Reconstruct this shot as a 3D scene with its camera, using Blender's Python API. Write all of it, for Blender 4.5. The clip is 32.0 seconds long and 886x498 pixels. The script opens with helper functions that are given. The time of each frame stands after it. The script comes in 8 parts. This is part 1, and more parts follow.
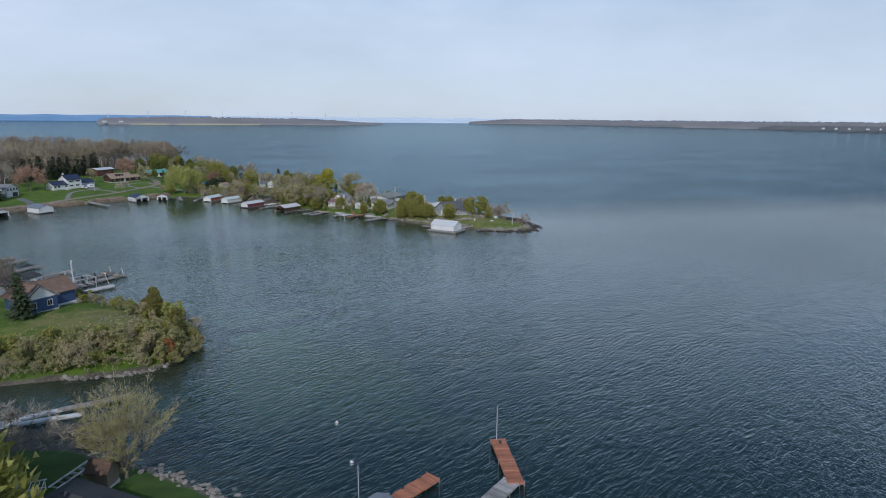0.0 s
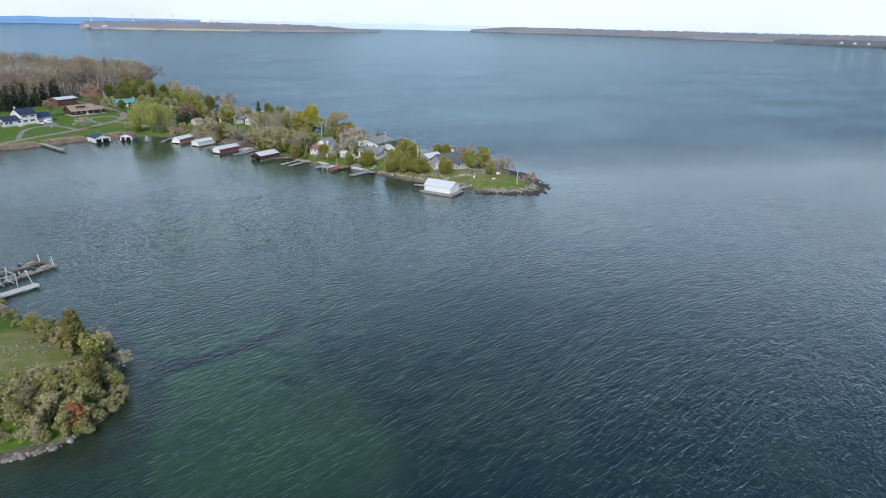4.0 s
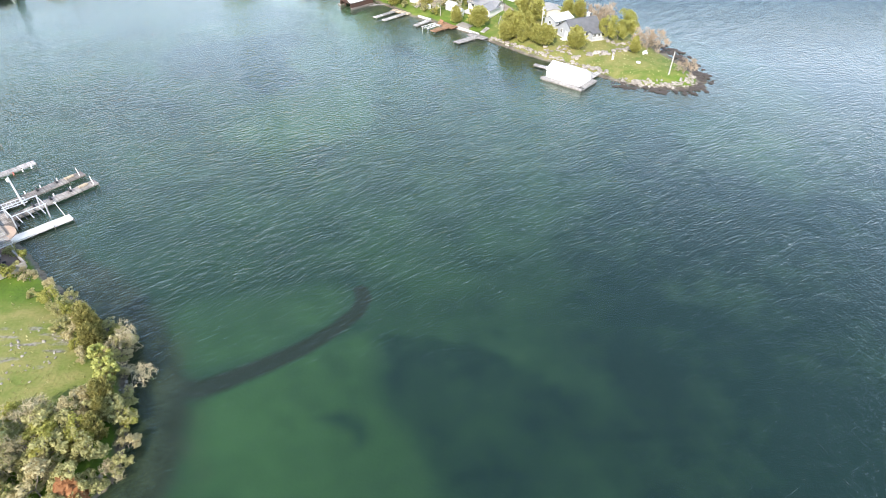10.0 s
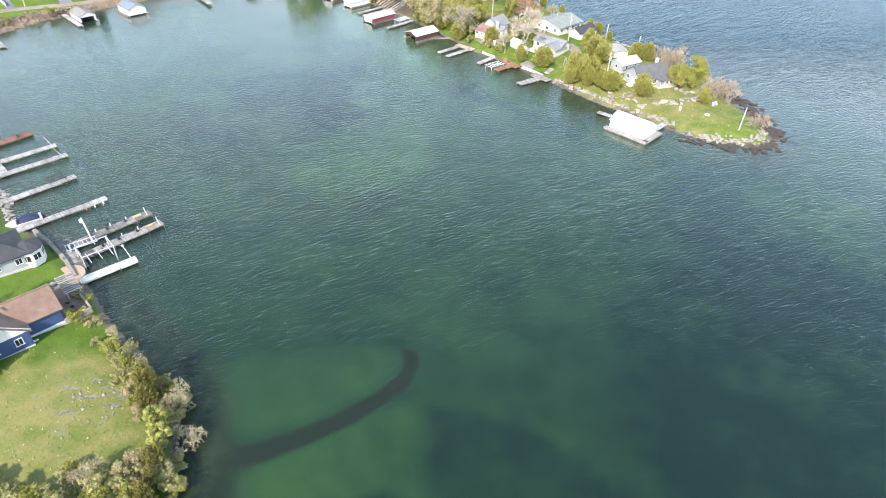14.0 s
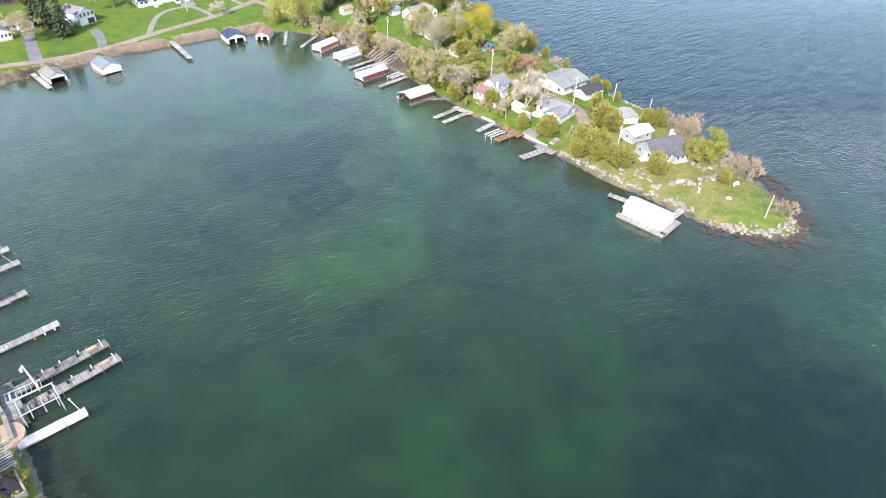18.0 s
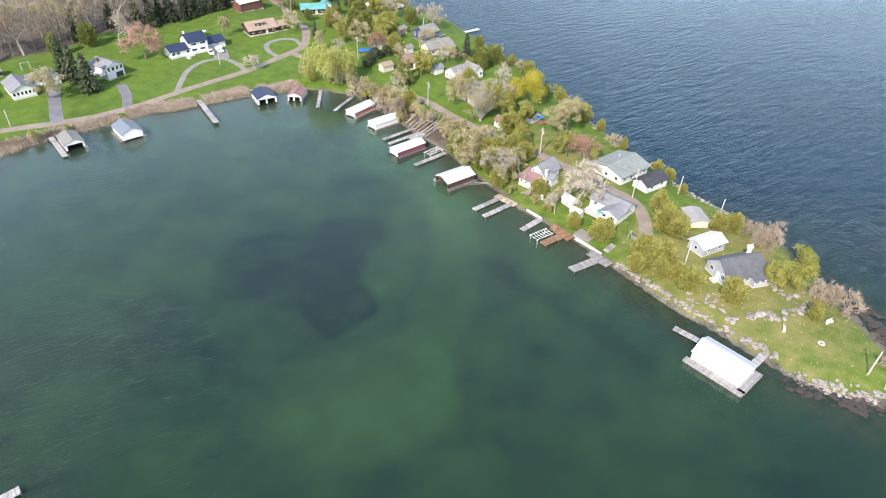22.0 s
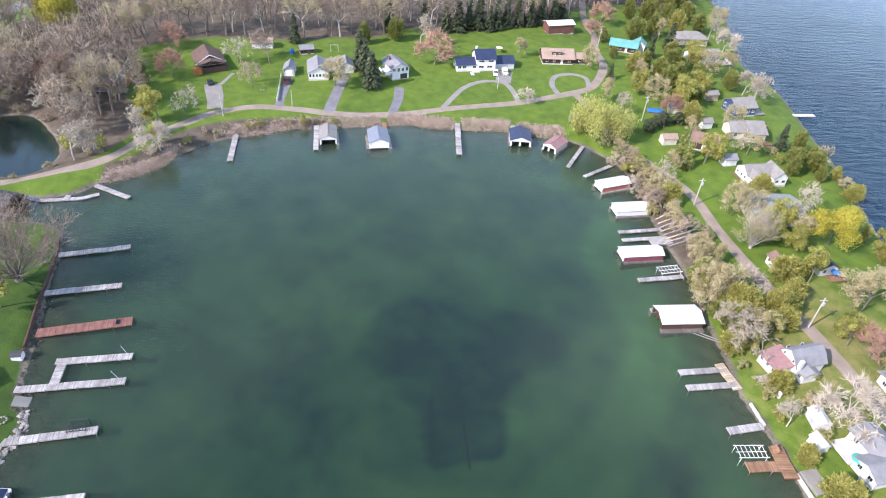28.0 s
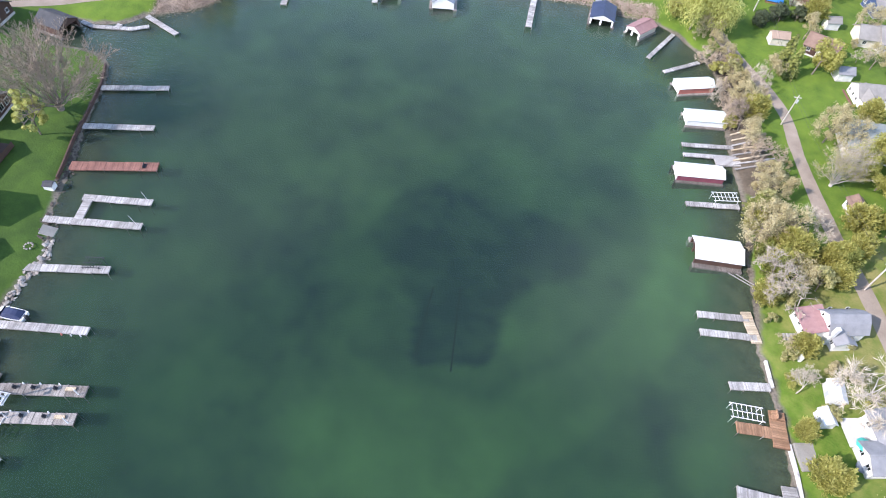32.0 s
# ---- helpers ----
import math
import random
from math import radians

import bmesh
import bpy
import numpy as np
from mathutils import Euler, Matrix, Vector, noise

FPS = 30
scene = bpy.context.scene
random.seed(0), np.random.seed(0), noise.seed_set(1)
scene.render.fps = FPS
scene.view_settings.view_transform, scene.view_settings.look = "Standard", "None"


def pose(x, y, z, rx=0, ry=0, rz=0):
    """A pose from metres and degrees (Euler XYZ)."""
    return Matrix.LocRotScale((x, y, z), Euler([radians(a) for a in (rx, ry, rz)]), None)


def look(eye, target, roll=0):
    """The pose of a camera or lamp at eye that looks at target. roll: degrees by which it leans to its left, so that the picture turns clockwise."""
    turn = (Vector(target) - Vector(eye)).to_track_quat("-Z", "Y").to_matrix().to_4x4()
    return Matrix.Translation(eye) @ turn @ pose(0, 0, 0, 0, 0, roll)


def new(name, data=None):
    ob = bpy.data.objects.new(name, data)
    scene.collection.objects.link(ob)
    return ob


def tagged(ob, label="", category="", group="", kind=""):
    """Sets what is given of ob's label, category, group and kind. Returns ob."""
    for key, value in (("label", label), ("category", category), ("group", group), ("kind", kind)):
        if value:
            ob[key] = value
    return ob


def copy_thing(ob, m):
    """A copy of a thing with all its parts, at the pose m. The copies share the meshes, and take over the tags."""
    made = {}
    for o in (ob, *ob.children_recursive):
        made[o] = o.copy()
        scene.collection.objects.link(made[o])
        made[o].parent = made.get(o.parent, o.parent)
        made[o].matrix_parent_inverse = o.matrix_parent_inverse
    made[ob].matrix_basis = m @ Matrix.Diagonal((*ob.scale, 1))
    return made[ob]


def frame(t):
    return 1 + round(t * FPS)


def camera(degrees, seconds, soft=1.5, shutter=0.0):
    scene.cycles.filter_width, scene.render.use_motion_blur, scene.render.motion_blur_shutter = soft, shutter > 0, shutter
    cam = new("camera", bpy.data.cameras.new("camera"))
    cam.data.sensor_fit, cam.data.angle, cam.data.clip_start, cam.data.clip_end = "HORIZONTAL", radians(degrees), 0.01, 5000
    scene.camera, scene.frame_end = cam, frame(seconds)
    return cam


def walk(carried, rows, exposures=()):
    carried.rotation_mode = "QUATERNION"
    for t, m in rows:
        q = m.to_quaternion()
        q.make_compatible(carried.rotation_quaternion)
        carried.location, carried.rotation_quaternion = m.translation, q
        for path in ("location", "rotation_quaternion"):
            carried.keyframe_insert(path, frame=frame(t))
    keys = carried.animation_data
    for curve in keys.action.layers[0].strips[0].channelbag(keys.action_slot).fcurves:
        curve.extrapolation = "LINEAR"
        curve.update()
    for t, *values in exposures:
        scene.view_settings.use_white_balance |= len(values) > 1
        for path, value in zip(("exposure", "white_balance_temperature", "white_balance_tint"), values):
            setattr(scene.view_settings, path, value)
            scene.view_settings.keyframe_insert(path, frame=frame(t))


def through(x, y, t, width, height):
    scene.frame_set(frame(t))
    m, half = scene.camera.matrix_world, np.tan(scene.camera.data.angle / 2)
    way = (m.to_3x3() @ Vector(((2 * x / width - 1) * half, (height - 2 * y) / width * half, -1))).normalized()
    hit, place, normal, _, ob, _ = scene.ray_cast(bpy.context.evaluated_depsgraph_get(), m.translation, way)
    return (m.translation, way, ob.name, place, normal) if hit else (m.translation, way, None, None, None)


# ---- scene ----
# The camera: a drone that climbs from the near shore over the bay.
cam = camera(71.30, 32.0, 1.0)


def aim(x, y, z, yaw, pitch, roll):
    """A pose from a place, a heading to the left of north, a pitch and a roll."""
    a, b = radians(yaw), radians(pitch)
    eye = Vector((x, y, z))
    return look(eye, eye + Vector((-math.sin(a) * math.cos(b), math.cos(a) * math.cos(b), math.sin(b))), roll)


PATH = [
    (0.0, aim(-13.64, -101.48, 38.04, -15.24, -11.97, 0.50)),
    (0.5, aim(-12.21, -97.56, 38.92, -15.16, -12.71, 0.37)),
    (1.0, aim(-10.86, -93.79, 39.90, -15.11, -13.43, 0.28)),
    (1.5, aim(-9.62, -90.24, 41.03, -15.07, -13.96, 0.27)),
    (2.0, aim(-8.53, -86.87, 42.33, -15.06, -14.66, 0.26)),
    (2.5, aim(-7.63, -83.66, 43.77, -15.15, -15.29, 0.38)),
    (3.0, aim(-6.89, -80.60, 45.18, -15.29, -16.67, 0.67)),
    (3.5, aim(-6.20, -77.62, 46.49, -15.50, -18.23, 1.04)),
    (5.5, aim(-2.30, -64.74, 52.01, -15.01, -26.37, 1.48)),
    (6.0, aim(-1.99, -61.55, 52.85, -14.90, -28.40, 1.60)),
    (6.5, aim(-1.57, -58.34, 53.62, -14.79, -30.44, 1.77)),
    (7.0, aim(-1.02, -55.06, 54.29, -14.61, -32.57, 1.92)),
    (7.5, aim(-0.43, -51.67, 54.89, -14.26, -34.88, 2.00)),
    (8.0, aim(0.15, -48.16, 55.48, -12.27, -37.39, 2.01)),
    (8.5, aim(0.62, -44.60, 56.04, -9.30, -38.36, 1.94)),
    (9.0, aim(0.94, -41.19, 56.59, -7.78, -38.36, 1.79)),
    (9.5, aim(1.10, -38.29, 57.16, -6.65, -38.15, 1.68)),
    (10.0, aim(1.11, -36.17, 57.78, -5.41, -37.96, 1.67)),
    (10.5, aim(1.03, -34.85, 58.50, -3.93, -37.87, 1.72)),
    (11.0, aim(0.93, -34.19, 59.32, -2.02, -37.89, 1.76)),
    (11.5, aim(0.88, -33.90, 60.19, -0.47, -37.89, 1.77)),
    (12.0, aim(0.83, -33.70, 61.14, 0.18, -37.91, 1.77)),
    (12.5, aim(0.73, -33.33, 62.13, 0.33, -37.93, 1.78)),
    (13.0, aim(0.60, -32.54, 63.06, 0.33, -37.89, 1.78)),
    (13.5, aim(0.43, -31.33, 63.90, 0.27, -37.80, 1.76)),
    (15.5, aim(0.41, -22.82, 67.78, 0.39, -37.64, 1.66)),
    (16.0, aim(0.41, -19.87, 68.86, 0.40, -37.64, 1.59)),
    (16.5, aim(0.37, -16.79, 69.90, 0.35, -37.58, 1.54)),
    (17.0, aim(0.32, -13.57, 70.92, 0.31, -37.51, 1.50)),
    (17.5, aim(0.26, -10.23, 71.94, 0.25, -37.44, 1.45)),
    (18.0, aim(0.18, -6.84, 72.97, 0.16, -37.35, 1.41)),
    (18.5, aim(0.10, -3.42, 74.02, 0.09, -37.26, 1.40)),
    (19.0, aim(0.00, 0.02, 75.03, 0.00, -37.11, 1.39)),
    (19.5, aim(-0.09, 3.53, 76.06, -0.08, -37.01, 1.36)),
    (20.0, aim(-0.14, 7.15, 77.11, -0.08, -36.94, 1.31)),
    (20.5, aim(-0.14, 10.78, 78.10, -0.04, -36.84, 1.26)),
    (21.0, aim(-0.15, 14.41, 78.97, 0.74, -36.71, 1.24)),
    (21.5, aim(-0.22, 17.98, 79.68, 2.61, -36.58, 1.24)),
    (22.0, aim(-0.40, 21.38, 80.32, 4.66, -36.40, 1.28)),
    (22.5, aim(-0.70, 24.64, 80.99, 5.87, -36.20, 1.35)),
    (23.0, aim(-1.04, 27.88, 81.74, 6.55, -36.03, 1.46)),
    (23.5, aim(-1.27, 31.14, 82.60, 7.10, -35.98, 1.59)),
    (24.0, aim(-1.32, 34.47, 83.54, 7.68, -35.99, 1.73)),
    (24.5, aim(-1.26, 37.86, 84.50, 8.21, -36.07, 1.88)),
    (26.5, aim(1.91, 47.85, 86.07, 22.46, -36.07, 3.09)),
    (27.0, aim(2.92, 50.71, 86.38, 26.86, -36.19, 3.27)),
    (27.5, aim(3.80, 53.48, 86.70, 30.89, -36.69, 3.48)),
    (28.0, aim(4.53, 56.16, 87.03, 35.13, -38.05, 3.75)),
    (28.5, aim(5.11, 58.91, 87.36, 39.78, -40.02, 4.03)),
    (29.0, aim(5.65, 61.84, 87.75, 43.88, -41.74, 4.22)),
    (29.5, aim(6.20, 64.85, 88.20, 46.24, -42.43, 4.32)),
    (30.0, aim(6.72, 67.58, 88.56, 46.49, -42.42, 4.43)),
    (30.5, aim(7.16, 69.67, 88.70, 46.37, -42.72, 4.61)),
    (31.0, aim(7.49, 71.02, 88.68, 46.00, -45.52, 4.89)),
    (31.5, aim(7.66, 71.74, 88.67, 45.51, -48.96, 5.24)),
    (32.0, aim(7.74, 72.16, 88.71, 45.21, -52.11, 5.53)),
]
EXPOSURES = [(0, -1.22, 6050, 13), (2.5, -1.02, 6000, 14), (4.5, -0.38, 6300, 13), (6, 0.32, 6600, 14), (8, 0.76, 6800, 15), (13, 0.8, 6900, 14), (19, 0.68, 6800, 18), (22, 0.49, 6850, 17),
             (24, 0.41, 6850, 20), (27, 0.55, 6560, 25), (32, 0.66, 6330, 22)]
walk(cam, PATH, EXPOSURES)

# ---- sky and sun ----
SUN_ELEVATION, SUN_FROM = radians(38), radians(200.4)
world = bpy.data.worlds.new("sky")
scene.world = world
world.use_nodes = True
wt = world.node_tree
wt.nodes.clear()
w_out = wt.nodes.new("ShaderNodeOutputWorld")
w_sky = wt.nodes.new("ShaderNodeTexSky")
w_sky.sky_type, w_sky.sun_disc = "NISHITA", False
w_sky.sun_elevation, w_sky.sun_rotation = SUN_ELEVATION, SUN_FROM
w_sky.dust_density, w_sky.ozone_density = 0.6, 2.0
w_bg = wt.nodes.new("ShaderNodeBackground")
w_bg.inputs["Strength"].default_value = 0.15
wt.links.new(w_sky.outputs[0], w_bg.inputs["Color"])
# thin high cloud, denser towards the horizon
w_geo = wt.nodes.new("ShaderNodeTexCoord")
w_map = wt.nodes.new("ShaderNodeMapping")
w_map.inputs["Scale"].default_value = (1.1, 1.1, 3.2)
wt.links.new(w_geo.outputs["Generated"], w_map.inputs["Vector"])
w_noise = wt.nodes.new("ShaderNodeTexNoise")
w_noise.inputs["Scale"].default_value, w_noise.inputs["Detail"].default_value, w_noise.inputs["Roughness"].default_value = 2.1, 6, 0.55
wt.links.new(w_map.outputs[0], w_noise.inputs["Vector"])
w_split = wt.nodes.new("ShaderNodeSeparateXYZ")
wt.links.new(w_geo.outputs["Generated"], w_split.inputs[0])
w_high = wt.nodes.new("ShaderNodeMapRange")
w_high.inputs["From Min"].default_value, w_high.inputs["From Max"].default_value = 0.16, 0.58
w_high.inputs["To Min"].default_value, w_high.inputs["To Max"].default_value = 0.5, -0.1
wt.links.new(w_split.outputs["Z"], w_high.inputs["Value"])
w_sum = wt.nodes.new("ShaderNodeMath")
w_sum.operation = "ADD"
wt.links.new(w_noise.outputs["Fac"], w_sum.inputs[0])
wt.links.new(w_high.outputs[0], w_sum.inputs[1])
w_ramp = wt.nodes.new("ShaderNodeMapRange")
w_ramp.inputs["From Min"].default_value, w_ramp.inputs["From Max"].default_value = 0.3, 1.2
w_ramp.inputs["To Min"].default_value, w_ramp.inputs["To Max"].default_value = 0.05, 0.96
wt.links.new(w_sum.outputs[0], w_ramp.inputs["Value"])
w_cloud = wt.nodes.new("ShaderNodeBackground")
w_veil = wt.nodes.new("ShaderNodeMapRange")
w_veil.inputs["From Min"].default_value, w_veil.inputs["From Max"].default_value = 0.14, 0.42
wt.links.new(w_split.outputs["Z"], w_veil.inputs["Value"])
w_hue = wt.nodes.new("ShaderNodeMix")
w_hue.data_type = "RGBA"
w_hue.inputs["A"].default_value, w_hue.inputs["B"].default_value = (0.72, 0.83, 0.95, 1), (0.45, 0.72, 1.0, 1)
wt.links.new(w_veil.outputs[0], w_hue.inputs["Factor"])
wt.links.new(w_hue.outputs["Result"], w_cloud.inputs["Color"])
w_cloud.inputs["Strength"].default_value = 2.1
w_mix = wt.nodes.new("ShaderNodeMixShader")
wt.links.new(w_ramp.outputs[0], w_mix.inputs[0])
wt.links.new(w_bg.outputs[0], w_mix.inputs[1])
wt.links.new(w_cloud.outputs[0], w_mix.inputs[2])
wt.links.new(w_mix.outputs[0], w_out.inputs["Surface"])

sun = new("sun", bpy.data.lights.new("sun", "SUN"))
sun.data.energy, sun.data.angle, sun.data.color = 4.3, radians(0.6), (1.0, 0.95, 0.87)
sun.matrix_world = look((-35, -94, 78 * 1.0), (0, 0, 0))

# ---- materials ----
def surface(name, low, high, scale=1.0, fine=12.0, rough=0.8, bump=0.15, metal=0.0, per="", spread=0.15, stretch=(1, 1, 1)):
    """A surface whose colour wanders between two tones at two scales, with fine relief. per: 'object' or 'island' varies it piece by piece."""
    m = bpy.data.materials.new(name)
    m.use_nodes = True
    t = m.node_tree
    shader = t.nodes["Principled BSDF"]
    shader.inputs["Roughness"].default_value, shader.inputs["Metallic"].default_value = rough, metal
    place = t.nodes.new("ShaderNodeTexCoord")
    fit = t.nodes.new("ShaderNodeMapping")
    fit.inputs["Scale"].default_value = stretch
    t.links.new(place.outputs["Object"], fit.inputs["Vector"])
    big, small = t.nodes.new("ShaderNodeTexNoise"), t.nodes.new("ShaderNodeTexNoise")
    big.inputs["Scale"].default_value, big.inputs["Detail"].default_value = scale, 3
    small.inputs["Scale"].default_value, small.inputs["Detail"].default_value = fine, 4
    add = t.nodes.new("ShaderNodeMath")
    add.operation = "MULTIPLY_ADD"
    add.inputs[1].default_value, add.inputs[2].default_value = 0.45, 0.0
    t.links.new(small.outputs["Fac"], add.inputs[0])
    total = t.nodes.new("ShaderNodeMath")
    total.operation = "MULTIPLY_ADD"
    total.inputs[1].default_value = 0.75
    t.links.new(big.outputs["Fac"], total.inputs[0])
    t.links.new(add.outputs[0], total.inputs[2])
    last = total
    for n in (big, small):
        t.links.new(fit.outputs[0], n.inputs["Vector"])
    if per:
        source = t.nodes.new("ShaderNodeObjectInfo" if per == "object" else "ShaderNodeNewGeometry")
        vary = t.nodes.new("ShaderNodeMath")
        vary.operation = "MULTIPLY_ADD"
        vary.inputs[1].default_value = spread * 2
        t.links.new(source.outputs["Random" if per == "object" else "Random Per Island"], vary.inputs[0])
        lower = t.nodes.new("ShaderNodeMath")
        lower.operation = "SUBTRACT"
        lower.inputs[1].default_value = spread
        t.links.new(total.outputs[0], lower.inputs[0])
        t.links.new(lower.outputs[0], vary.inputs[2])
        last = vary
    spread_out = t.nodes.new("ShaderNodeMapRange")
    spread_out.inputs["From Min"].default_value, spread_out.inputs["From Max"].default_value = 0.35, 0.85
    t.links.new(last.outputs[0], spread_out.inputs["Value"])
    mix = t.nodes.new("ShaderNodeMix")
    mix.data_type = "RGBA"
    mix.inputs["A"].default_value, mix.inputs["B"].default_value = (*low, 1), (*high, 1)
    t.links.new(spread_out.outputs[0], mix.inputs["Factor"])
    t.links.new(mix.outputs["Result"], shader.inputs["Base Color"])
    if bump:
        relief = t.nodes.new("ShaderNodeBump")
        relief.inputs["Strength"].default_value, relief.inputs["Distance"].default_value = bump, 0.05
        t.links.new(small.outputs["Fac"], relief.inputs["Height"])
        t.links.new(relief.outputs[0], shader.inputs["Normal"])
    return m


def leafy(name, low, high, scale=0.6, through=0.3):
    """Leaves: tone varies from clump to clump, and some light comes through."""
    m = surface(name, low, high, scale, 3.0, 0.65, 0, 0, "island", 0.28)
    t = m.node_tree
    shader, out = t.nodes["Principled BSDF"], t.nodes["Material Output"]
    thin = t.nodes.new("ShaderNodeBsdfTranslucent")
    t.links.new(shader.inputs["Base Color"].links[0].from_socket, thin.inputs["Color"])
    mix = t.nodes.new("ShaderNodeMixShader")
    mix.inputs[0].default_value = through
    t.links.new(shader.outputs[0], mix.inputs[1])
    t.links.new(thin.outputs[0], mix.inputs[2])
    t.links.new(mix.outputs[0], out.inputs["Surface"])
    return m


def planked(m, board=0.145):
    """Adds the gaps between boards that lie across the local x."""
    t = m.node_tree
    shader = t.nodes["Principled BSDF"]
    place = t.nodes.new("ShaderNodeTexCoord")
    split = t.nodes.new("ShaderNodeSeparateXYZ")
    t.links.new(place.outputs["Object"], split.inputs[0])
    row = t.nodes.new("ShaderNodeMath")
    row.operation = "DIVIDE"
    row.inputs[1].default_value = board
    t.links.new(split.outputs["X"], row.inputs[0])
    which, within = t.nodes.new("ShaderNodeMath"), t.nodes.new("ShaderNodeMath")
    which.operation, within.operation = "FLOOR", "FRACT"
    t.links.new(row.outputs[0], which.inputs[0])
    t.links.new(row.outputs[0], within.inputs[0])
    tone = t.nodes.new("ShaderNodeTexWhiteNoise")
    tone.noise_dimensions = "1D"
    t.links.new(which.outputs[0], tone.inputs["W"])
    shade = t.nodes.new("ShaderNodeMapRange")
    shade.inputs["To Min"].default_value, shade.inputs["To Max"].default_value = 0.72, 1.12
    t.links.new(tone.outputs["Value"], shade.inputs["Value"])
    gap = t.nodes.new("ShaderNodeMath")
    gap.operation = "GREATER_THAN"
    gap.inputs[1].default_value = 0.1
    t.links.new(within.outputs[0], gap.inputs[0])
    both = t.nodes.new("ShaderNodeMath")
    both.operation = "MULTIPLY"
    t.links.new(shade.outputs[0], both.inputs[0])
    lift = t.nodes.new("ShaderNodeMapRange")
    lift.inputs["To Min"].default_value, lift.inputs["To Max"].default_value = 0.35, 1.0
    t.links.new(gap.outputs[0], lift.inputs["Value"])
    t.links.new(lift.outputs[0], both.inputs[1])
    colour = shader.inputs["Base Color"].links[0].from_socket
    mul = t.nodes.new("ShaderNodeVectorMath")
    mul.operation = "SCALE"
    t.links.new(colour, mul.inputs[0])
    t.links.new(both.outputs[0], mul.inputs["Scale"])
    t.links.new(mul.outputs[0], shader.inputs["Base Color"])
    return m


WHITE = surface("white_paint", (0.66, 0.66, 0.64), (0.82, 0.82, 0.8), 0.5, 6, 0.55, 0.08)
WHITE_METAL = surface("white_sheet_metal", (0.60, 0.61, 0.62), (0.74, 0.745, 0.75), 0.4, 8, 0.4, 0.1, 0.0, "", 0, (1, 9, 1))
CREAM = surface("cream_siding", (0.55, 0.50, 0.42), (0.72, 0.67, 0.58), 0.5, 6, 0.6, 0.08)
GREY_SIDING = surface("grey_siding", (0.33, 0.35, 0.38), (0.46, 0.48, 0.52), 0.5, 6, 0.6, 0.1)
PALE_BLUE = surface("pale_blue_siding", (0.48, 0.55, 0.64), (0.64, 0.70, 0.77), 0.5, 6, 0.55, 0.08)
DEEP_BLUE = surface("deep_blue_siding", (0.03, 0.06, 0.15), (0.06, 0.10, 0.22), 0.5, 6, 0.6, 0.1)
DARK_BROWN = surface("dark_brown_boards", (0.05, 0.028, 0.022), (0.10, 0.055, 0.04), 0.5, 6, 0.7, 0.15)
BARN_RED = surface("barn_red_boards", (0.13, 0.052, 0.042), (0.2, 0.09, 0.07), 0.5, 6, 0.7, 0.15)
MAROON = surface("maroon_siding", (0.17, 0.045, 0.07), (0.25, 0.075, 0.10), 0.5, 6, 0.6, 0.12)
CORAL = surface("faded_red_siding", (0.42, 0.13, 0.10), (0.56, 0.21, 0.16), 0.5, 6, 0.6, 0.12)
OLIVE = surface("olive_siding", (0.20, 0.21, 0.14), (0.30, 0.31, 0.21), 0.5, 6, 0.65, 0.1)
ORANGE_WOOD = surface("orange_stained_logs", (0.35, 0.13, 0.04), (0.52, 0.21, 0.07), 0.6, 6, 0.6, 0.2)
TAN = surface("tan_siding", (0.36, 0.25, 0.18), (0.50, 0.37, 0.28), 0.5, 6, 0.65, 0.1)
SHINGLE_GREY = surface("grey_shingles", (0.19, 0.195, 0.205), (0.3, 0.305, 0.315), 0.7, 9, 0.9, 0.5)
SHINGLE_SLATE = surface("slate_grey_shingles", (0.085, 0.088, 0.095), (0.16, 0.163, 0.172), 0.7, 9, 0.9, 0.5)
SHINGLE_PALE = surface("weathered_pale_shingles", (0.20, 0.19, 0.175), (0.31, 0.295, 0.27), 0.7, 9, 0.9, 0.5)
SHINGLE_DARK = surface("charcoal_shingles", (0.035, 0.037, 0.042), (0.075, 0.078, 0.085), 0.7, 9, 0.85, 0.5)
SHINGLE_NAVY = surface("navy_metal_roof", (0.018, 0.028, 0.065), (0.04, 0.055, 0.11), 0.5, 8, 0.45, 0.2)
SHINGLE_BROWN = surface("brown_shingles", (0.16, 0.10, 0.075), (0.28, 0.19, 0.145), 0.7, 9, 0.9, 0.5)
SHINGLE_UMBER = surface("umber_shingles", (0.095, 0.058, 0.045), (0.165, 0.11, 0.085), 0.7, 9, 0.9, 0.5)
SHINGLE_TAN = surface("tan_shingles", (0.30, 0.215, 0.16), (0.44, 0.33, 0.255), 0.7, 9, 0.9, 0.5)
SHINGLE_RED = surface("dull_red_shingles", (0.25, 0.135, 0.135), (0.36, 0.22, 0.21), 0.7, 9, 0.9, 0.5)
SHINGLE_GREEN = surface("grey_green_shingles", (0.2, 0.225, 0.205), (0.3, 0.325, 0.3), 0.7, 9, 0.9, 0.5)
BLUE_METAL = surface("blue_grey_sheet_metal", (0.16, 0.185, 0.22), (0.235, 0.265, 0.31), 0.4, 8, 0.4, 0.1, 0, "", 0, (1, 9, 1))
TEAL_METAL = surface("teal_sheet_metal", (0.10, 0.32, 0.30), (0.18, 0.45, 0.42), 0.4, 8, 0.4, 0.1)
PALE_METAL = surface("pale_green_sheet_metal", (0.58, 0.66, 0.66), (0.72, 0.79, 0.78), 0.4, 8, 0.4, 0.1, 0, "", 0, (1, 9, 1))
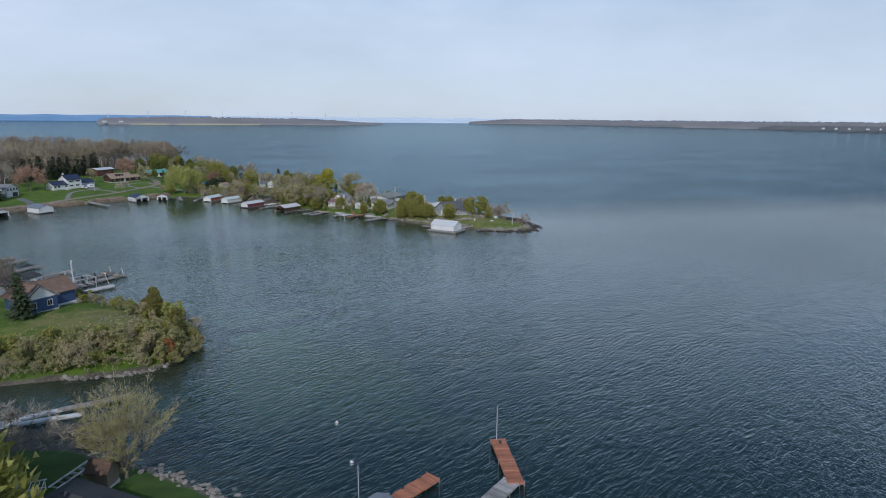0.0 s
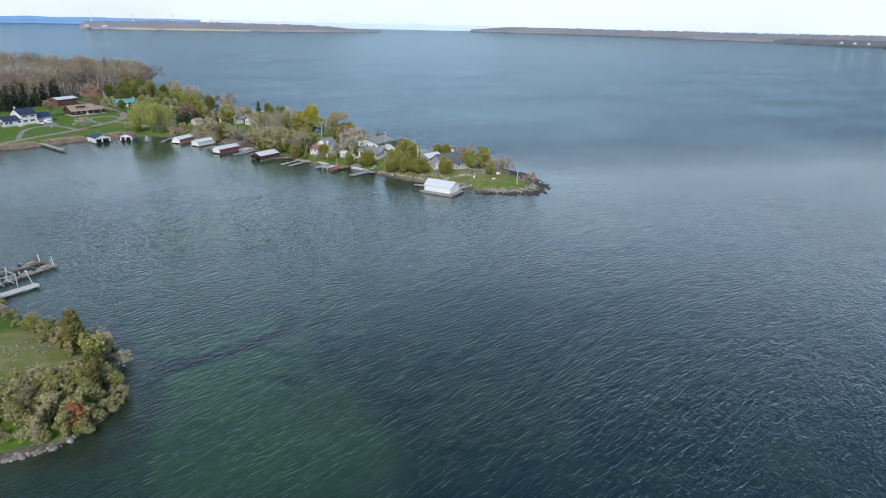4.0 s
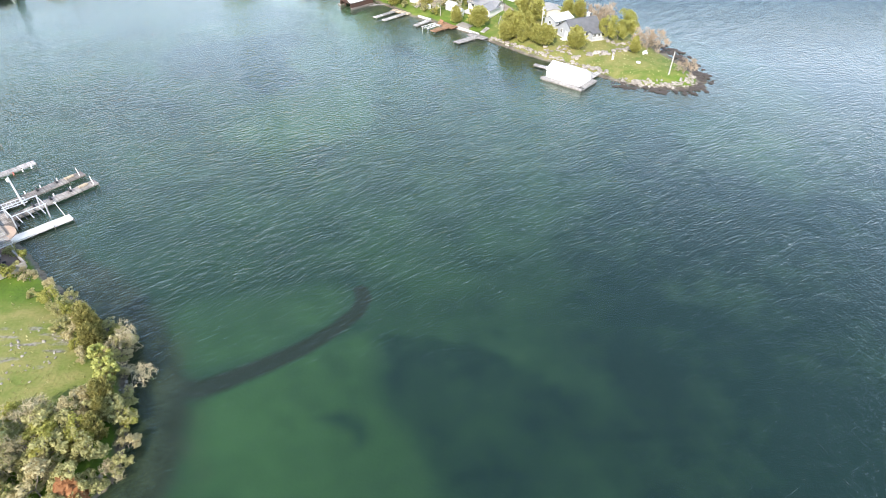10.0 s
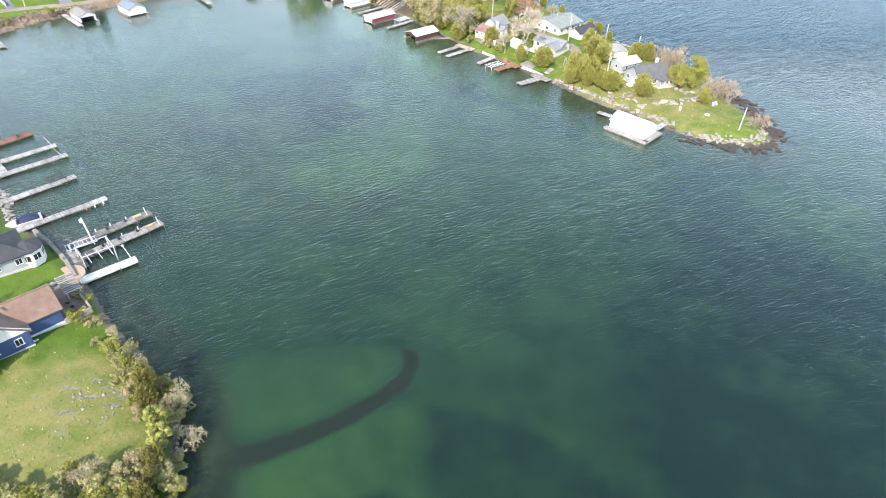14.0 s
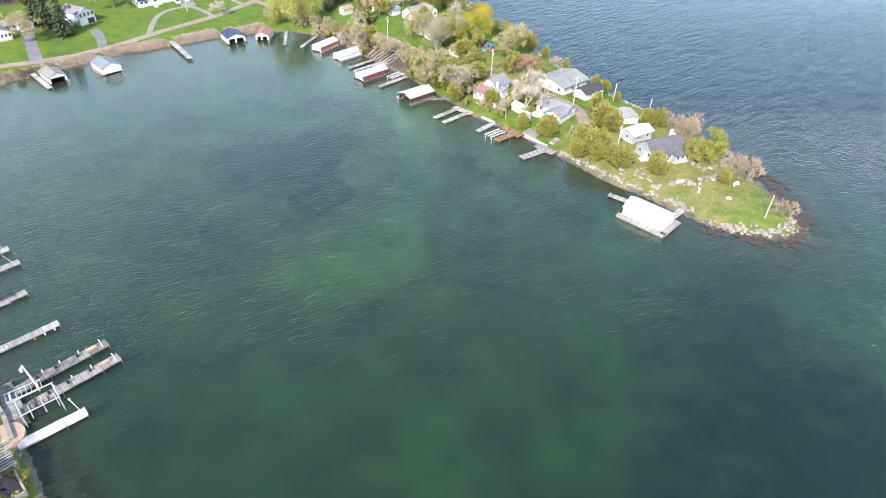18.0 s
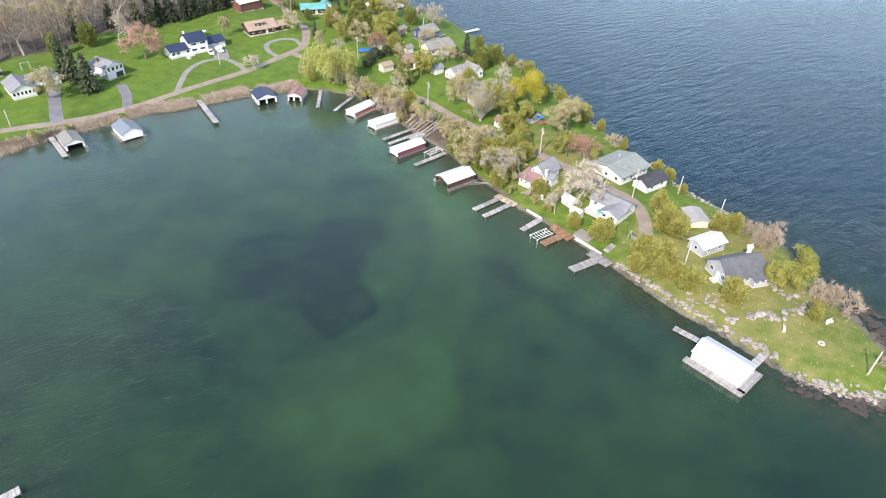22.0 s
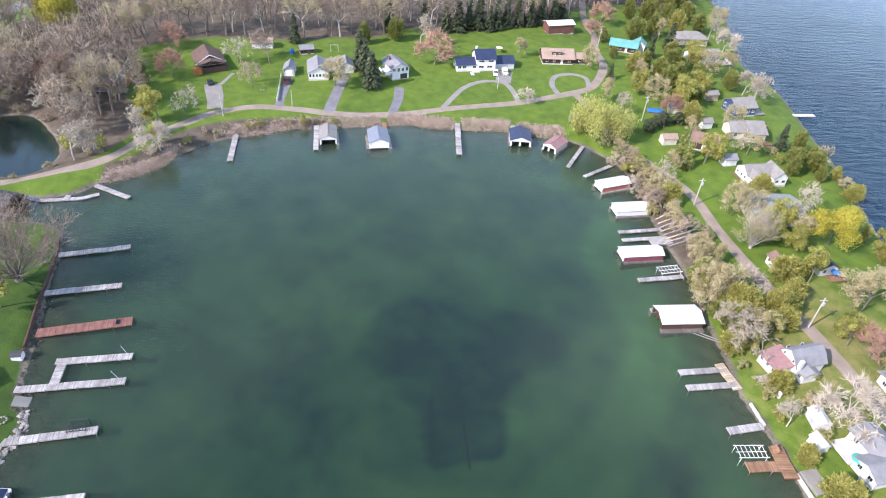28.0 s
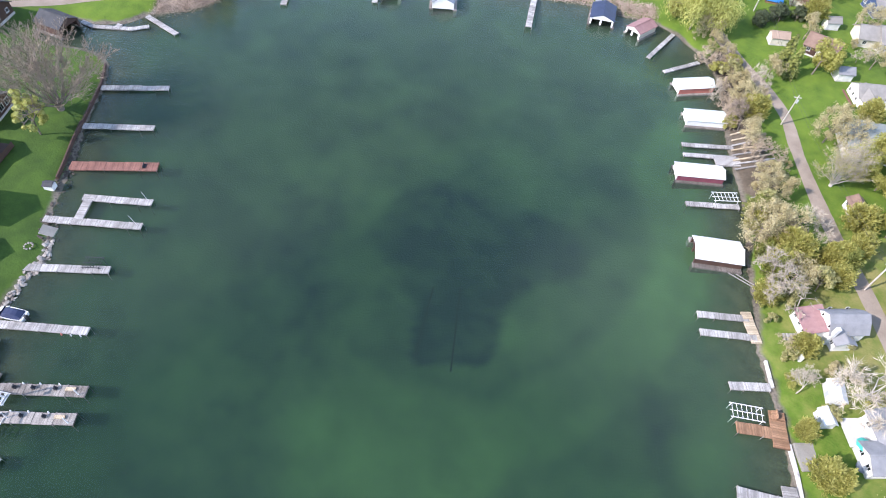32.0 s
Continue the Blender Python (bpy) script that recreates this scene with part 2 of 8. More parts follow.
GREY_DECK = surface("weathered_grey_planks", (0.30, 0.285, 0.27), (0.50, 0.48, 0.46), 0.9, 7, 0.85, 0.5, 0, "object", 0.25)
DARK_DECK = surface("old_dark_planks", (0.15, 0.13, 0.115), (0.36, 0.33, 0.30), 0.8, 6, 0.9, 0.6, 0, "object", 0.3)
RED_DECK = surface("red_brown_stained_planks", (0.19, 0.085, 0.065), (0.31, 0.15, 0.115), 0.6, 6, 0.8, 0.4, 0, "object", 0.15)
ORANGE_DECK = surface("orange_stained_planks", (0.42, 0.155, 0.085), (0.57, 0.235, 0.135), 0.7, 6, 0.75, 0.3, 0, "object", 0.15)
BROWN_DECK = surface("oiled_brown_planks", (0.26, 0.14, 0.075), (0.39, 0.23, 0.135), 0.7, 6, 0.75, 0.3, 0, "object", 0.15)
FRESH_WOOD = surface("fresh_pale_wood", (0.48, 0.38, 0.26), (0.64, 0.53, 0.38), 0.8, 7, 0.8, 0.3, 0, "object", 0.2)
POLE_WOOD = surface("grey_pole_wood", (0.38, 0.35, 0.31), (0.55, 0.52, 0.47), 0.6, 5, 0.85, 0.3)
GALVANISED = surface("galvanised_steel", (0.50, 0.52, 0.53), (0.68, 0.69, 0.70), 1.0, 8, 0.45, 0.1, 0.4)
DARK_METAL = surface("dark_metal", (0.02, 0.021, 0.023), (0.05, 0.05, 0.055), 1.0, 8, 0.5, 0.1)
CONCRETE = surface("pale_concrete", (0.46, 0.45, 0.43), (0.62, 0.61, 0.58), 0.6, 5, 0.9, 0.3)
SHED_BOARDS = surface("weathered_shed_boards", (0.15, 0.115, 0.085), (0.27, 0.215, 0.165), 0.6, 6, 0.85, 0.3)
DARK_GRAVEL = surface("damp_brown_gravel", (0.075, 0.06, 0.045), (0.16, 0.135, 0.105), 0.35, 5, 0.95, 0.4)
FLAT_ROOF = surface("pale_flat_roofing", (0.30, 0.295, 0.28), (0.40, 0.39, 0.375), 0.5, 5, 0.9, 0.2)
ROCK = surface("pale_limestone", (0.19, 0.165, 0.14), (0.42, 0.385, 0.34), 0.7, 3, 0.9, 0.7, 0, "object", 0.2)
DARK_ROCK = surface("wet_dark_rock", (0.020, 0.015, 0.012), (0.075, 0.058, 0.045), 0.6, 3, 0.7, 0.7, 0, "island", 0.2)
BLUE_PAINT = surface("bright_blue_plastic", (0.02, 0.14, 0.42), (0.04, 0.22, 0.55), 1, 5, 0.4, 0.05)
TEAL_PAINT = surface("teal_canvas", (0.03, 0.34, 0.28), (0.06, 0.45, 0.38), 1, 5, 0.6, 0.05)
CAR_WHITE = surface("white_car_paint", (0.74, 0.75, 0.76), (0.82, 0.82, 0.83), 0.5, 3, 0.25, 0.0)
CAR_RED = surface("dark_red_car_paint", (0.07, 0.012, 0.018), (0.11, 0.02, 0.03), 0.5, 3, 0.25, 0.0)
NAVY_CANVAS = surface("navy_canvas", (0.012, 0.02, 0.06), (0.025, 0.04, 0.10), 1, 5, 0.7, 0.1)
GRAVEL = surface("gravel_track", (0.21, 0.17, 0.13), (0.35, 0.29, 0.235), 0.35, 5, 0.95, 0.4)
PALE_GRAVEL = surface("pale_gravel_drive", (0.20, 0.19, 0.17), (0.31, 0.295, 0.265), 0.35, 5, 0.95, 0.4)
ASPHALT = surface("worn_asphalt_drive", (0.13, 0.13, 0.14), (0.24, 0.24, 0.25), 0.35, 5, 0.95, 0.3)
BARK = surface("grey_brown_bark", (0.13, 0.105, 0.085), (0.27, 0.235, 0.20), 0.8, 6, 0.95, 0.5)
PALE_BARK = surface("pale_grey_bark", (0.34, 0.31, 0.28), (0.52, 0.49, 0.45), 0.8, 6, 0.95, 0.4)
TWIG = surface("bare_twigs", (0.2, 0.155, 0.118), (0.34, 0.275, 0.215), 0.5, 3, 0.95, 0, 0, "object", 0.2)
PALE_TWIG = surface("pale_bare_twigs", (0.35, 0.305, 0.235), (0.54, 0.485, 0.39), 0.5, 3, 0.95, 0, 0, "object", 0.2)
RED_TWIG = surface("budding_red_twigs", (0.3, 0.235, 0.165), (0.47, 0.385, 0.285), 0.5, 3, 0.95, 0, 0, "object", 0.2)
BUD_TWIG = surface("budding_twigs", (0.32, 0.275, 0.155), (0.5, 0.435, 0.27), 0.5, 3, 0.95, 0, 0, "object", 0.2)
LEAF_CEDAR = leafy("cedar_foliage", (0.28, 0.28, 0.062), (0.56, 0.53, 0.175), 0.6, 0.5)
LEAF_SPRING = leafy("young_spring_leaves", (0.28, 0.285, 0.055), (0.54, 0.52, 0.16), 0.6, 0.5)
LEAF_YELLOW = leafy("yellow_catkin_leaves", (0.391, 0.355, 0.036), (0.640, 0.586, 0.107), 0.6, 0.45)
LEAF_WILLOW = leafy("pale_willow_leaves", (0.35, 0.36, 0.09), (0.6, 0.61, 0.21), 0.6, 0.45)
LEAF_BUD = leafy("opening_buds", (0.4, 0.345, 0.18), (0.68, 0.6, 0.36), 0.6, 0.5)
LEAF_GREY = leafy("grey_green_shrub_leaves", (0.31, 0.3, 0.115), (0.54, 0.51, 0.24), 0.6, 0.45)
LEAF_DARK = leafy("dark_conifer_needles", (0.028, 0.042, 0.018), (0.085, 0.11, 0.05), 0.6, 0.1)
REED = surface("dry_reeds", (0.3, 0.23, 0.175), (0.62, 0.5, 0.4), 0.4, 2, 0.95, 0, 0, "island", 0.25)
# distant haze as the colour of an opaque strip
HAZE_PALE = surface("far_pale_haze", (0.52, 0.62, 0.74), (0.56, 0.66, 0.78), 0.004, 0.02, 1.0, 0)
BLUSH_TWIG = surface("blushing_red_buds", (0.33, 0.19, 0.135), (0.50, 0.325, 0.235), 0.5, 3, 0.95, 0, 0, "object", 0.2)
LEAF_DEEP = leafy("deep_green_cedar_foliage", (0.15, 0.18, 0.04), (0.36, 0.38, 0.11), 0.6, 0.4)
SILT_TIMBER = surface("silted_timber", (0.008, 0.022, 0.024), (0.015, 0.034, 0.034), 0.8, 4, 0.95, 0.3)
LEAF_GOLD = leafy("golden_green_needles", (0.2, 0.19, 0.05), (0.38, 0.34, 0.12), 0.6, 0.35)
LEAF_ORANGE = leafy("dead_orange_needles", (0.28, 0.11, 0.04), (0.46, 0.22, 0.09), 0.6, 0.3)
# far land: the air's haze is mixed into these colours
HAZE_LAND = surface("hazed_wooded_shore", (0.21, 0.205, 0.215), (0.33, 0.305, 0.3), 0.004, 0.02, 1.0, 0)
HAZE_NEAR = surface("hazed_wooded_point", (0.13, 0.135, 0.14), (0.21, 0.205, 0.20), 0.006, 0.03, 1.0, 0)
HAZE_FIELD = surface("hazed_pale_fields", (0.38, 0.36, 0.24), (0.5, 0.46, 0.31), 0.004, 0.02, 1.0, 0)
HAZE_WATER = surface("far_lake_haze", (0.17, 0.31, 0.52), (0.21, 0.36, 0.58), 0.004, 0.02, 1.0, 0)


for deck_material in (GREY_DECK, DARK_DECK, RED_DECK, ORANGE_DECK, BROWN_DECK, FRESH_WOOD):
    planked(deck_material)


def pane_glass():
    m = bpy.data.materials.new("window_glass")
    m.use_nodes = True
    b = m.node_tree.nodes["Principled BSDF"]
    b.inputs["Base Color"].default_value = (0.02, 0.025, 0.03, 1)
    b.inputs["Roughness"].default_value, b.inputs["Specular IOR Level"].default_value = 0.05, 0.6
    return m


GLASS = pane_glass()


def ground_material():
    """Turf with worn, mossy and shade-darkened patches, leaf litter under the woods, stony mud along the water, silt,
    weeds and deep-water dark on the bed.
    """
    m = bpy.data.materials.new("turf_and_shore")
    m.use_nodes = True
    t = m.node_tree
    shader = t.nodes["Principled BSDF"]
    shader.inputs["Roughness"].default_value = 0.95
    geo = t.nodes.new("ShaderNodeNewGeometry")

    def noise_node(scale, detail=4):
        n = t.nodes.new("ShaderNodeTexNoise")
        n.inputs["Scale"].default_value, n.inputs["Detail"].default_value = scale, detail
        t.links.new(geo.outputs["Position"], n.inputs["Vector"])
        return n.outputs["Fac"]

    def ramp(value, lo, hi):
        n = t.nodes.new("ShaderNodeMapRange")
        n.inputs["From Min"].default_value, n.inputs["From Max"].default_value = lo, hi
        t.links.new(value, n.inputs["Value"])
        return n.outputs[0]

    def mix(fac, a, b):
        n = t.nodes.new("ShaderNodeMix")
        n.data_type = "RGBA"
        for socket, v in (("A", a), ("B", b)):
            if isinstance(v, tuple):
                n.inputs[socket].default_value = (*v, 1)
            else:
                t.links.new(v, n.inputs[socket])
        t.links.new(fac, n.inputs["Factor"])
        return n.outputs["Result"]

    def attribute(name):
        n = t.nodes.new("ShaderNodeAttribute")
        n.attribute_name = name
        return n.outputs["Fac"]

    def plus(a, b, k):
        n = t.nodes.new("ShaderNodeMath")
        n.operation = "MULTIPLY_ADD"
        n.inputs[1].default_value = k
        t.links.new(b, n.inputs[0])
        t.links.new(a, n.inputs[2])
        return n.outputs[0]

    broad, patch, fine = noise_node(0.045, 3), noise_node(0.32, 5), noise_node(2.6, 5)
    turf = mix(ramp(plus(broad, patch, 0.6), 0.55, 1.0), (0.058, 0.122, 0.006), (0.115, 0.200, 0.013))
    turf = mix(ramp(fine, 0.3, 0.75), turf, mix(ramp(patch, 0.3, 0.7), (0.052, 0.098, 0.008), (0.130, 0.190, 0.018)))
    rough_turf = mix(ramp(plus(patch, fine, 0.4), 0.5, 0.85), (0.125, 0.16, 0.028), (0.235, 0.215, 0.07))
    turf = mix(ramp(plus(attribute("rough"), patch, 0.7), 0.55, 0.95), turf, rough_turf)
    # deeper green turf with shade mixed into its colour
    turf = mix(attribute("lush_shade"), turf, mix(ramp(plus(patch, fine, 0.5), 0.5, 0.95), (0.016, 0.048, 0.004), (0.040, 0.093, 0.008)))
    stretch = t.nodes.new("ShaderNodeMapping")
    stretch.inputs["Scale"].default_value, stretch.inputs["Rotation"].default_value = (0.35, 1.1, 1), (0, 0, radians(-8))
    t.links.new(geo.outputs["Position"], stretch.inputs["Vector"])
    strips = t.nodes.new("ShaderNodeTexNoise")
    strips.inputs["Scale"].default_value, strips.inputs["Detail"].default_value = 0.7, 5
    t.links.new(stretch.outputs[0], strips.inputs["Vector"])
    rubble_tone = mix(ramp(fine, 0.35, 0.65), (0.10, 0.085, 0.07), (0.30, 0.28, 0.27))
    turf = mix(ramp(plus(attribute("stony"), strips.outputs["Fac"], 1.6), 1.62, 1.85), turf, rubble_tone)
    litter = mix(ramp(plus(patch, fine, 0.5), 0.5, 0.95), (0.055, 0.043, 0.030), (0.14, 0.112, 0.08))
    land = mix(ramp(plus(attribute("litter"), patch, 0.5), 0.6, 0.9), turf, litter)
    stony = mix(ramp(plus(patch, fine, 0.8), 0.6, 1.15), (0.06, 0.048, 0.035), (0.22, 0.195, 0.155))
    split = t.nodes.new("ShaderNodeSeparateXYZ")
    t.links.new(geo.outputs["Position"], split.inputs[0])
    land = mix(ramp(plus(split.outputs["Z"], patch, 0.8), 0.85, 0.6), land, stony)
    blotch = noise_node(0.11, 4)
    bed = mix(ramp(plus(broad, patch, 0.5), 0.55, 0.95), (0.075, 0.140, 0.060), (0.145, 0.24, 0.092))
    bed = mix(ramp(plus(plus(plus(attribute("weed_deep"), blotch, 0.7), patch, 0.35), fine, 0.12), 0.64, 1.36), bed, (0.012, 0.040, 0.044))
    # brown peaty bed; beside the point it also holds the thicket's shade
    bed = mix(ramp(plus(plus(attribute("peat_shade"), patch, 0.35), fine, 0.2), 0.5, 1.0), bed, (0.060, 0.045, 0.026))
    stone_bed = mix(ramp(plus(patch, fine, 0.8), 0.6, 1.1), (0.05, 0.042, 0.024), (0.15, 0.12, 0.068))
    bed = mix(ramp(plus(split.outputs["Z"], patch, 0.6), -0.9, 0.0), bed, stone_bed)
    whole = mix(ramp(split.outputs["Z"], -0.02, 0.06), bed, land)
    t.links.new(whole, shader.inputs["Base Color"])
    relief = t.nodes.new("ShaderNodeBump")
    relief.inputs["Strength"].default_value, relief.inputs["Distance"].default_value = 0.6, 0.12
    t.links.new(fine, relief.inputs["Height"])
    t.links.new(relief.outputs[0], shader.inputs["Normal"])
    return m


def water_material():
    """Turbid lake water: it mirrors the sky, and the bed shows faintly through its green body; far out it is tinted sky
    blue.
    """
    m = bpy.data.materials.new("lake_water")
    m.use_nodes = True
    t = m.node_tree
    t.nodes.clear()
    out = t.nodes.new("ShaderNodeOutputMaterial")
    geo = t.nodes.new("ShaderNodeNewGeometry")

    def waves(scale, turn, squash, detail=2.0):
        place = t.nodes.new("ShaderNodeMapping")
        place.vector_type = "TEXTURE"
        place.inputs["Rotation"].default_value = (0, 0, radians(turn))
        place.inputs["Scale"].default_value = (1 / squash, 1, 1)
        t.links.new(geo.outputs["Position"], place.inputs["Vector"])
        n = t.nodes.new("ShaderNodeTexNoise")
        n.inputs["Scale"].default_value, n.inputs["Detail"].default_value, n.inputs["Distortion"].default_value = scale, detail, 0.4
        t.links.new(place.outputs[0], n.inputs["Vector"])
        return n.outputs["Fac"]

    def combine(a, b, k):
        n = t.nodes.new("ShaderNodeMath")
        n.operation = "MULTIPLY_ADD"
        n.inputs[1].default_value = k
        t.links.new(b, n.inputs[0])
        t.links.new(a, n.inputs[2])
        return n.outputs[0]

    def crests(value, k):
        """Sharpens rolling noise into narrow crests."""
        n = t.nodes.new("ShaderNodeMath")
        n.operation = "SUBTRACT"
        n.inputs[1].default_value = 0.5
        t.links.new(value, n.inputs[0])
        f = t.nodes.new("ShaderNodeMath")
        f.operation = "ABSOLUTE"
        t.links.new(n.outputs[0], f.inputs[0])
        g = t.nodes.new("ShaderNodeMath")
        g.operation = "MULTIPLY"
        g.inputs[1].default_value = -k
        t.links.new(f.outputs[0], g.inputs[0])
        return g.outputs[0]

    def scaled(a, b):
        n = t.nodes.new("ShaderNodeMath")
        n.operation = "MULTIPLY"
        t.links.new(a, n.inputs[0])
        t.links.new(b, n.inputs[1])
        return n.outputs[0]

    # the wind's own waves, and a second train that runs across them on the open lake
    swell, chop, ripple = waves(0.7, WIND, 0.3), waves(1.25, WIND - 6, 0.3, 2.0), waves(4.2, WIND + 4, 0.45)
    cross = crests(waves(1.5, WIND + 70, 0.42, 2.0), 2.0)
    cross = combine(cross, waves(0.42, WIND + 6, 0.3, 2.0), 3.4)
    open_side = t.nodes.new("ShaderNodeAttribute")
    open_side.attribute_name = "open"
    height = combine(combine(scaled(cross, open_side.outputs["Fac"]), swell, 0.36), crests(chop, 2.0), 1.0)
    height = combine(height, ripple, 0.34)
    gusts = waves(0.018, 20, 0.6, 3.0)
    calm = t.nodes.new("ShaderNodeAttribute")
    calm.attribute_name = "calm"
    force = t.nodes.new("ShaderNodeMapRange")
    force.inputs["From Min"].default_value, force.inputs["From Max"].default_value = 0.3, 0.7
    force.inputs["To Min"].default_value, force.inputs["To Max"].default_value = 0.5, 1.0
    t.links.new(gusts, force.inputs["Value"])
    chop_far = t.nodes.new("ShaderNodeAttribute")
    chop_far.attribute_name = "chop"
    far = t.nodes.new("ShaderNodeMath")
    far.operation = "MULTIPLY"
    t.links.new(calm.outputs["Fac"], far.inputs[0])
    t.links.new(chop_far.outputs["Fac"], far.inputs[1])
    still = t.nodes.new("ShaderNodeMath")
    still.operation = "MULTIPLY"
    t.links.new(force.outputs[0], still.inputs[0])
    t.links.new(far.outputs[0], still.inputs[1])
    relief = t.nodes.new("ShaderNodeBump")
    relief.inputs["Distance"].default_value = 0.21
    t.links.new(still.outputs[0], relief.inputs["Strength"])
    t.links.new(height, relief.inputs["Height"])
    body = t.nodes.new("ShaderNodeBsdfDiffuse")
    # the open lake's body colour also carries mirrored sky blue
    tint = t.nodes.new("ShaderNodeMix")
    tint.data_type = "RGBA"
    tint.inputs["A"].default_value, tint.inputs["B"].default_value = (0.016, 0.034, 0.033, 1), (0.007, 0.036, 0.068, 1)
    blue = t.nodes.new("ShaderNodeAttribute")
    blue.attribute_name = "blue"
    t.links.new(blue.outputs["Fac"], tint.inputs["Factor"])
    silt = t.nodes.new("ShaderNodeAttribute")
    silt.attribute_name = "silt"
    murk = t.nodes.new("ShaderNodeMix")
    murk.data_type = "RGBA"
    murk.inputs["B"].default_value = (0.098, 0.124, 0.101, 1)
    t.links.new(silt.outputs["Fac"], murk.inputs["Factor"])
    t.links.new(tint.outputs["Result"], murk.inputs["A"])
    t.links.new(murk.outputs["Result"], body.inputs["Color"])
    clear = t.nodes.new("ShaderNodeBsdfTransparent")
    clear.inputs["Color"].default_value = (0.66, 0.85, 0.71, 1)
    inner = t.nodes.new("ShaderNodeMixShader")
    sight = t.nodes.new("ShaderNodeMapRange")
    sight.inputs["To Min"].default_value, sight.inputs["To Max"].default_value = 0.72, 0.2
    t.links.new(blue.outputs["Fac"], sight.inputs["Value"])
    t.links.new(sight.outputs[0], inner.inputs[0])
    t.links.new(body.outputs[0], inner.inputs[1])
    t.links.new(clear.outputs[0], inner.inputs[2])
    gloss = t.nodes.new("ShaderNodeBsdfGlossy")
    gloss.inputs["Roughness"].default_value = 0.05
    t.links.new(relief.outputs[0], gloss.inputs["Normal"])
    # bluer mirror colour far out stands in for sky reflected from higher up
    sky_tint = t.nodes.new("ShaderNodeMix")
    sky_tint.data_type = "RGBA"
    sky_tint.inputs["A"].default_value, sky_tint.inputs["B"].default_value = (0.97, 0.99, 0.98, 1), (0.76, 0.91, 0.96, 1)
    t.links.new(blue.outputs["Fac"], sky_tint.inputs["Factor"])
    t.links.new(sky_tint.outputs["Result"], gloss.inputs["Color"])
    fresnel = t.nodes.new("ShaderNodeFresnel")
    fresnel.inputs["IOR"].default_value = 1.35
    t.links.new(relief.outputs[0], fresnel.inputs["Normal"])
    # the mirrored sky is weakened by hand: beyond the spit at steeper views, over silt, and capped everywhere
    facing = t.nodes.new("ShaderNodeMath")
    facing.operation = "MULTIPLY_ADD"
    facing.inputs[1].default_value = 2.0
    t.links.new(fresnel.outputs[0], facing.inputs[0])
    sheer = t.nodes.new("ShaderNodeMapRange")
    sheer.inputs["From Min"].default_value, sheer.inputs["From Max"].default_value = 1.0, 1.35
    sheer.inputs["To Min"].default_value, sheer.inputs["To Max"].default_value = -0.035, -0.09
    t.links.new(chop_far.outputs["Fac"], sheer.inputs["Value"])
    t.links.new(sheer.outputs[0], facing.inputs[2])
    least = t.nodes.new("ShaderNodeMath")
    least.operation = "MULTIPLY"
    least.inputs[1].default_value = 0.4
    t.links.new(fresnel.outputs[0], least.inputs[0])
    floor_value = t.nodes.new("ShaderNodeMath")
    floor_value.operation = "MAXIMUM"
    t.links.new(facing.outputs[0], floor_value.inputs[0])
    t.links.new(least.outputs[0], floor_value.inputs[1])
    level = t.nodes.new("ShaderNodeFresnel")
    level.inputs["IOR"].default_value = 1.35
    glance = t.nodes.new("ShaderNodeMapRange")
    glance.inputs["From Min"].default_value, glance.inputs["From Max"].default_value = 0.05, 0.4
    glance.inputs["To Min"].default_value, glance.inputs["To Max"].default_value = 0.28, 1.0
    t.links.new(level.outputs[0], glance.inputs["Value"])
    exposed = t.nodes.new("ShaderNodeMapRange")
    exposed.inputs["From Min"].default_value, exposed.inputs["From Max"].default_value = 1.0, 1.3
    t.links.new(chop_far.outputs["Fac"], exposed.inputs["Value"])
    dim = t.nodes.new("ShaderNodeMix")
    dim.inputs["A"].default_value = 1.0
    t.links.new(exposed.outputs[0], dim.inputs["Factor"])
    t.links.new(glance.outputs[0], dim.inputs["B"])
    capped = t.nodes.new("ShaderNodeMath")
    capped.operation = "MINIMUM"
    capped.inputs[1].default_value = 0.46
    t.links.new(floor_value.outputs[0], capped.inputs[0])
    # tones the mirrored sky down over the bay's pale water
    dull = t.nodes.new("ShaderNodeMapRange")
    dull.inputs["To Min"].default_value, dull.inputs["To Max"].default_value = 1.0, 0.66
    t.links.new(silt.outputs["Fac"], dull.inputs["Value"])
    mirror = t.nodes.new("ShaderNodeMath")
    mirror.operation = "MULTIPLY"
    t.links.new(scaled(capped.outputs[0], dull.outputs[0]), mirror.inputs[0])
    t.links.new(dim.outputs["Result"], mirror.inputs[1])
    mix = t.nodes.new("ShaderNodeMixShader")
    t.links.new(mirror.outputs[0], mix.inputs[0])
    t.links.new(inner.outputs[0], mix.inputs[1])
    t.links.new(gloss.outputs[0], mix.inputs[2])
    # small pale dashes along the waves
    fleck = t.nodes.new("ShaderNodeMapRange")
    fleck.inputs["From Min"].default_value, fleck.inputs["From Max"].default_value = 0.68, 0.8
    fleck.inputs["To Max"].default_value = 0.08
    t.links.new(waves(4.6, WIND - 4, 0.14, 2.0), fleck.inputs["Value"])
    pale_dash = t.nodes.new("ShaderNodeBsdfDiffuse")
    pale_dash.inputs["Color"].default_value = (0.6, 0.66, 0.68, 1)
    dashed = t.nodes.new("ShaderNodeMixShader")
    t.links.new(fleck.outputs[0], dashed.inputs[0])
    t.links.new(mix.outputs[0], dashed.inputs[1])
    t.links.new(pale_dash.outputs[0], dashed.inputs[2])
    t.links.new(dashed.outputs[0], out.inputs["Surface"])
    return m


WIND = 38
EARTH, WATER = ground_material(), water_material()

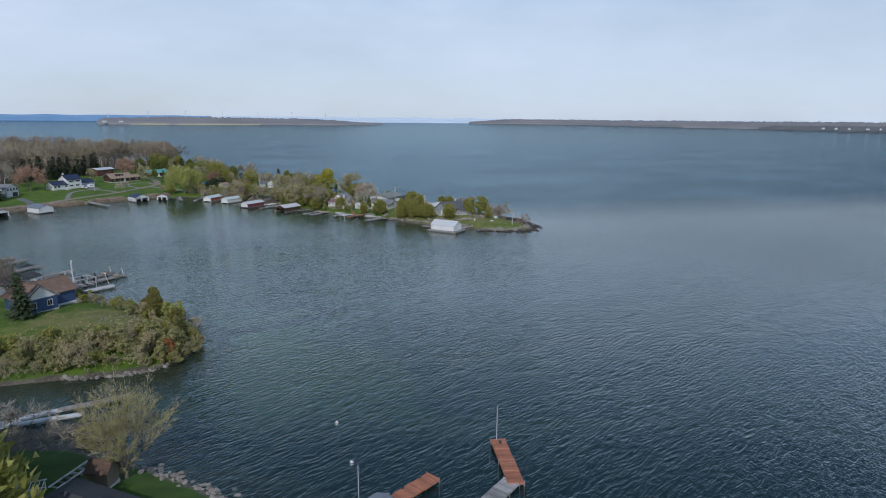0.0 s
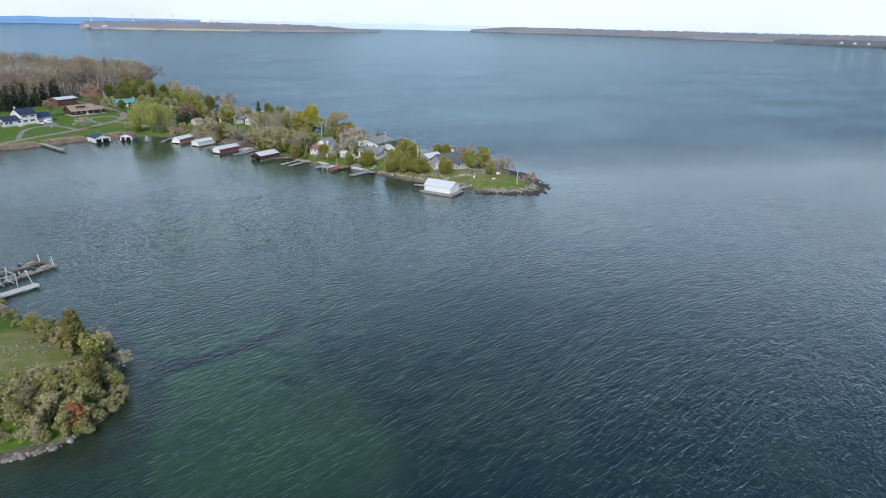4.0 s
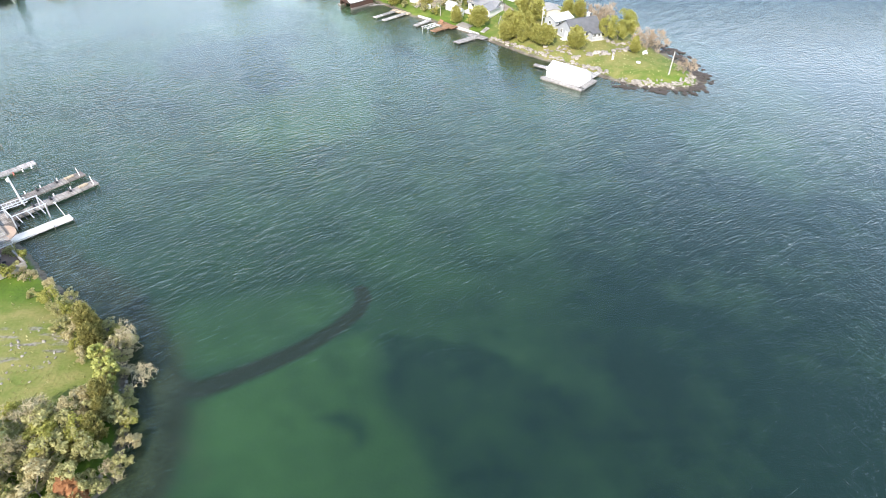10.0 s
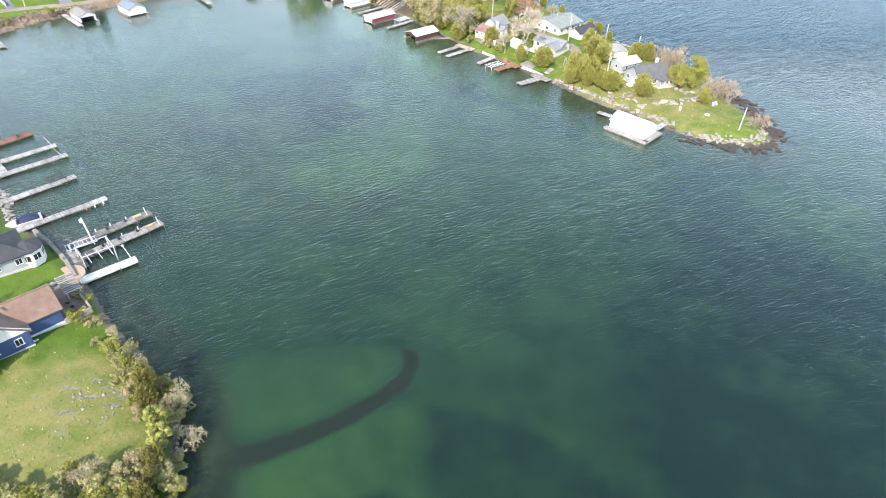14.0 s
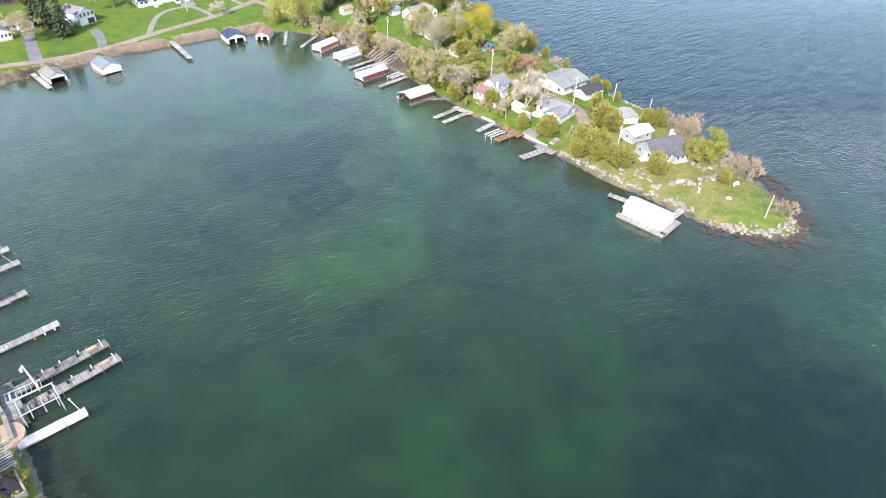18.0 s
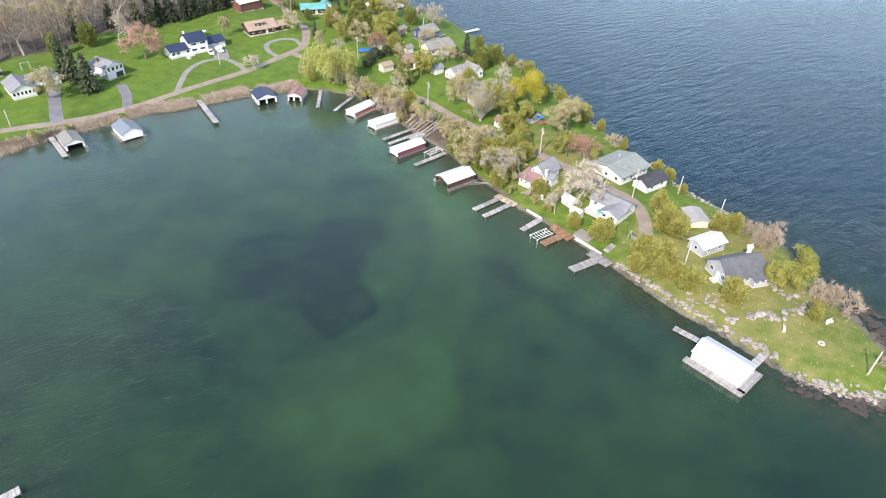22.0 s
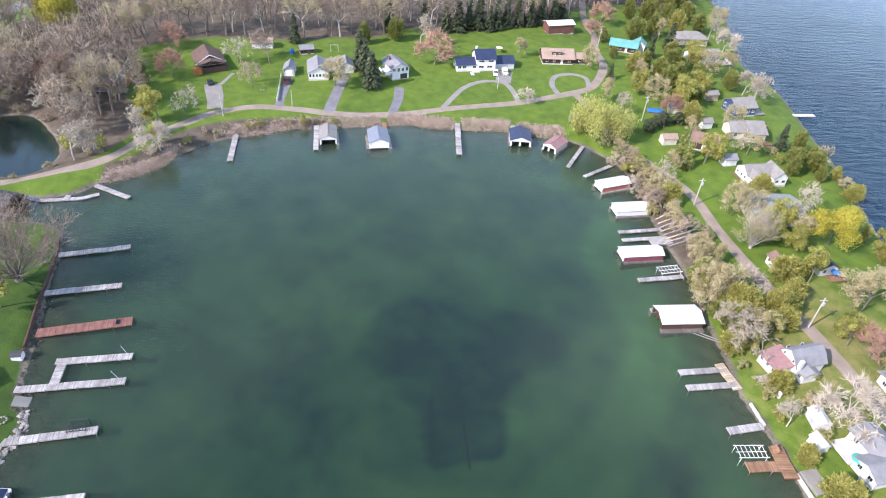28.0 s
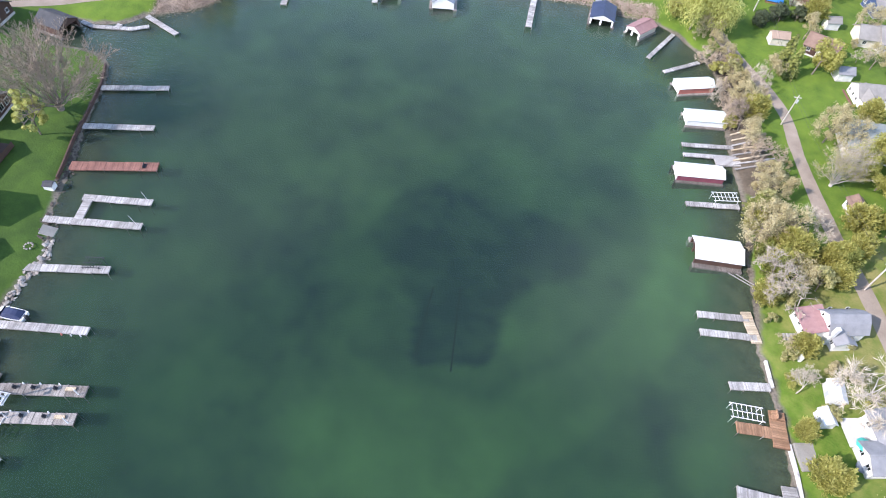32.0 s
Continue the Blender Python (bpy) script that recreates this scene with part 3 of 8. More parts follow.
# ---- the lie of the land ----
# The shore, walked from the lake side of the spit round its tip, up the bay, down the west side and along the south.
SPIT = [(-60, 361), (-44, 322), (-37, 313), (-24, 300), (-14, 284), (-6, 270), (3, 256), (13, 236), (23, 216), (31, 198), (38, 182),
        (45, 170), (51, 161), (57, 154), (62, 148), (67.5, 137), (70, 123), (73, 111), (74.5, 101), (72, 96.2), (68, 95.2), (62, 96),
        (56, 98.6), (51.5, 102.3), (48.5, 105), (44, 110), (38, 115), (31.5, 122.5), (27, 128), (20.5, 136)]
BAY_EAST = [(15.8, 141), (12, 144.5), (6.5, 149.5), (2.4, 155.5), (-2.6, 161.5), (-8, 169), (-14, 177), (-21, 184), (-28, 192), (-34, 200),
            (-41, 207.5), (-49, 211.5), (-57, 213.5), (-65, 213), (-72, 208.7)]
BAY_NORTH = [(-81, 205), (-87, 200), (-95, 194), (-100, 190.5), (-106, 188.5), (-109, 184), (-114, 178.4), (-123, 168.8), (-129, 161.5),
             (-133.5, 152), (-137.5, 145.5), (-138.3, 137), (-139.5, 130), (-137.5, 124), (-137.8, 118), (-141, 112.5), (-140.5, 105)]
BAY_WEST = [(-145, 98.5), (-150, 95), (-150.5, 90), (-147, 86.5), (-140, 90), (-134, 94.5), (-127.5, 95), (-121, 91.6), (-115, 86.8), (-111, 83.8), (-106.7, 81),
            (-101.5, 77.6), (-98, 75), (-94.8, 72.3), (-90.4, 69.3), (-85.5, 67.5), (-81.5, 65.5), (-79.3, 61.7), (-77, 58.6), (-74.5, 56), (-70, 53.8)]
POINT = [(-66, 51.5), (-60, 47), (-56, 42.5), (-52, 38), (-46.5, 32.3), (-41.9, 28.6), (-37, 23.6), (-33, 19.2), (-30.5, 13), (-28.6, 6.4), (-28, 1),
         (-30, -2), (-33, -4.5), (-38, -5.6), (-46, -5.2), (-56, -6.5), (-64, -12), (-60, -22), (-48, -25), (-42, -26), (-37, -27.6), (-33, -31)]
SOUTH = [(-29.5, -33.2), (-25.4, -36.7), (-21.4, -40.5), (-16, -46), (-10, -55), (-3, -62), (8, -68), (24, -75), (50, -85), (90, -100), (150, -130),
         (400, -300), (400, -900), (-1200, -900), (-1200, 1000), (-700, 800), (-430, 690), (-270, 585), (-160, 500), (-105, 452), (-82, 400)]
SHORE = SPIT + BAY_EAST + BAY_NORTH + BAY_WEST + POINT + SOUTH
POND = [(-186, 97), (-195, 102), (-195, 109.5), (-189, 117), (-172.5, 115.5), (-161, 111), (-157.5, 102.5), (-162.7, 96), (-171, 93.5)]


def sweep(points, closed=True, step=2.0):
    """A smooth curve through corner points, as an array."""
    p = np.array(points, float)
    n = len(p)
    out = []
    for i in range(n if closed else n - 1):
        a, b = p[i], p[(i + 1) % n]
        before = p[i - 1] if closed or i else a
        after = p[(i + 2) % n] if closed or i + 2 < n else b
        k = max(1, min(12, int(np.hypot(*(b - a)) / step)))
        for u in np.arange(k) / k:
            out.append(0.5 * (2 * a + (b - before) * u + (2 * before - 5 * a + 4 * b - after) * u * u + (3 * a - before - 3 * b + after) * u ** 3))
    if not closed:
        out.append(p[-1])
    return np.array(out)


def inland(x, y, outline):
    """Metres inside (+) or outside (-) an outline."""
    x, y = np.atleast_1d(np.asarray(x, float)), np.atleast_1d(np.asarray(y, float))
    if x.size <= 40:
        a, b = np.asarray(outline, float), np.roll(outline, -1, 0)
        px, py = x[:, None], y[:, None]
        dx, dy = (b - a).T
        u = np.clip(((px - a[:, 0]) * dx + (py - a[:, 1]) * dy) / (dx * dx + dy * dy + 1e-9), 0, 1)
        near = ((px - a[:, 0] - u * dx) ** 2 + (py - a[:, 1] - u * dy) ** 2).min(1)
        rise = np.where(dy == 0, 1.0, dy)
        odd = (((a[:, 1] > py) != (b[:, 1] > py)) & (px < a[:, 0] + (py - a[:, 1]) * dx / rise)).sum(1) % 2
        return np.where(odd == 1, 1, -1) * np.sqrt(near)
    best, inside = np.full(x.shape, 1e18), np.zeros(x.shape, bool)
    for (ax, ay), (bx, by) in zip(outline, np.roll(outline, -1, 0)):
        dx, dy = bx - ax, by - ay
        u = np.clip(((x - ax) * dx + (y - ay) * dy) / (dx * dx + dy * dy + 1e-9), 0, 1)
        best = np.minimum(best, (x - ax - u * dx) ** 2 + (y - ay - u * dy) ** 2)
        if ay != by:
            inside ^= ((ay > y) != (by > y)) & (x < ax + (y - ay) * dx / dy)
    return np.where(inside, 1, -1) * np.sqrt(best)


SHORELINE, POND_EDGE = sweep(SHORE), sweep(POND)


def ground(x, y):
    """The height of the ground, or of the lake's bed; the water stands at 0."""
    x, y = np.atleast_1d(np.asarray(x, float)), np.atleast_1d(np.asarray(y, float))
    d = np.minimum(inland(x, y, SHORELINE), -inland(x, y, POND_EDGE))
    low = np.clip(d, 0, None)
    hill = 1.25 * (1 - np.exp(-low / 3.0)) + 0.045 * np.clip(low, 0, 100) + 0.05 * np.sin(x * 0.21 + 1.3 * np.sin(y * 0.13)) * np.clip(low / 8, 0, 1)
    shelf = 0.16 - 0.135 * np.exp(-((x - 72) / 13) ** 2 - ((y - 106) / 24) ** 2)
    shelf = np.where(inland(x, y, POND_EDGE) > 0, 0.8, shelf)
    bed = np.maximum(-shelf * np.clip(-d, 0, None) ** 0.9 - 0.04, -4.0)
    tip = np.exp(-((x - 73) / 9) ** 2 - ((y - 104) / 17) ** 2)
    bed = np.where((tip > 0.3) & (d > -3.4 * tip), 0.012 + 0.01 * np.sin(x * 2.1) * np.sin(y * 1.7), bed)
    return np.where(d > 0, hill, bed)


def height(x, y):
    return float(ground(x, y)[0])


# ---- building blocks ----
class Shape:
    """Collects vertices and faces of one mesh."""

    def __init__(self):
        self.v, self.f = [], []

    def add(self, verts, faces):
        n = len(self.v)
        self.v += [tuple(p) for p in verts]
        self.f += [tuple(n + i for i in f) for f in faces]
        return self

    def hexa(self, p):
        """A solid with eight corners: four below, four above, in the same order."""
        return self.add(p, [(3, 2, 1, 0), (4, 5, 6, 7), (0, 1, 5, 4), (1, 2, 6, 5), (2, 3, 7, 6), (3, 0, 4, 7)])

    def box(self, x, y, z, sx, sy, sz, turn=0.0, edge=0.0):
        """A block standing on z with its middle at x, y; edge chamfers its top."""
        c, s = math.cos(turn), math.sin(turn)

        def ring(k, h):
            return [(x + c * a * (sx / 2 - k) - s * b * (sy / 2 - k), y + s * a * (sx / 2 - k) + c * b * (sy / 2 - k), h) for a, b in ((-1, -1), (1, -1), (1, 1), (-1, 1))]
        if not edge:
            return self.hexa(ring(0, z) + ring(0, z + sz))
        p = ring(0, z) + ring(0, z + sz - edge) + ring(edge, z + sz)
        sides = [(i, (i + 1) % 4, (i + 1) % 4 + 4, i + 4) for i in range(4)] + [(i + 4, (i + 1) % 4 + 4, (i + 1) % 4 + 8, i + 8) for i in range(4)]
        return self.add(p, [(3, 2, 1, 0), (8, 9, 10, 11)] + sides)

    def bar(self, a, b, w, h=None):
        """A square bar from a to b."""
        a, b = Vector(a), Vector(b)
        d = (b - a).normalized()
        side = d.cross(Vector((0, 0, 1)))
        side = side.normalized() if side.length > 1e-3 else Vector((1, 0, 0))
        up = side.cross(d)
        side, up = side * w / 2, up * (h or w) / 2
        return self.hexa([a - side - up, a + side - up, a + side + up, a - side + up, b - side - up, b + side - up, b + side + up, b - side + up])

    def tube(self, a, b, ra, rb, n=6, cap=True):
        a, b = Vector(a), Vector(b)
        d = (b - a).normalized()
        side = d.cross(Vector((0, 0, 1)))
        side = side.normalized() if side.length > 1e-3 else Vector((1, 0, 0))
        up = side.cross(d)
        ring = [(math.cos(2 * math.pi * i / n), math.sin(2 * math.pi * i / n)) for i in range(n)]
        p = [a + (side * c + up * s) * ra for c, s in ring] + [b + (side * c + up * s) * rb for c, s in ring]
        f = [(i, (i + 1) % n, (i + 1) % n + n, i + n) for i in range(n)]
        if cap:
            f += [tuple(range(n - 1, -1, -1)), tuple(range(n, 2 * n))]
        return self.add(p, f)

    def mesh(self, name):
        me = bpy.data.meshes.new(name)
        me.from_pydata(self.v, [], self.f)
        me.update()
        return me


def part(name, shape, material, parent, label="", at=None):
    """One mesh object under a thing or a part."""
    me = shape.mesh(name) if isinstance(shape, Shape) else shape
    if material and not me.materials:
        me.materials.append(material)
    ob = new(name, me)
    ob.parent = parent
    if at is not None:
        ob.matrix_basis = at
    if label:
        ob["label"] = label
    return ob


def thing(name, label, category, x, y, z=None, turn=0.0, group="", kind="", size=(1, 1, 1)):
    """An empty at a thing's base, turned about the upright; z: the ground there if not given; size: its stretch along its own axes."""
    ob = new(name)
    ob.empty_display_size = 0.5
    ob.matrix_basis = pose(x, y, height(x, y) if z is None else z, 0, 0, turn) @ Matrix.Diagonal((*size, 1))
    return tagged(ob, label, category, group, kind)


def solid(name, shape, material, label, category, at=None, group="", kind=""):
    """A thing that is one mesh."""
    me = shape.mesh(name) if isinstance(shape, Shape) else shape
    if not me.materials:
        me.materials.append(material)
    ob = new(name, me)
    if at is not None:
        ob.matrix_basis = at
    return tagged(ob, label, category, group, kind)


# ---- ground, water and roads ----
def lines(lo, hi, step, reach):
    """Grid lines: even in the middle, ever wider outwards."""
    mid = list(np.arange(lo, hi + step / 2, step))
    out, k = [], step
    while (out[-1] if out else 0) < reach:
        k *= 1.35
        out.append((out[-1] if out else 0) + k)
    return np.array([lo - o for o in out[::-1]] + mid + [hi + o for o in out])


def sheet(xs, ys, zs):
    gx, gy = np.meshgrid(xs, ys)
    n, m = len(xs), len(ys)
    z = zs(gx.ravel(), gy.ravel())
    v = np.column_stack([gx.ravel(), gy.ravel(), z])
    i = (np.arange(m - 1)[:, None] * n + np.arange(n - 1)).ravel()
    f = np.column_stack([i, i + 1, i + n + 1, i + n])
    me = bpy.data.meshes.new("sheet")
    me.from_pydata(v.tolist(), [], f.tolist())
    me.polygons.foreach_set("use_smooth", np.ones(len(f), bool))
    return me, v


def near_line(x, y, line):
    """How far each place is from an open line."""
    best = np.full(x.shape, 1e18)
    for (ax, ay), (bx, by) in zip(line[:-1], line[1:]):
        dx, dy = bx - ax, by - ay
        u = np.clip(((x - ax) * dx + (y - ay) * dy) / (dx * dx + dy * dy + 1e-9), 0, 1)
        best = np.minimum(best, (x - ax - u * dx) ** 2 + (y - ay - u * dy) ** 2)
    return np.sqrt(best)


WOODS = [(-193, 122), (-172, 128), (-170, 136), (-192, 150), (-206, 164), (-199, 182), (-187, 195), (-172, 208), (-166, 217), (-156, 228), (-151, 246), (-139, 252),
         (-125, 274), (-117, 292), (-116, 320), (-106, 345), (-86, 360), (-95, 440), (-150, 490), (-270, 575), (-430, 680), (-600, 700), (-600, 300), (-300, 190),
         (-262, 170), (-255, 140), (-225, 112), (-205, 120)]
WOODS_EDGE = sweep(WOODS)
# beds of weeds, and bed darkened for deep water: outline, softness of the edge in metres, density
WEED_DEEP_BEDS = [([(-62.6, 129.4), (-52, 140.5), (-47, 139), (-39.7, 146.4), (-28.3, 149), (-20.2, 139.7), (-23.5, 129.5), (-23.5, 123.7), (-19, 115.2), (-28.4, 103.5),
               (-34.7, 106), (-41.3, 108.7), (-51.4, 110), (-57.2, 112)], 9, 0.7),
             ([(-86, 111.6), (-76.5, 116.4), (-66.9, 121), (-60, 120), (-50, 112), (-41, 105), (-31, 90.7), (-40, 76), (-55, 77), (-71.6, 86), (-77, 100)], 20, 0.62),
             ([(-1.4, 25), (-1.5, 18), (-1.8, 11.7), (1.8, 6), (4.4, -2.6), (5.6, -8), (9, -24), (40, -30), (32, 0), (16, 20)], 4, 0.66),
             ([(8, -20), (60, -40), (90, 40), (66, 84), (42, 92), (25, 62), (12, 24)], 40, 0.72),
             ([(-62, -14), (-40, -16), (-22, -22), (6, -27), (60, -40), (200, -130), (-20, -75), (-45, -35)], 14, 0.9),
             ([(-28, 34), (-22, 44), (-24, 54), (-14, 52), (-8, 42), (-16, 34)], 12, 0.55), ([(4, 136), (10, 128), (24, 116), (36, 104), (30, 96), (12, 112), (-4, 128)], 9, 0.6),
             ([(-9, 9.5), (-6, 10.6), (-3, 9.5), (-2.2, 6.4), (-4, 5), (-5, 7.4), (-7, 8.4)], 2, 0.6), ([(-106, 86), (-96, 84), (-93, 79), (-99, 77), (-108, 82)], 5, 0.85)]
# a bank of drowned brush that runs out from the point, and a dark peaty bed under its shore, widened to paint the
# thicket's shade
WEED_LINE = [(-31, 9.5), (-27.4, 12), (-25.7, 13.1), (-22.9, 13.2), (-20.3, 14.5), (-15.5, 17.6), (-11.6, 20.4), (-7.5, 24.4), (-4.8, 27.8), (-3.8, 31), (-4.4, 33)]
WEED_DEEP_BEDS.append(([(-28.8, 102.8), (-24, 107.6), (-19.8, 113.6), (-25.5, 122.5), (-30.5, 118.5), (-36.5, 111.5)], 2.6, 0.8))
PEAT_SHADE_BEDS = [([(50, 102), (57.8, 96), (66.5, 93), (73.6, 95), (77.3, 100), (78.4, 105.5), (76.8, 111.3), (76.5, 119.4), (73.6, 126), (70, 122), (71, 104), (64, 98)], 1.6, 1.0), ([(-33, -7), (-25, -7), (-23.2, 0), (-23, 7), (-24, 12.5), (-26.8, 18.4), (-30.4, 25), (-37.2, 32.4), (-45.4, 39), (-55, 44.6), (-60, 44), (-48, 31), (-36, 20), (-30, 8), (-30, -2)], 3.5, 1.0)]

xs = np.union1d(lines(-330, 100, 1.7, 4700), np.arange(-33.15, 3, 1.7))
ys = np.union1d(lines(-130, 420, 1.7, 4700), np.arange(-0.05, 36, 1.7))
ground_mesh, gv = sheet(xs, ys, ground)
gx, gy = gv[:, 0], gv[:, 1]
brush = np.clip(1.3 - near_line(gx, gy, WEED_LINE) / np.interp(gx, (-30, -3), (1.9, 1.25)), 0, 1)
weed_deep = np.zeros(gx.shape)
CLEAN_BEDS = [([(48, 100), (58, 92.5), (67, 89.4), (75.6, 91.6), (81, 98), (82.2, 106), (80.8, 113), (80.4, 121), (76, 129), (70, 122), (71, 104), (60, 99)], 0.6), ([(-22, -6), (-21.8, 5), (-22, 10), (-19, 13), (-14.5, 16), (-9.5, 20.4), (-5, 23), (-2.6, 23.5), (-2, 18), (-2.4, 11.9), (1.6, 6), (4.2, -2.6), (5.4, -8), (10, -24), (-14, -22)], 0.62),
              ([(-28, 18), (-29, 27), (-24, 30), (-11.6, 34), (-6.4, 32), (-9, 25.2), (-15.8, 20), (-24.3, 15.5)], 0.36),
              ([(-14, 108), (-2, 112), (-4, 150), (-18, 172), (-30, 186), (-42, 196), (-34, 168), (-16, 152), (-12, 130)], 0.3),
              ([(-40, 92), (-22, 76), (-4, 88), (-8, 110), (-18, 106), (-30, 98)], 0.28)]
weed_deep = np.maximum(weed_deep, 0.45)
for outline, less in CLEAN_BEDS:
    weed_deep = np.minimum(weed_deep, 0.45 - less * np.clip(0.5 + inland(gx, gy, sweep(outline)) / 3.0, 0, 1))
for outline, soft, dense in WEED_DEEP_BEDS:
    weed_deep = np.maximum(weed_deep, dense * np.clip(0.5 + inland(gx, gy, sweep(outline)) / soft, 0, 1))
peat_shade = brush * 1.05
for outline, soft, dense in PEAT_SHADE_BEDS:
    peat_shade = np.maximum(peat_shade, dense * np.clip(0.5 + inland(gx, gy, sweep(outline)) / soft, 0, 1))
# the pond's bed is darkened throughout so that its water looks dark
weed_deep = np.where(inland(gx, gy, POND_EDGE) > -1, 1.5, weed_deep)
litter = np.clip(0.5 + inland(gx, gy, WOODS_EDGE) / 10, 0, 1)
BANKS = [[(-206, 92), (-180, 86), (-166, 90), (-155, 100), (-150, 110), (-152, 122), (-158, 134), (-174, 140), (-200, 130)],
         [(-139, 112), (-146, 116), (-145, 122), (-147, 132), (-146, 146), (-140, 157), (-131, 167), (-123, 173), (-121, 168), (-132, 152), (-137, 140), (-138, 126)],
         [(-15, 178), (-23, 185), (-33, 197), (-40, 205.5), (-47, 212), (-45, 217), (-37, 211.5), (-27, 201), (-18, 192), (-9, 182)]]
for outline in BANKS:
    litter = np.maximum(litter, 0.95 * np.clip(0.5 + inland(gx, gy, sweep(outline)) / 4, 0, 1))
rough = np.clip(np.maximum(0.8 - np.hypot((gx - 18) / 34, (gy - 168) / 44), np.maximum(1.25 - np.hypot((gx + 44) / 15, (gy - 15) / 15), 1.05 - np.hypot((gx - 50) / 34, (gy - 122) / 40))), 0, 1)
stony = np.clip(1.0 - np.hypot((gx + 43.5) / 12, (gy - 18.5) / 9), 0, 0.62) * 1.3 + np.clip(0.8 - np.hypot((gx - 54) / 18, (gy - 112) / 9), 0, 0.5)
# deep turf of the west lawns and near shore, darkened for shade there
lush_shade = np.clip((100 - gy) / 20, 0, 0.85) * np.clip((-72 - gx) / 10, 0, 1) + 0.7 * np.clip((-18 - gy) / 6, 0, 1)
for key, values in (("weed_deep", weed_deep), ("peat_shade", peat_shade), ("litter", litter), ("rough", rough), ("stony", stony), ("lush_shade", lush_shade)):
    ground_mesh.attributes.new(key, "FLOAT", "POINT").data.foreach_set("value", values.astype(np.float32))
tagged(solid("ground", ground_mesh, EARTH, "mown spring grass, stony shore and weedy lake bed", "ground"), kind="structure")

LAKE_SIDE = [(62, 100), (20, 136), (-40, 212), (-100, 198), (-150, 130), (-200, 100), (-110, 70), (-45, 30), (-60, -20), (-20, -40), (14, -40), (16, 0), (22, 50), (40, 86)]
# bed colour darkens outwards to paint the deep lake's gloom
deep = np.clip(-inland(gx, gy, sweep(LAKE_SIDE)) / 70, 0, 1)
ground_mesh.attributes["weed_deep"].data.foreach_set("value", np.maximum(weed_deep, deep).astype(np.float32))
SHELTER = [(62, 100), (20, 136), (-40, 212), (-100, 198), (-150, 130), (-200, 100), (-110, 70), (-45, 30), (-60, -20), (-20, -40), (-10, 10), (5, 60), (30, 90)]
water_mesh, wv = sheet(lines(-330, 300, 6, 4700), lines(-130, 420, 6, 4700), lambda x, y: 0 * x)
open_water = np.clip(0.5 - inland(wv[:, 0], wv[:, 1], sweep(SHELTER)) * 0.0085, 0.75, 1.0) * np.interp(wv[:, 1] - 0.3 * wv[:, 0], (80, 165), (1.0, 0.34)) ** np.where(inland(wv[:, 0], wv[:, 1], sweep(SHELTER)) > -25, 1, 0)
pond = inland(wv[:, 0], wv[:, 1], POND_EDGE) > -12
open_water = np.where(pond, 0.08, open_water)
water_mesh.attributes.new("calm", "FLOAT", "POINT").data.foreach_set("value", open_water.astype(np.float32))
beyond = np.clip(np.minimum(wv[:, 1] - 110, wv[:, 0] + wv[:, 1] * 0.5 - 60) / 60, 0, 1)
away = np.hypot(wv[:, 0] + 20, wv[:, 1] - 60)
# where sky blue is painted into the water, by distance and place
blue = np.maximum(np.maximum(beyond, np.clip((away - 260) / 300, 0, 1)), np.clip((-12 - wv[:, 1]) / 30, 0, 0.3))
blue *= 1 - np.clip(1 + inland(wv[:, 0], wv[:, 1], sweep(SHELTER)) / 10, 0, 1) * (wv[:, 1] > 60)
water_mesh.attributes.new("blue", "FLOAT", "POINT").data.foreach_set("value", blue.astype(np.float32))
sheltered = np.clip(0.5 - inland(wv[:, 0], wv[:, 1], sweep(SHELTER)) * 0.0085, 0.44, 1.0)
silt = np.maximum(np.clip((wv[:, 1] * 0.8 - wv[:, 0] * 0.3 - 108) / 70, 0, 0.85), np.clip((-wv[:, 0] - 45) / 35, 0, 0.55)) * np.interp(wv[:, 1], (20, 70), (0, 1))
silt = np.maximum(silt, 0.95 * np.clip((wv[:, 0] + 42) / 24, 0, 1) * np.clip((wv[:, 1] - 104) / 34, 0, 1))
silt = np.maximum(silt, 0.2 * np.interp(wv[:, 1], (30, 90), (0, 1))) * np.clip(1 - (sheltered - 0.5) * 6, 0, 1)
silt = np.where(pond, 0, silt)
water_mesh.attributes.new("silt", "FLOAT", "POINT").data.foreach_set("value", silt.astype(np.float32))
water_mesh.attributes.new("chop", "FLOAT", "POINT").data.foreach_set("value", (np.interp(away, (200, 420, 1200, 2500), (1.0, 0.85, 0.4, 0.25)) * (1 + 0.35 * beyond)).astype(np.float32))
lee = np.clip(0.15 - inland(wv[:, 0], wv[:, 1], sweep(SHELTER)) / 60, 0.1, 0.3) + 0.9 * beyond
water_mesh.attributes.new("open", "FLOAT", "POINT").data.foreach_set("value", lee.astype(np.float32))
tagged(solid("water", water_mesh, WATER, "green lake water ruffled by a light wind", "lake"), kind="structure")


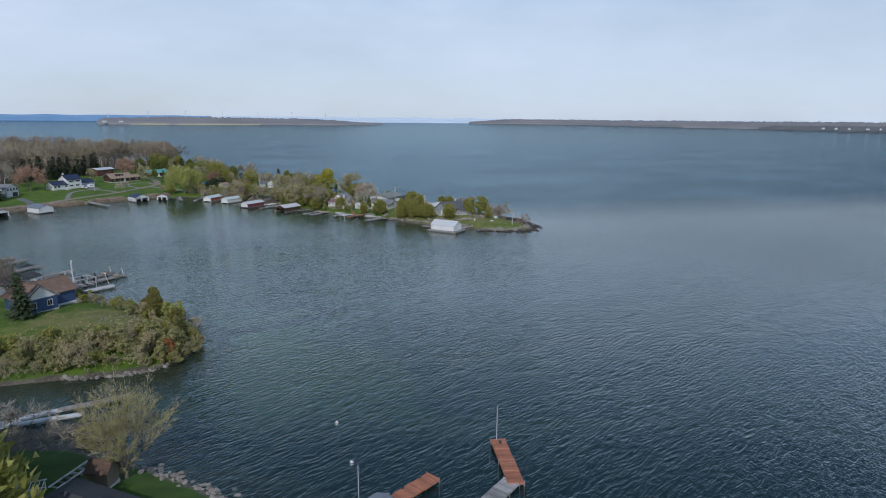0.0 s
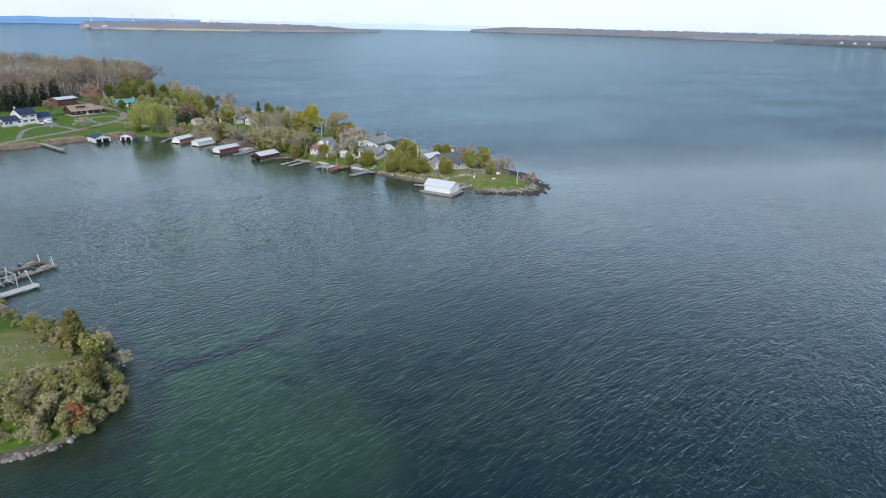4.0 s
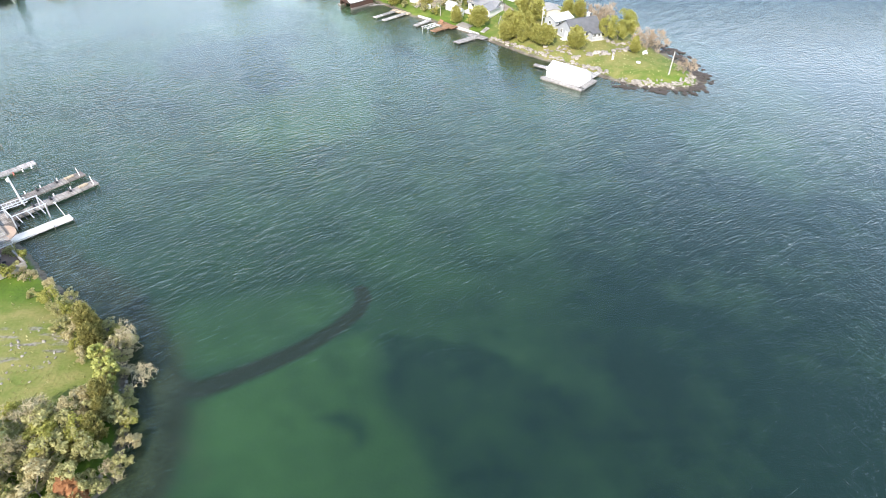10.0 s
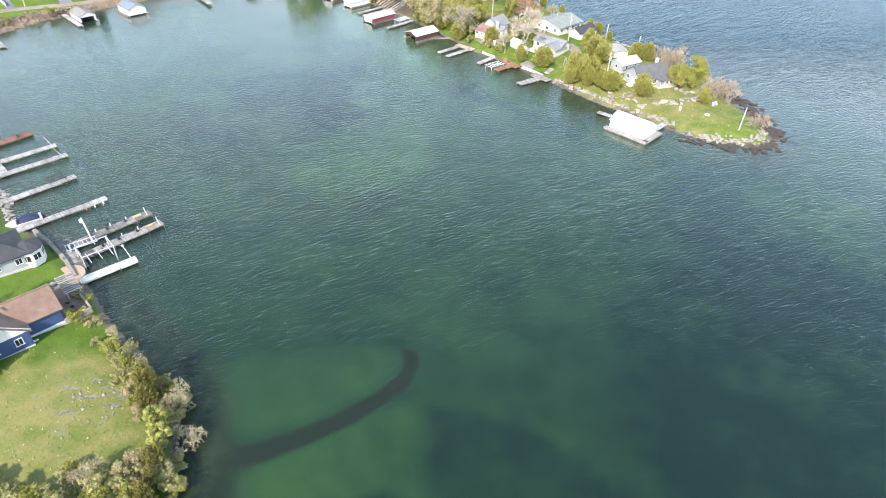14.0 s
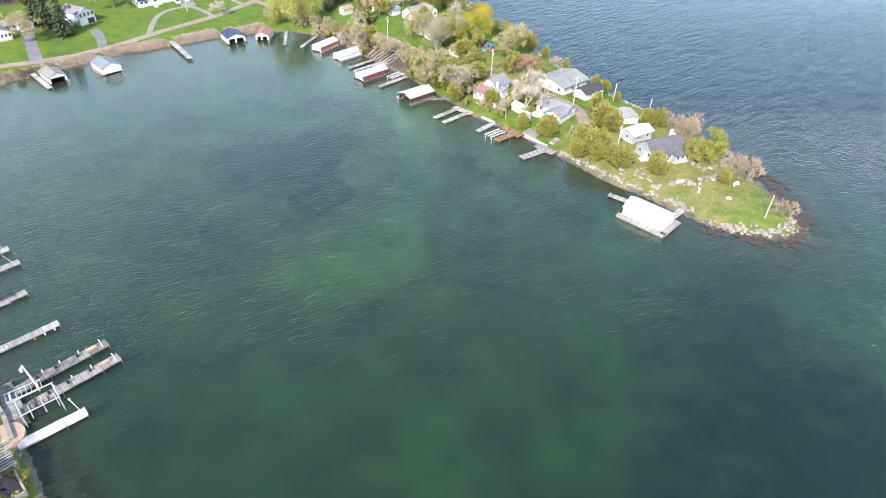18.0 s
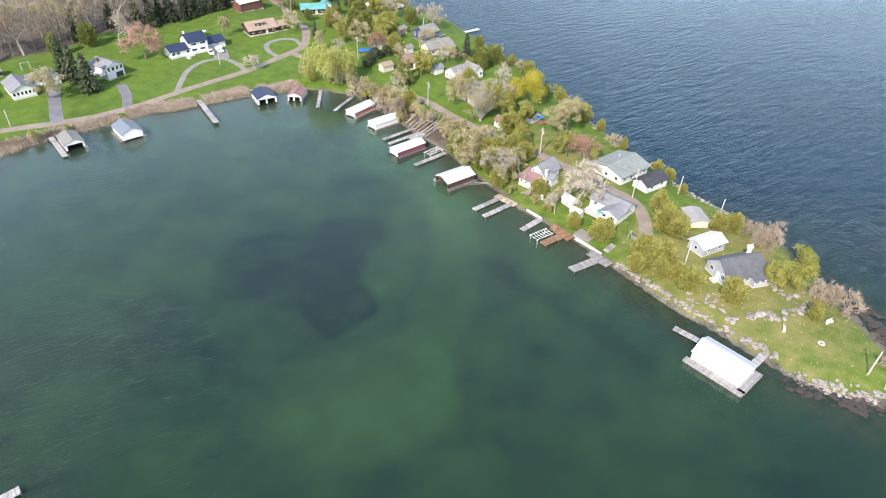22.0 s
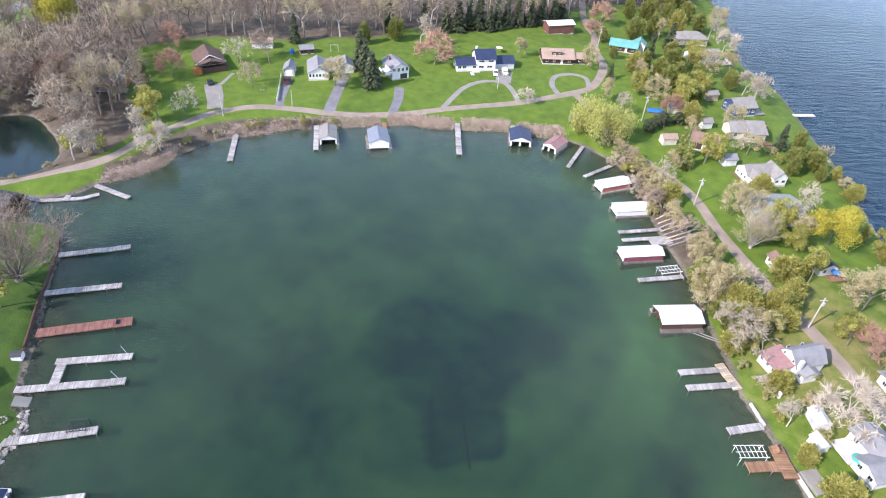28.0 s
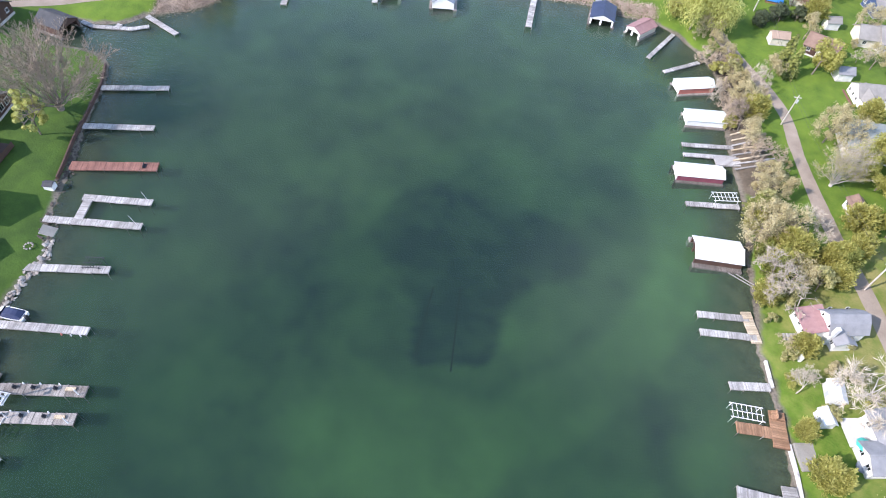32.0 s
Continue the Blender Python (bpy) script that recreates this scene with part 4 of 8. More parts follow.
def road(name, line, width, material, label, lift=0.05, closed=False):
    """A track laid on the ground along a line, a little worn at its edges."""
    c = sweep(line, closed, 1.5)
    d = np.gradient(c, axis=0)
    d /= np.hypot(d[:, 0], d[:, 1])[:, None] + 1e-9
    side = np.column_stack([-d[:, 1], d[:, 0]])
    rng = np.random.RandomState(len(c))
    b = Shape()
    across = (-0.5, -0.2, 0.2, 0.5)
    wobble = np.convolve(rng.randn(len(c) + 4), np.ones(5) / 5, "valid") * 0.12
    rows = []
    for k in across:
        p = c + side * (width * k * (1 + wobble))[:, None]
        z = np.maximum(ground(p[:, 0], p[:, 1]), 0.1) + (lift if abs(k) < 0.4 else 0.02)
        rows.append(np.column_stack([p, z]))
    n = len(c)
    b.v = [tuple(p) for r in rows for p in r]
    for k in range(3):
        b.f += [(k * n + i, k * n + i + 1, (k + 1) * n + i + 1, (k + 1) * n + i) for i in range(n - 1)]
    me = b.mesh(name)
    me.polygons.foreach_set("use_smooth", np.ones(len(b.f), bool))
    return solid(name, me, material, label, "road", kind="structure")


road("road", [(-178, 60), (-165.3, 78), (-160.2, 87), (-155, 98), (-150.8, 107), (-148.4, 113.5), (-148, 121), (-150.5, 130), (-150.3, 142), (-149.5, 152), (-144.2, 163),
              (-134, 171), (-126.5, 175.6), (-118.3, 181.7), (-110, 190.3), (-105, 196.9), (-100.2, 204), (-92.2, 214.3), (-86.8, 221.3), (-81.9, 229.6), (-76, 241),
              (-73.5, 250), (-78, 267), (-88, 280), (-95, 294), (-103, 303), (-111, 315), (-122, 335), (-140, 365)], 3.0, GRAVEL, "pale brown gravel track along the bay")
road("road", [(-76, 241), (-62, 231), (-50, 221), (-40.7, 216), (-31, 211.3), (-21.9, 205.5), (-14.2, 197.1), (-6.1, 189.1), (0.9, 182.7), (6, 178.4), (13.3, 172.5), (18.5, 168),
              (22.8, 164.1), (26.6, 160), (31.5, 155.3), (34.5, 152), (35.9, 146.1), (35.6, 138.1)], 3.0, GRAVEL, "narrow gravel lane down the wooded spit")
road("driveway", [(-102, 202), (-104, 210), (-105.5, 219), (-103.5, 227), (-98, 231), (-92, 228), (-86.5, 222.5)], 1.9, PALE_GRAVEL, "pale gravel loop drive on the lawn")
road("driveway", [(-98, 231), (-100.5, 235.5), (-102.5, 239)], 5.5, PALE_GRAVEL, "pale gravel parking place before the garage")
road("driveway", [(-151.5, 154), (-157.5, 158.5), (-165.5, 163.5)], 5.0, PALE_GRAVEL, "pale gravel drive up to the brown house")
road("driveway", [(-139, 167.8), (-144.5, 174), (-152, 183.5)], 2.8, ASPHALT, "worn asphalt drive beside a white fence")
road("driveway", [(-126, 176), (-132, 185), (-140.5, 198)], 3.4, ASPHALT, "worn asphalt drive to the garage")
road("driveway", [(-111.5, 188.6), (-116, 197), (-121.5, 204)], 3.0, ASPHALT, "worn asphalt drive beside the raised house")
road("driveway", [(-79, 236), (-84.5, 241), (-87, 247.5), (-84, 253), (-78.5, 254), (-74, 248)], 1.9, PALE_GRAVEL, "pale gravel half-ring drive")
road("road", [(-262, 128), (-268, 146), (-272.4, 154), (-275, 164), (-280, 185)], 6.0, ASPHALT, "grey asphalt road beyond the woods")
road("footpath", [(-163.2, 164.6), (-165, 168.4), (-167.2, 173)], 1.2, PALE_GRAVEL, "narrow paved path up to the chalet")
road("driveway", [(-46.5, -23.5), (-42, -24), (-38, -24.2), (-33.8, -24.6)], 6.0, DARK_GRAVEL, "brown gravel landing beside the inlet dock")


# ---- buildings ----
PANES = {}


def window(parent, x, y, z, turn, w, h, name="window"):
    """A window in a wall: frame, sill, cross bar and pane; its middle at x, y, z, facing the turned -y."""
    key = (round(w, 2), round(h, 2))
    if key not in PANES:
        f = Shape()
        k = 0.09
        f.box(0, -0.03, h / 2 - k, w, 0.08, k).box(0, -0.05, -h / 2, w + 0.1, 0.12, k)
        f.box(-w / 2 + k / 2, -0.03, -h / 2, k, 0.08, h).box(w / 2 - k / 2, -0.03, -h / 2, k, 0.08, h)
        if w > 0.9:
            f.box(0, -0.02, -h / 2, 0.06, 0.06, h)
        g = Shape()
        g.box(0, -0.012, -h / 2 + k, w - 2 * k, 0.02, h - 2 * k)
        PANES[key] = f.mesh("window"), g.mesh("pane")
        PANES[key][0].materials.append(WHITE)
        PANES[key][1].materials.append(GLASS)
    frame_mesh, pane_mesh = PANES[key]
    ob = part(name, frame_mesh, None, parent, "", pose(x, y, z, 0, 0, turn))
    part("pane", pane_mesh, None, ob)
    return ob


def roof_shape(length, depth, z, rise, over=0.4, thick=0.16, style="gable"):
    b = Shape()
    hx, hy = length / 2 + over, depth / 2 + over
    drop = rise * over / (depth / 2)
    if style == "gable":
        for s in (-1, 1):
            p = [(-hx, s * hy, z - drop), (hx, s * hy, z - drop), (hx, 0, z + rise), (-hx, 0, z + rise)]
            b.hexa([(x, y, h) for x, y, h in p] + [(x, y, h + thick) for x, y, h in p])
        b.box(0, 0, z + rise + thick * 0.7, 2 * hx, 0.3, 0.08)
    elif style == "hip":
        r = max(length / 2 - depth / 2, 0.3)
        base = [(-hx, -hy, z - drop), (hx, -hy, z - drop), (hx, hy, z - drop), (-hx, hy, z - drop)]
        top = [(x, y, h + thick) for x, y, h in base]
        b.add(base + top + [(-r, 0, z + rise + thick), (r, 0, z + rise + thick)],
              [(3, 2, 1, 0), (0, 1, 5, 4), (1, 2, 6, 5), (2, 3, 7, 6), (3, 0, 4, 7), (4, 5, 9, 8), (6, 7, 8, 9), (5, 6, 9), (7, 4, 8)])
    elif style == "shed":
        p = [(-hx, -hy, z - drop / 2), (hx, -hy, z - drop / 2), (hx, hy, z + rise), (-hx, hy, z + rise)]
        b.hexa(p + [(x, y, h + thick) for x, y, h in p])
    elif style == "gambrel":
        k = depth * 0.27
        for s in (-1, 1):
            for (ya, za), (yb, zb) in (((s * hy, z - drop * 0.6), (s * k, z + rise * 0.62)), ((s * k, z + rise * 0.62), (0, z + rise))):
                p = [(-hx, ya, za), (hx, ya, za), (hx, yb, zb), (-hx, yb, zb)]
                b.hexa(p + [(x, y, h + thick) for x, y, h in p])
    return b


def wall_shape(length, depth, h, rise, style="gable", base=-0.6):
    b = Shape()
    hx, hy = length / 2, depth / 2
    if style == "gable":
        profile = [(-hy, base), (hy, base), (hy, h), (0, h + rise), (-hy, h)]
    elif style == "gambrel":
        k = depth * 0.27
        profile = [(-hy, base), (hy, base), (hy, h), (k, h + rise * 0.62), (0, h + rise), (-k, h + rise * 0.62), (-hy, h)]
    elif style == "shed":
        profile = [(-hy, base), (hy, base), (hy, h + rise), (-hy, h)]
    else:
        profile = [(-hy, base), (hy, base), (hy, h), (-hy, h)]
    n = len(profile)
    v = [(-hx, y, z) for y, z in profile] + [(hx, y, z) for y, z in profile]
    return b.add(v, [tuple(range(n)), tuple(range(2 * n - 1, n - 1, -1))] + [((i + 1) % n, i, i + n, (i + 1) % n + n) for i in range(n)])


def block(house, x, y, length, depth, h, rise, wall, roof, style="gable", turn=0.0, over=0.4, front=0, back=0, left=0, right=0, door="", z=0.0, sill=1.0, tall=1.1, wide=1.0, names=("wall", "roof")):
    """One body of a house: walls, roof, and evenly set windows on each side; local -y is its front, ridge along x."""
    m = pose(x, y, z, 0, 0, turn)
    w = part(names[0], wall_shape(length, depth, h, rise, style), wall, house, "", m)
    part(names[1], roof_shape(length, depth, h, rise, over, 0.16, style), roof, house, "", m)
    base = part("foundation", Shape().box(0, 0, -0.7, length + 0.12, depth + 0.12, 0.95), CONCRETE, house, "", m)
    sides = {"f": (front, length, -depth / 2, 0), "b": (back, length, -depth / 2, 180), "l": (left, depth, -length / 2, -90), "r": (right, depth, -length / 2, 90)}
    for side, (count, span, off, spin) in sides.items():
        for i in range(count):
            u = (i + 0.5) / count * span - span / 2
            if side == door and i == count // 2:
                a = m @ pose(0, 0, 0, 0, 0, spin)
                d = part("door", Shape().box(0, -0.02, 0.05, 0.95, 0.1, 2.05).box(0, -0.05, 0.0, 1.2, 0.1, 0.05).box(0.33, -0.08, 1.05, 0.08, 0.08, 0.08), WHITE, house, "", a @ pose(u, off, 0.1))
                continue
            a = m @ pose(0, 0, 0, 0, 0, spin) @ pose(u, off, sill + tall / 2)
            e = a.to_euler()
            window(house, *a.translation, math.degrees(e.z), min(wide, span / count * 0.7), tall)
    return m


def chimney(house, x, y, z, top, material=None):
    part("chimney", Shape().box(x, y, z, 0.6, 0.6, top - z - 0.1).box(x, y, top - 0.12, 0.75, 0.75, 0.12), material or BARN_RED, house)


# the white house with navy roofs, above the north shore
h = thing("house", "white two-storey house with navy metal roofs", "house", -110.5, 236.3, turn=48, size=(0.95, 0.95, 0.87))
block(h, 0.5, 0, 7.2, 7.6, 4.9, 2.4, WHITE, SHINGLE_NAVY, front=2, left=1, sill=3.5, wide=2.0, tall=0.9)
for u in (-1.3, 1.9):
    window(h, u, -3.8, 1.7, 0, 2.0, 1.0)
block(h, -6.6, -0.4, 7.4, 6.2, 2.6, 1.7, WHITE, SHINGLE_NAVY, front=4, left=2, door="f", wide=1.3)
block(h, 7.8, 0.6, 7.6, 6.4, 2.5, 1.7, WHITE, SHINGLE_NAVY)
part("garage_door", Shape().box(-1.0, 0, 0, 4.6, 0.1, 2.1), GREY_SIDING, h, "", pose(7.6, -2.65, 0.1))
part("porch", Shape().box(-3.4, -4.2, -0.4, 2.8, 1.4, 0.6).box(-5.0, -5.6, -0.5, 1.2, 2.6, 0.4), CONCRETE, h)
chimney(h, -2.6, 0.4, 4, 8.4, WHITE)
# the raised white house
h = thing("house", "white raised bungalow with a grey gable roof", "house", -129.2, 211.0, turn=64, size=(0.95, 0.95, 0.87))
block(h, 0, 0, 9.4, 6.4, 4.3, 1.7, WHITE, SHINGLE_GREY, turn=90, left=4, sill=2.9, tall=1.5, wide=1.0)
part("balcony", Shape().box(-4.6, -1.5, 2.0, 2.4, 5.5, 0.18).box(-5.75, -1.5, 2.18, 0.08, 5.5, 0.9).box(-4.6, -4.2, 2.18, 2.4, 0.08, 0.9), WHITE, h)
# a flat dark panel draws the shade inside the open garage
part("garage_door", Shape().box(1.2, -4.75, 0.0, 2.6, 0.12, 2.0), DARK_METAL, h, "dark panel painted as the shade of the open basement garage")
chimney(h, -1.6, 1.5, 5, 6.7)
# the long grey-roofed house with its sunroom, and its garage
h = thing("house", "white bungalow with a long grey roof and a sunroom", "house", -147.8, 192.8, turn=48, size=(0.95, 0.95, 0.87))
block(h, 0, 0, 11.5, 6.8, 2.8, 1.9, WHITE, SHINGLE_GREY, turn=90, left=6, front=2, back=3, sill=1.1, tall=1.2, wide=0.8)
h = thing("garage", "small grey-roofed white garage at the head of a drive", "garage", -143.4, 201.6, turn=50)
block(h, 0, 0, 6.2, 4.4, 2.3, 1.4, WHITE, SHINGLE_GREY, turn=90)
part("garage_door", Shape().box(0, -3.15, 0, 2.8, 0.1, 2.0), WHITE, h)
block(h, -4.2, 1.2, 4.2, 4.4, 2.3, 1.2, WHITE, SHINGLE_PALE, front=2)
# the tan house and the red barn
h = thing("house", "tan bungalow with a dormer and a low broad roof", "house", -93.6, 260.4, turn=40, size=(0.95, 0.95, 0.87))
block(h, -0.5, 0, 11.5, 8.5, 2.6, 2.3, DARK_BROWN, SHINGLE_TAN, over=0.7, front=4, door="f")
block(h, -1.2, -0.6, 3.6, 5.0, 4.0, 0.7, DARK_BROWN, SHINGLE_TAN, style="shed", turn=180, back=2, sill=3.3, tall=0.8)
block(h, 8.0, -0.6, 4.5, 6.0, 2.4, 1.2, DARK_BROWN, SHINGLE_TAN, front=1)
h = thing("barn", "dark red barn with a flat white metal roof", "barn", -107.6, 286.0, turn=54)
block(h, 0, 0, 11.0, 5.6, 3.6, 0.8, BARN_RED, WHITE_METAL)
part("barn_door", Shape().box(2.5, -2.85, 0, 3.0, 0.1, 2.9), BARN_RED, h)
# shed with the red car, the brown house, the log house, the low shed
h = thing("shed", "grey garden shed at the end of a drive", "shed", -154.8, 186.6, turn=42)
block(h, 0, 0, 5.4, 3.4, 2.2, 1.2, GREY_SIDING, SHINGLE_GREY, turn=90)
part("shed_door", Shape().box(0, -2.75, 0, 2.2, 0.1, 1.9), WHITE, h)
h = thing("house", "dark brown chalet with a deep gabled porch", "house", -178.2, 171.8, turn=64, size=(0.95, 0.95, 0.87))
block(h, 0, 0.6, 9.6, 8.4, 3.0, 2.5, DARK_BROWN, SHINGLE_UMBER, turn=90, over=0.9, left=4, front=3, sill=1.4, tall=1.3, wide=1.6)
part("terrace", Shape().box(0, -5.9, -0.2, 10.0, 3.4, 1.2).box(0, -7.55, 1.0, 10.0, 0.1, 0.9).box(-4.95, -5.9, 1.0, 0.1, 3.4, 0.9), DARK_BROWN, h)
part("roof", roof_shape(3.2, 8.4, 2.6, 1.3, 0.5), SHINGLE_UMBER, h, "", pose(0, -5.8, 0.5, 0, 0, 90))
part("gable_board", Shape().bar((-5.1, -5.16, 2.5), (0, -5.16, 5.55), 0.15, 0.35).bar((5.1, -5.16, 2.5), (0, -5.16, 5.55), 0.15, 0.35), WHITE, h)
part("bay", Shape().tube((-4.9, -6.6, -0.4), (-4.9, -6.6, 1.9), 1.6, 1.6, 8), ORANGE_WOOD, h, "orange wooden corner bay")
h = thing("house", "orange log cabin with a grey solar-panelled roof", "house", -187.5, 143.5, turn=38)
block(h, 0, 0, 8.5, 7.5, 2.7, 2.2, ORANGE_WOOD, SHINGLE_GREY, front=2, right=2)
for i in range(3):
    for k in range(2):
        part("solar_panel", Shape().box(0, 0, 0, 1.5, 1.0, 0.05), DARK_METAL, h, "", pose(-2.5 + i * 1.8, -2.9 + k * 1.2, 3.45 + k * 0.7, 30.4, 0, 0))
part("deck", Shape().box(0.5, -5.2, 0.0, 10, 3.0, 0.35), GREY_DECK, h)
h = thing("shed", "low white shed with a brown roof at the wood's edge", "shed", -177.5, 194.0, turn=46)
block(h, 0, 0, 7.2, 4.0, 2.1, 0.9, WHITE, SHINGLE_TAN)
h = thing("shed", "dark log shed half hidden at the wood's edge", "shed", -163.0, 201.6, turn=58)
block(h, 0, 0, 4.6, 3.0, 1.8, 1.0, DARK_BROWN, SHINGLE_GREY, over=0.3)
part("shed_door", Shape().box(0.6, -1.54, 0, 1.1, 0.1, 1.6), SHINGLE_UMBER, h)
tub = thing("water_tank", "bright blue plastic tank beside a log shed", "tank", -165.8, 197.4)
part("body", Shape().tube((0, 0, -0.1), (0, 0, 1.5), 0.8, 0.75, 12).tube((0, 0, 1.5), (0, 0, 1.75), 0.75, 0.3, 12), BLUE_PAINT, tub)
part("lid", Shape().tube((0, 0, 1.75), (0, 0, 1.85), 0.28, 0.28, 10), DARK_METAL, tub)
swings = thing("play_swing", "pale metal swing frame on the back lawn", "swing", -157.0, 209.6, None, 45)
for u in (-1.3, 1.3):
    part("leg", Shape().tube((u, -0.8, 0), (u, 0, 2.2), 0.06, 0.06).tube((u, 0.8, 0), (u, 0, 2.2), 0.06, 0.06), GALVANISED, swings)
part("beam", Shape().tube((-1.4, 0, 2.2), (1.4, 0, 2.2), 0.07, 0.07), GALVANISED, swings)
part("swing_seat", Shape().box(0, 0, 0.5, 0.5, 0.25, 0.05).bar((-0.22, 0, 0.55), (-0.22, 0, 2.2), 0.03).bar((0.22, 0, 0.55), (0.22, 0, 2.2), 0.03), DARK_METAL, swings)
# lake-side houses of the upper lane
h = thing("house", "low house with a teal metal roof", "house", -80.5, 289.5, turn=20)
block(h, 0, 0, 9.5, 6.0, 2.5, 1.3, DARK_BROWN, TEAL_METAL, over=0.8, front=4, door="f")
block(h, 5.6, 2.8, 4.2, 4.6, 2.5, 1.7, WHITE, TEAL_METAL, turn=90, left=1)
h = thing("house", "long bungalow with a pale grey hip roof", "house", -66.0, 321.5, turn=42)
block(h, 0, 0, 13.5, 7.5, 2.6, 1.9, TAN, SHINGLE_PALE, style="hip", front=5)
h = thing("house", "white cottage with crossing grey gables", "house", -54.5, 304.5, turn=50)
block(h, 0, 0, 11.5, 6.5, 2.6, 1.8, WHITE, SHINGLE_GREY, front=3)
block(h, -2.5, -2.2, 7.5, 5.0, 2.6, 1.8, WHITE, SHINGLE_GREY, turn=90, left=2)
part("deck", Shape().box(7.0, -3.5, 0.2, 5.5, 4.5, 0.2).box(9.6, -3.5, 0.4, 0.08, 4.5, 0.9), GREY_DECK, h)
h = thing("house", "deep blue cottage with white windows and a tan roof", "house", -29.2, 267.0, turn=52)
block(h, 0, 0, 7.6, 7.0, 3.0, 1.9, DEEP_BLUE, SHINGLE_PALE, front=4, left=3, sill=1.2, tall=1.4, wide=1.0)
part("deck", Shape().box(6.0, -0.5, 0.0, 4.0, 6.0, 0.4), GREY_DECK, h)
h = thing("house", "beige cottage with crossing pale roofs", "house", -22.3, 250.6, turn=40)
block(h, 1.5, 0, 5.2, 9.0, 2.8, 2.0, CREAM, SHINGLE_PALE, turn=0, front=2, right=2)
block(h, -3.0, 0.2, 6.0, 6.0, 2.6, 1.9, CREAM, SHINGLE_PALE, front=2)
part("deck", Shape().box(3.5, -5.5, 0.0, 4.0, 2.2, 0.4), BARN_RED, h)
for x, y, turn, l, d, wall, roof, label in (
        (-39.5, 270.0, 52, 4.0, 3.0, TAN, SHINGLE_PALE, "small tan shed beside the hedge"), (-44.5, 250.2, 30, 4.6, 3.4, CREAM, SHINGLE_PALE, "tan-roofed shed behind the blue tarpaulin"),
        (-38.7, 229.6, 44, 4.2, 3.0, CREAM, SHINGLE_TAN, "cream shed with a dull red roof"), (-20.8, 228.6, 46, 3.6, 3.0, WHITE, SHINGLE_GREY, "white shed with a slatted grey roof"),
        (-33.5, 246.5, 50, 3.4, 2.6, WHITE, SHINGLE_PALE, "white garden shed among shrubs")):
    h = thing("shed", label, "shed", x, y, turn=turn)
    block(h, 0, 0, l, d, 2.0, 0.9, wall, roof, over=0.25)
    part("shed_door", Shape().box(0, -d / 2 - 0.04, 0, 1.2, 0.1, 1.8), wall, h)
h = thing("house", "brown cottage half hidden by trees", "house", -29.5, 233.8, turn=14)
block(h, 0, 0, 7.5, 5.5, 2.5, 1.8, DARK_BROWN, SHINGLE_BROWN, front=3, door="f")
h = thing("house", "white house with pale crossing gables above a clipped hedge", "house", -11.8, 226.6, turn=46, size=(0.7, 0.72, 0.8))
block(h, -1.0, 0.5, 12.5, 7.5, 2.9, 2.2, WHITE, SHINGLE_PALE, front=3, left=3)
block(h, -4.4, -2.0, 7.5, 4.6, 2.9, 1.6, WHITE, SHINGLE_PALE, turn=90, left=1, wide=1.6)
block(h, 5.2, -1.6, 8.5, 5.5, 2.9, 2.2, WHITE, SHINGLE_PALE, turn=90, left=2, wide=1.5)
part("flower_bed", Shape().box(-8.2, 0.5, -0.1, 1.0, 8.0, 0.25), BARN_RED, h, "red mulch bed along the wall")
h = thing("house", "low house with a broad grey-green roof under trees", "house", -4.6, 210.0, turn=36)
block(h, 0, 0, 12.5, 10.0, 2.7, 1.3, CREAM, SHINGLE_GREEN, front=4)
h = thing("cabin", "small dark cabin with a purple-grey roof", "cabin", 10.8, 194.8, turn=48, size=(0.8, 0.8, 0.85))
block(h, 0, 0, 5.0, 5.5, 2.4, 1.5, WHITE, SHINGLE_DARK, turn=90, left=2)
part("deck", Shape().box(2.2, -4.0, 0.0, 5.5, 2.6, 0.3), BROWN_DECK, h)
h = thing("cabin", "white cabin close by the lane behind trees", "cabin", 3.0, 188.6, turn=-46, size=(0.75, 0.8, 0.85))
block(h, 0, 0, 7.0, 3.6, 2.4, 1.2, WHITE, SHINGLE_BROWN, front=3)
# the spit
h = thing("house", "white gambrel cottage with a dull red-roofed porch", "house", 11.8, 160.2, turn=-38, size=(0.72, 0.88, 0.82))
block(h, 1.2, 2.0, 7.2, 6.4, 3.3, 2.7, WHITE, SHINGLE_GREY, style="gambrel", turn=90, left=2, sill=3.5, tall=0.9, wide=0.7, back=2)
block(h, 0.2, -3.2, 6.4, 4.2, 2.3, 1.3, WHITE, SHINGLE_RED, style="shed", front=3, left=2, tall=0.9)
block(h, 5.4, 1.0, 2.6, 3.6, 2.6, 0.9, WHITE, SHINGLE_GREY, front=1)
part("chimney", Shape().box(4.6, -1.2, 0, 0.8, 0.8, 5.6), WHITE, h)
h = thing("cottage", "white cottage with two grey roofs and a patio", "cottage", 28.6, 147.6, turn=-40, size=(1, 1, 0.85))
block(h, 0, 0.8, 9.0, 5.0, 2.5, 1.4, WHITE, SHINGLE_GREY, front=3, left=1)
block(h, 2.4, -2.2, 5.0, 4.4, 2.4, 1.2, WHITE, SHINGLE_GREY, turn=90, left=2)
part("patio", Shape().box(-2.2, -3.4, -0.2, 4.5, 3.4, 0.3), CONCRETE, h)
h = thing("house", "broad white house with a low grey-green roof", "house", 33.2, 166.4, turn=43, size=(1, 1, 0.88))
block(h, 0, 0, 10.5, 9.5, 2.9, 1.4, WHITE, SHINGLE_GREEN, over=0.6, front=4, left=3, right=3)
part("chimney", Shape().box(1, 1.5, 3.5, 0.25, 0.25, 1.3), GALVANISED, h, "steel stove pipe")
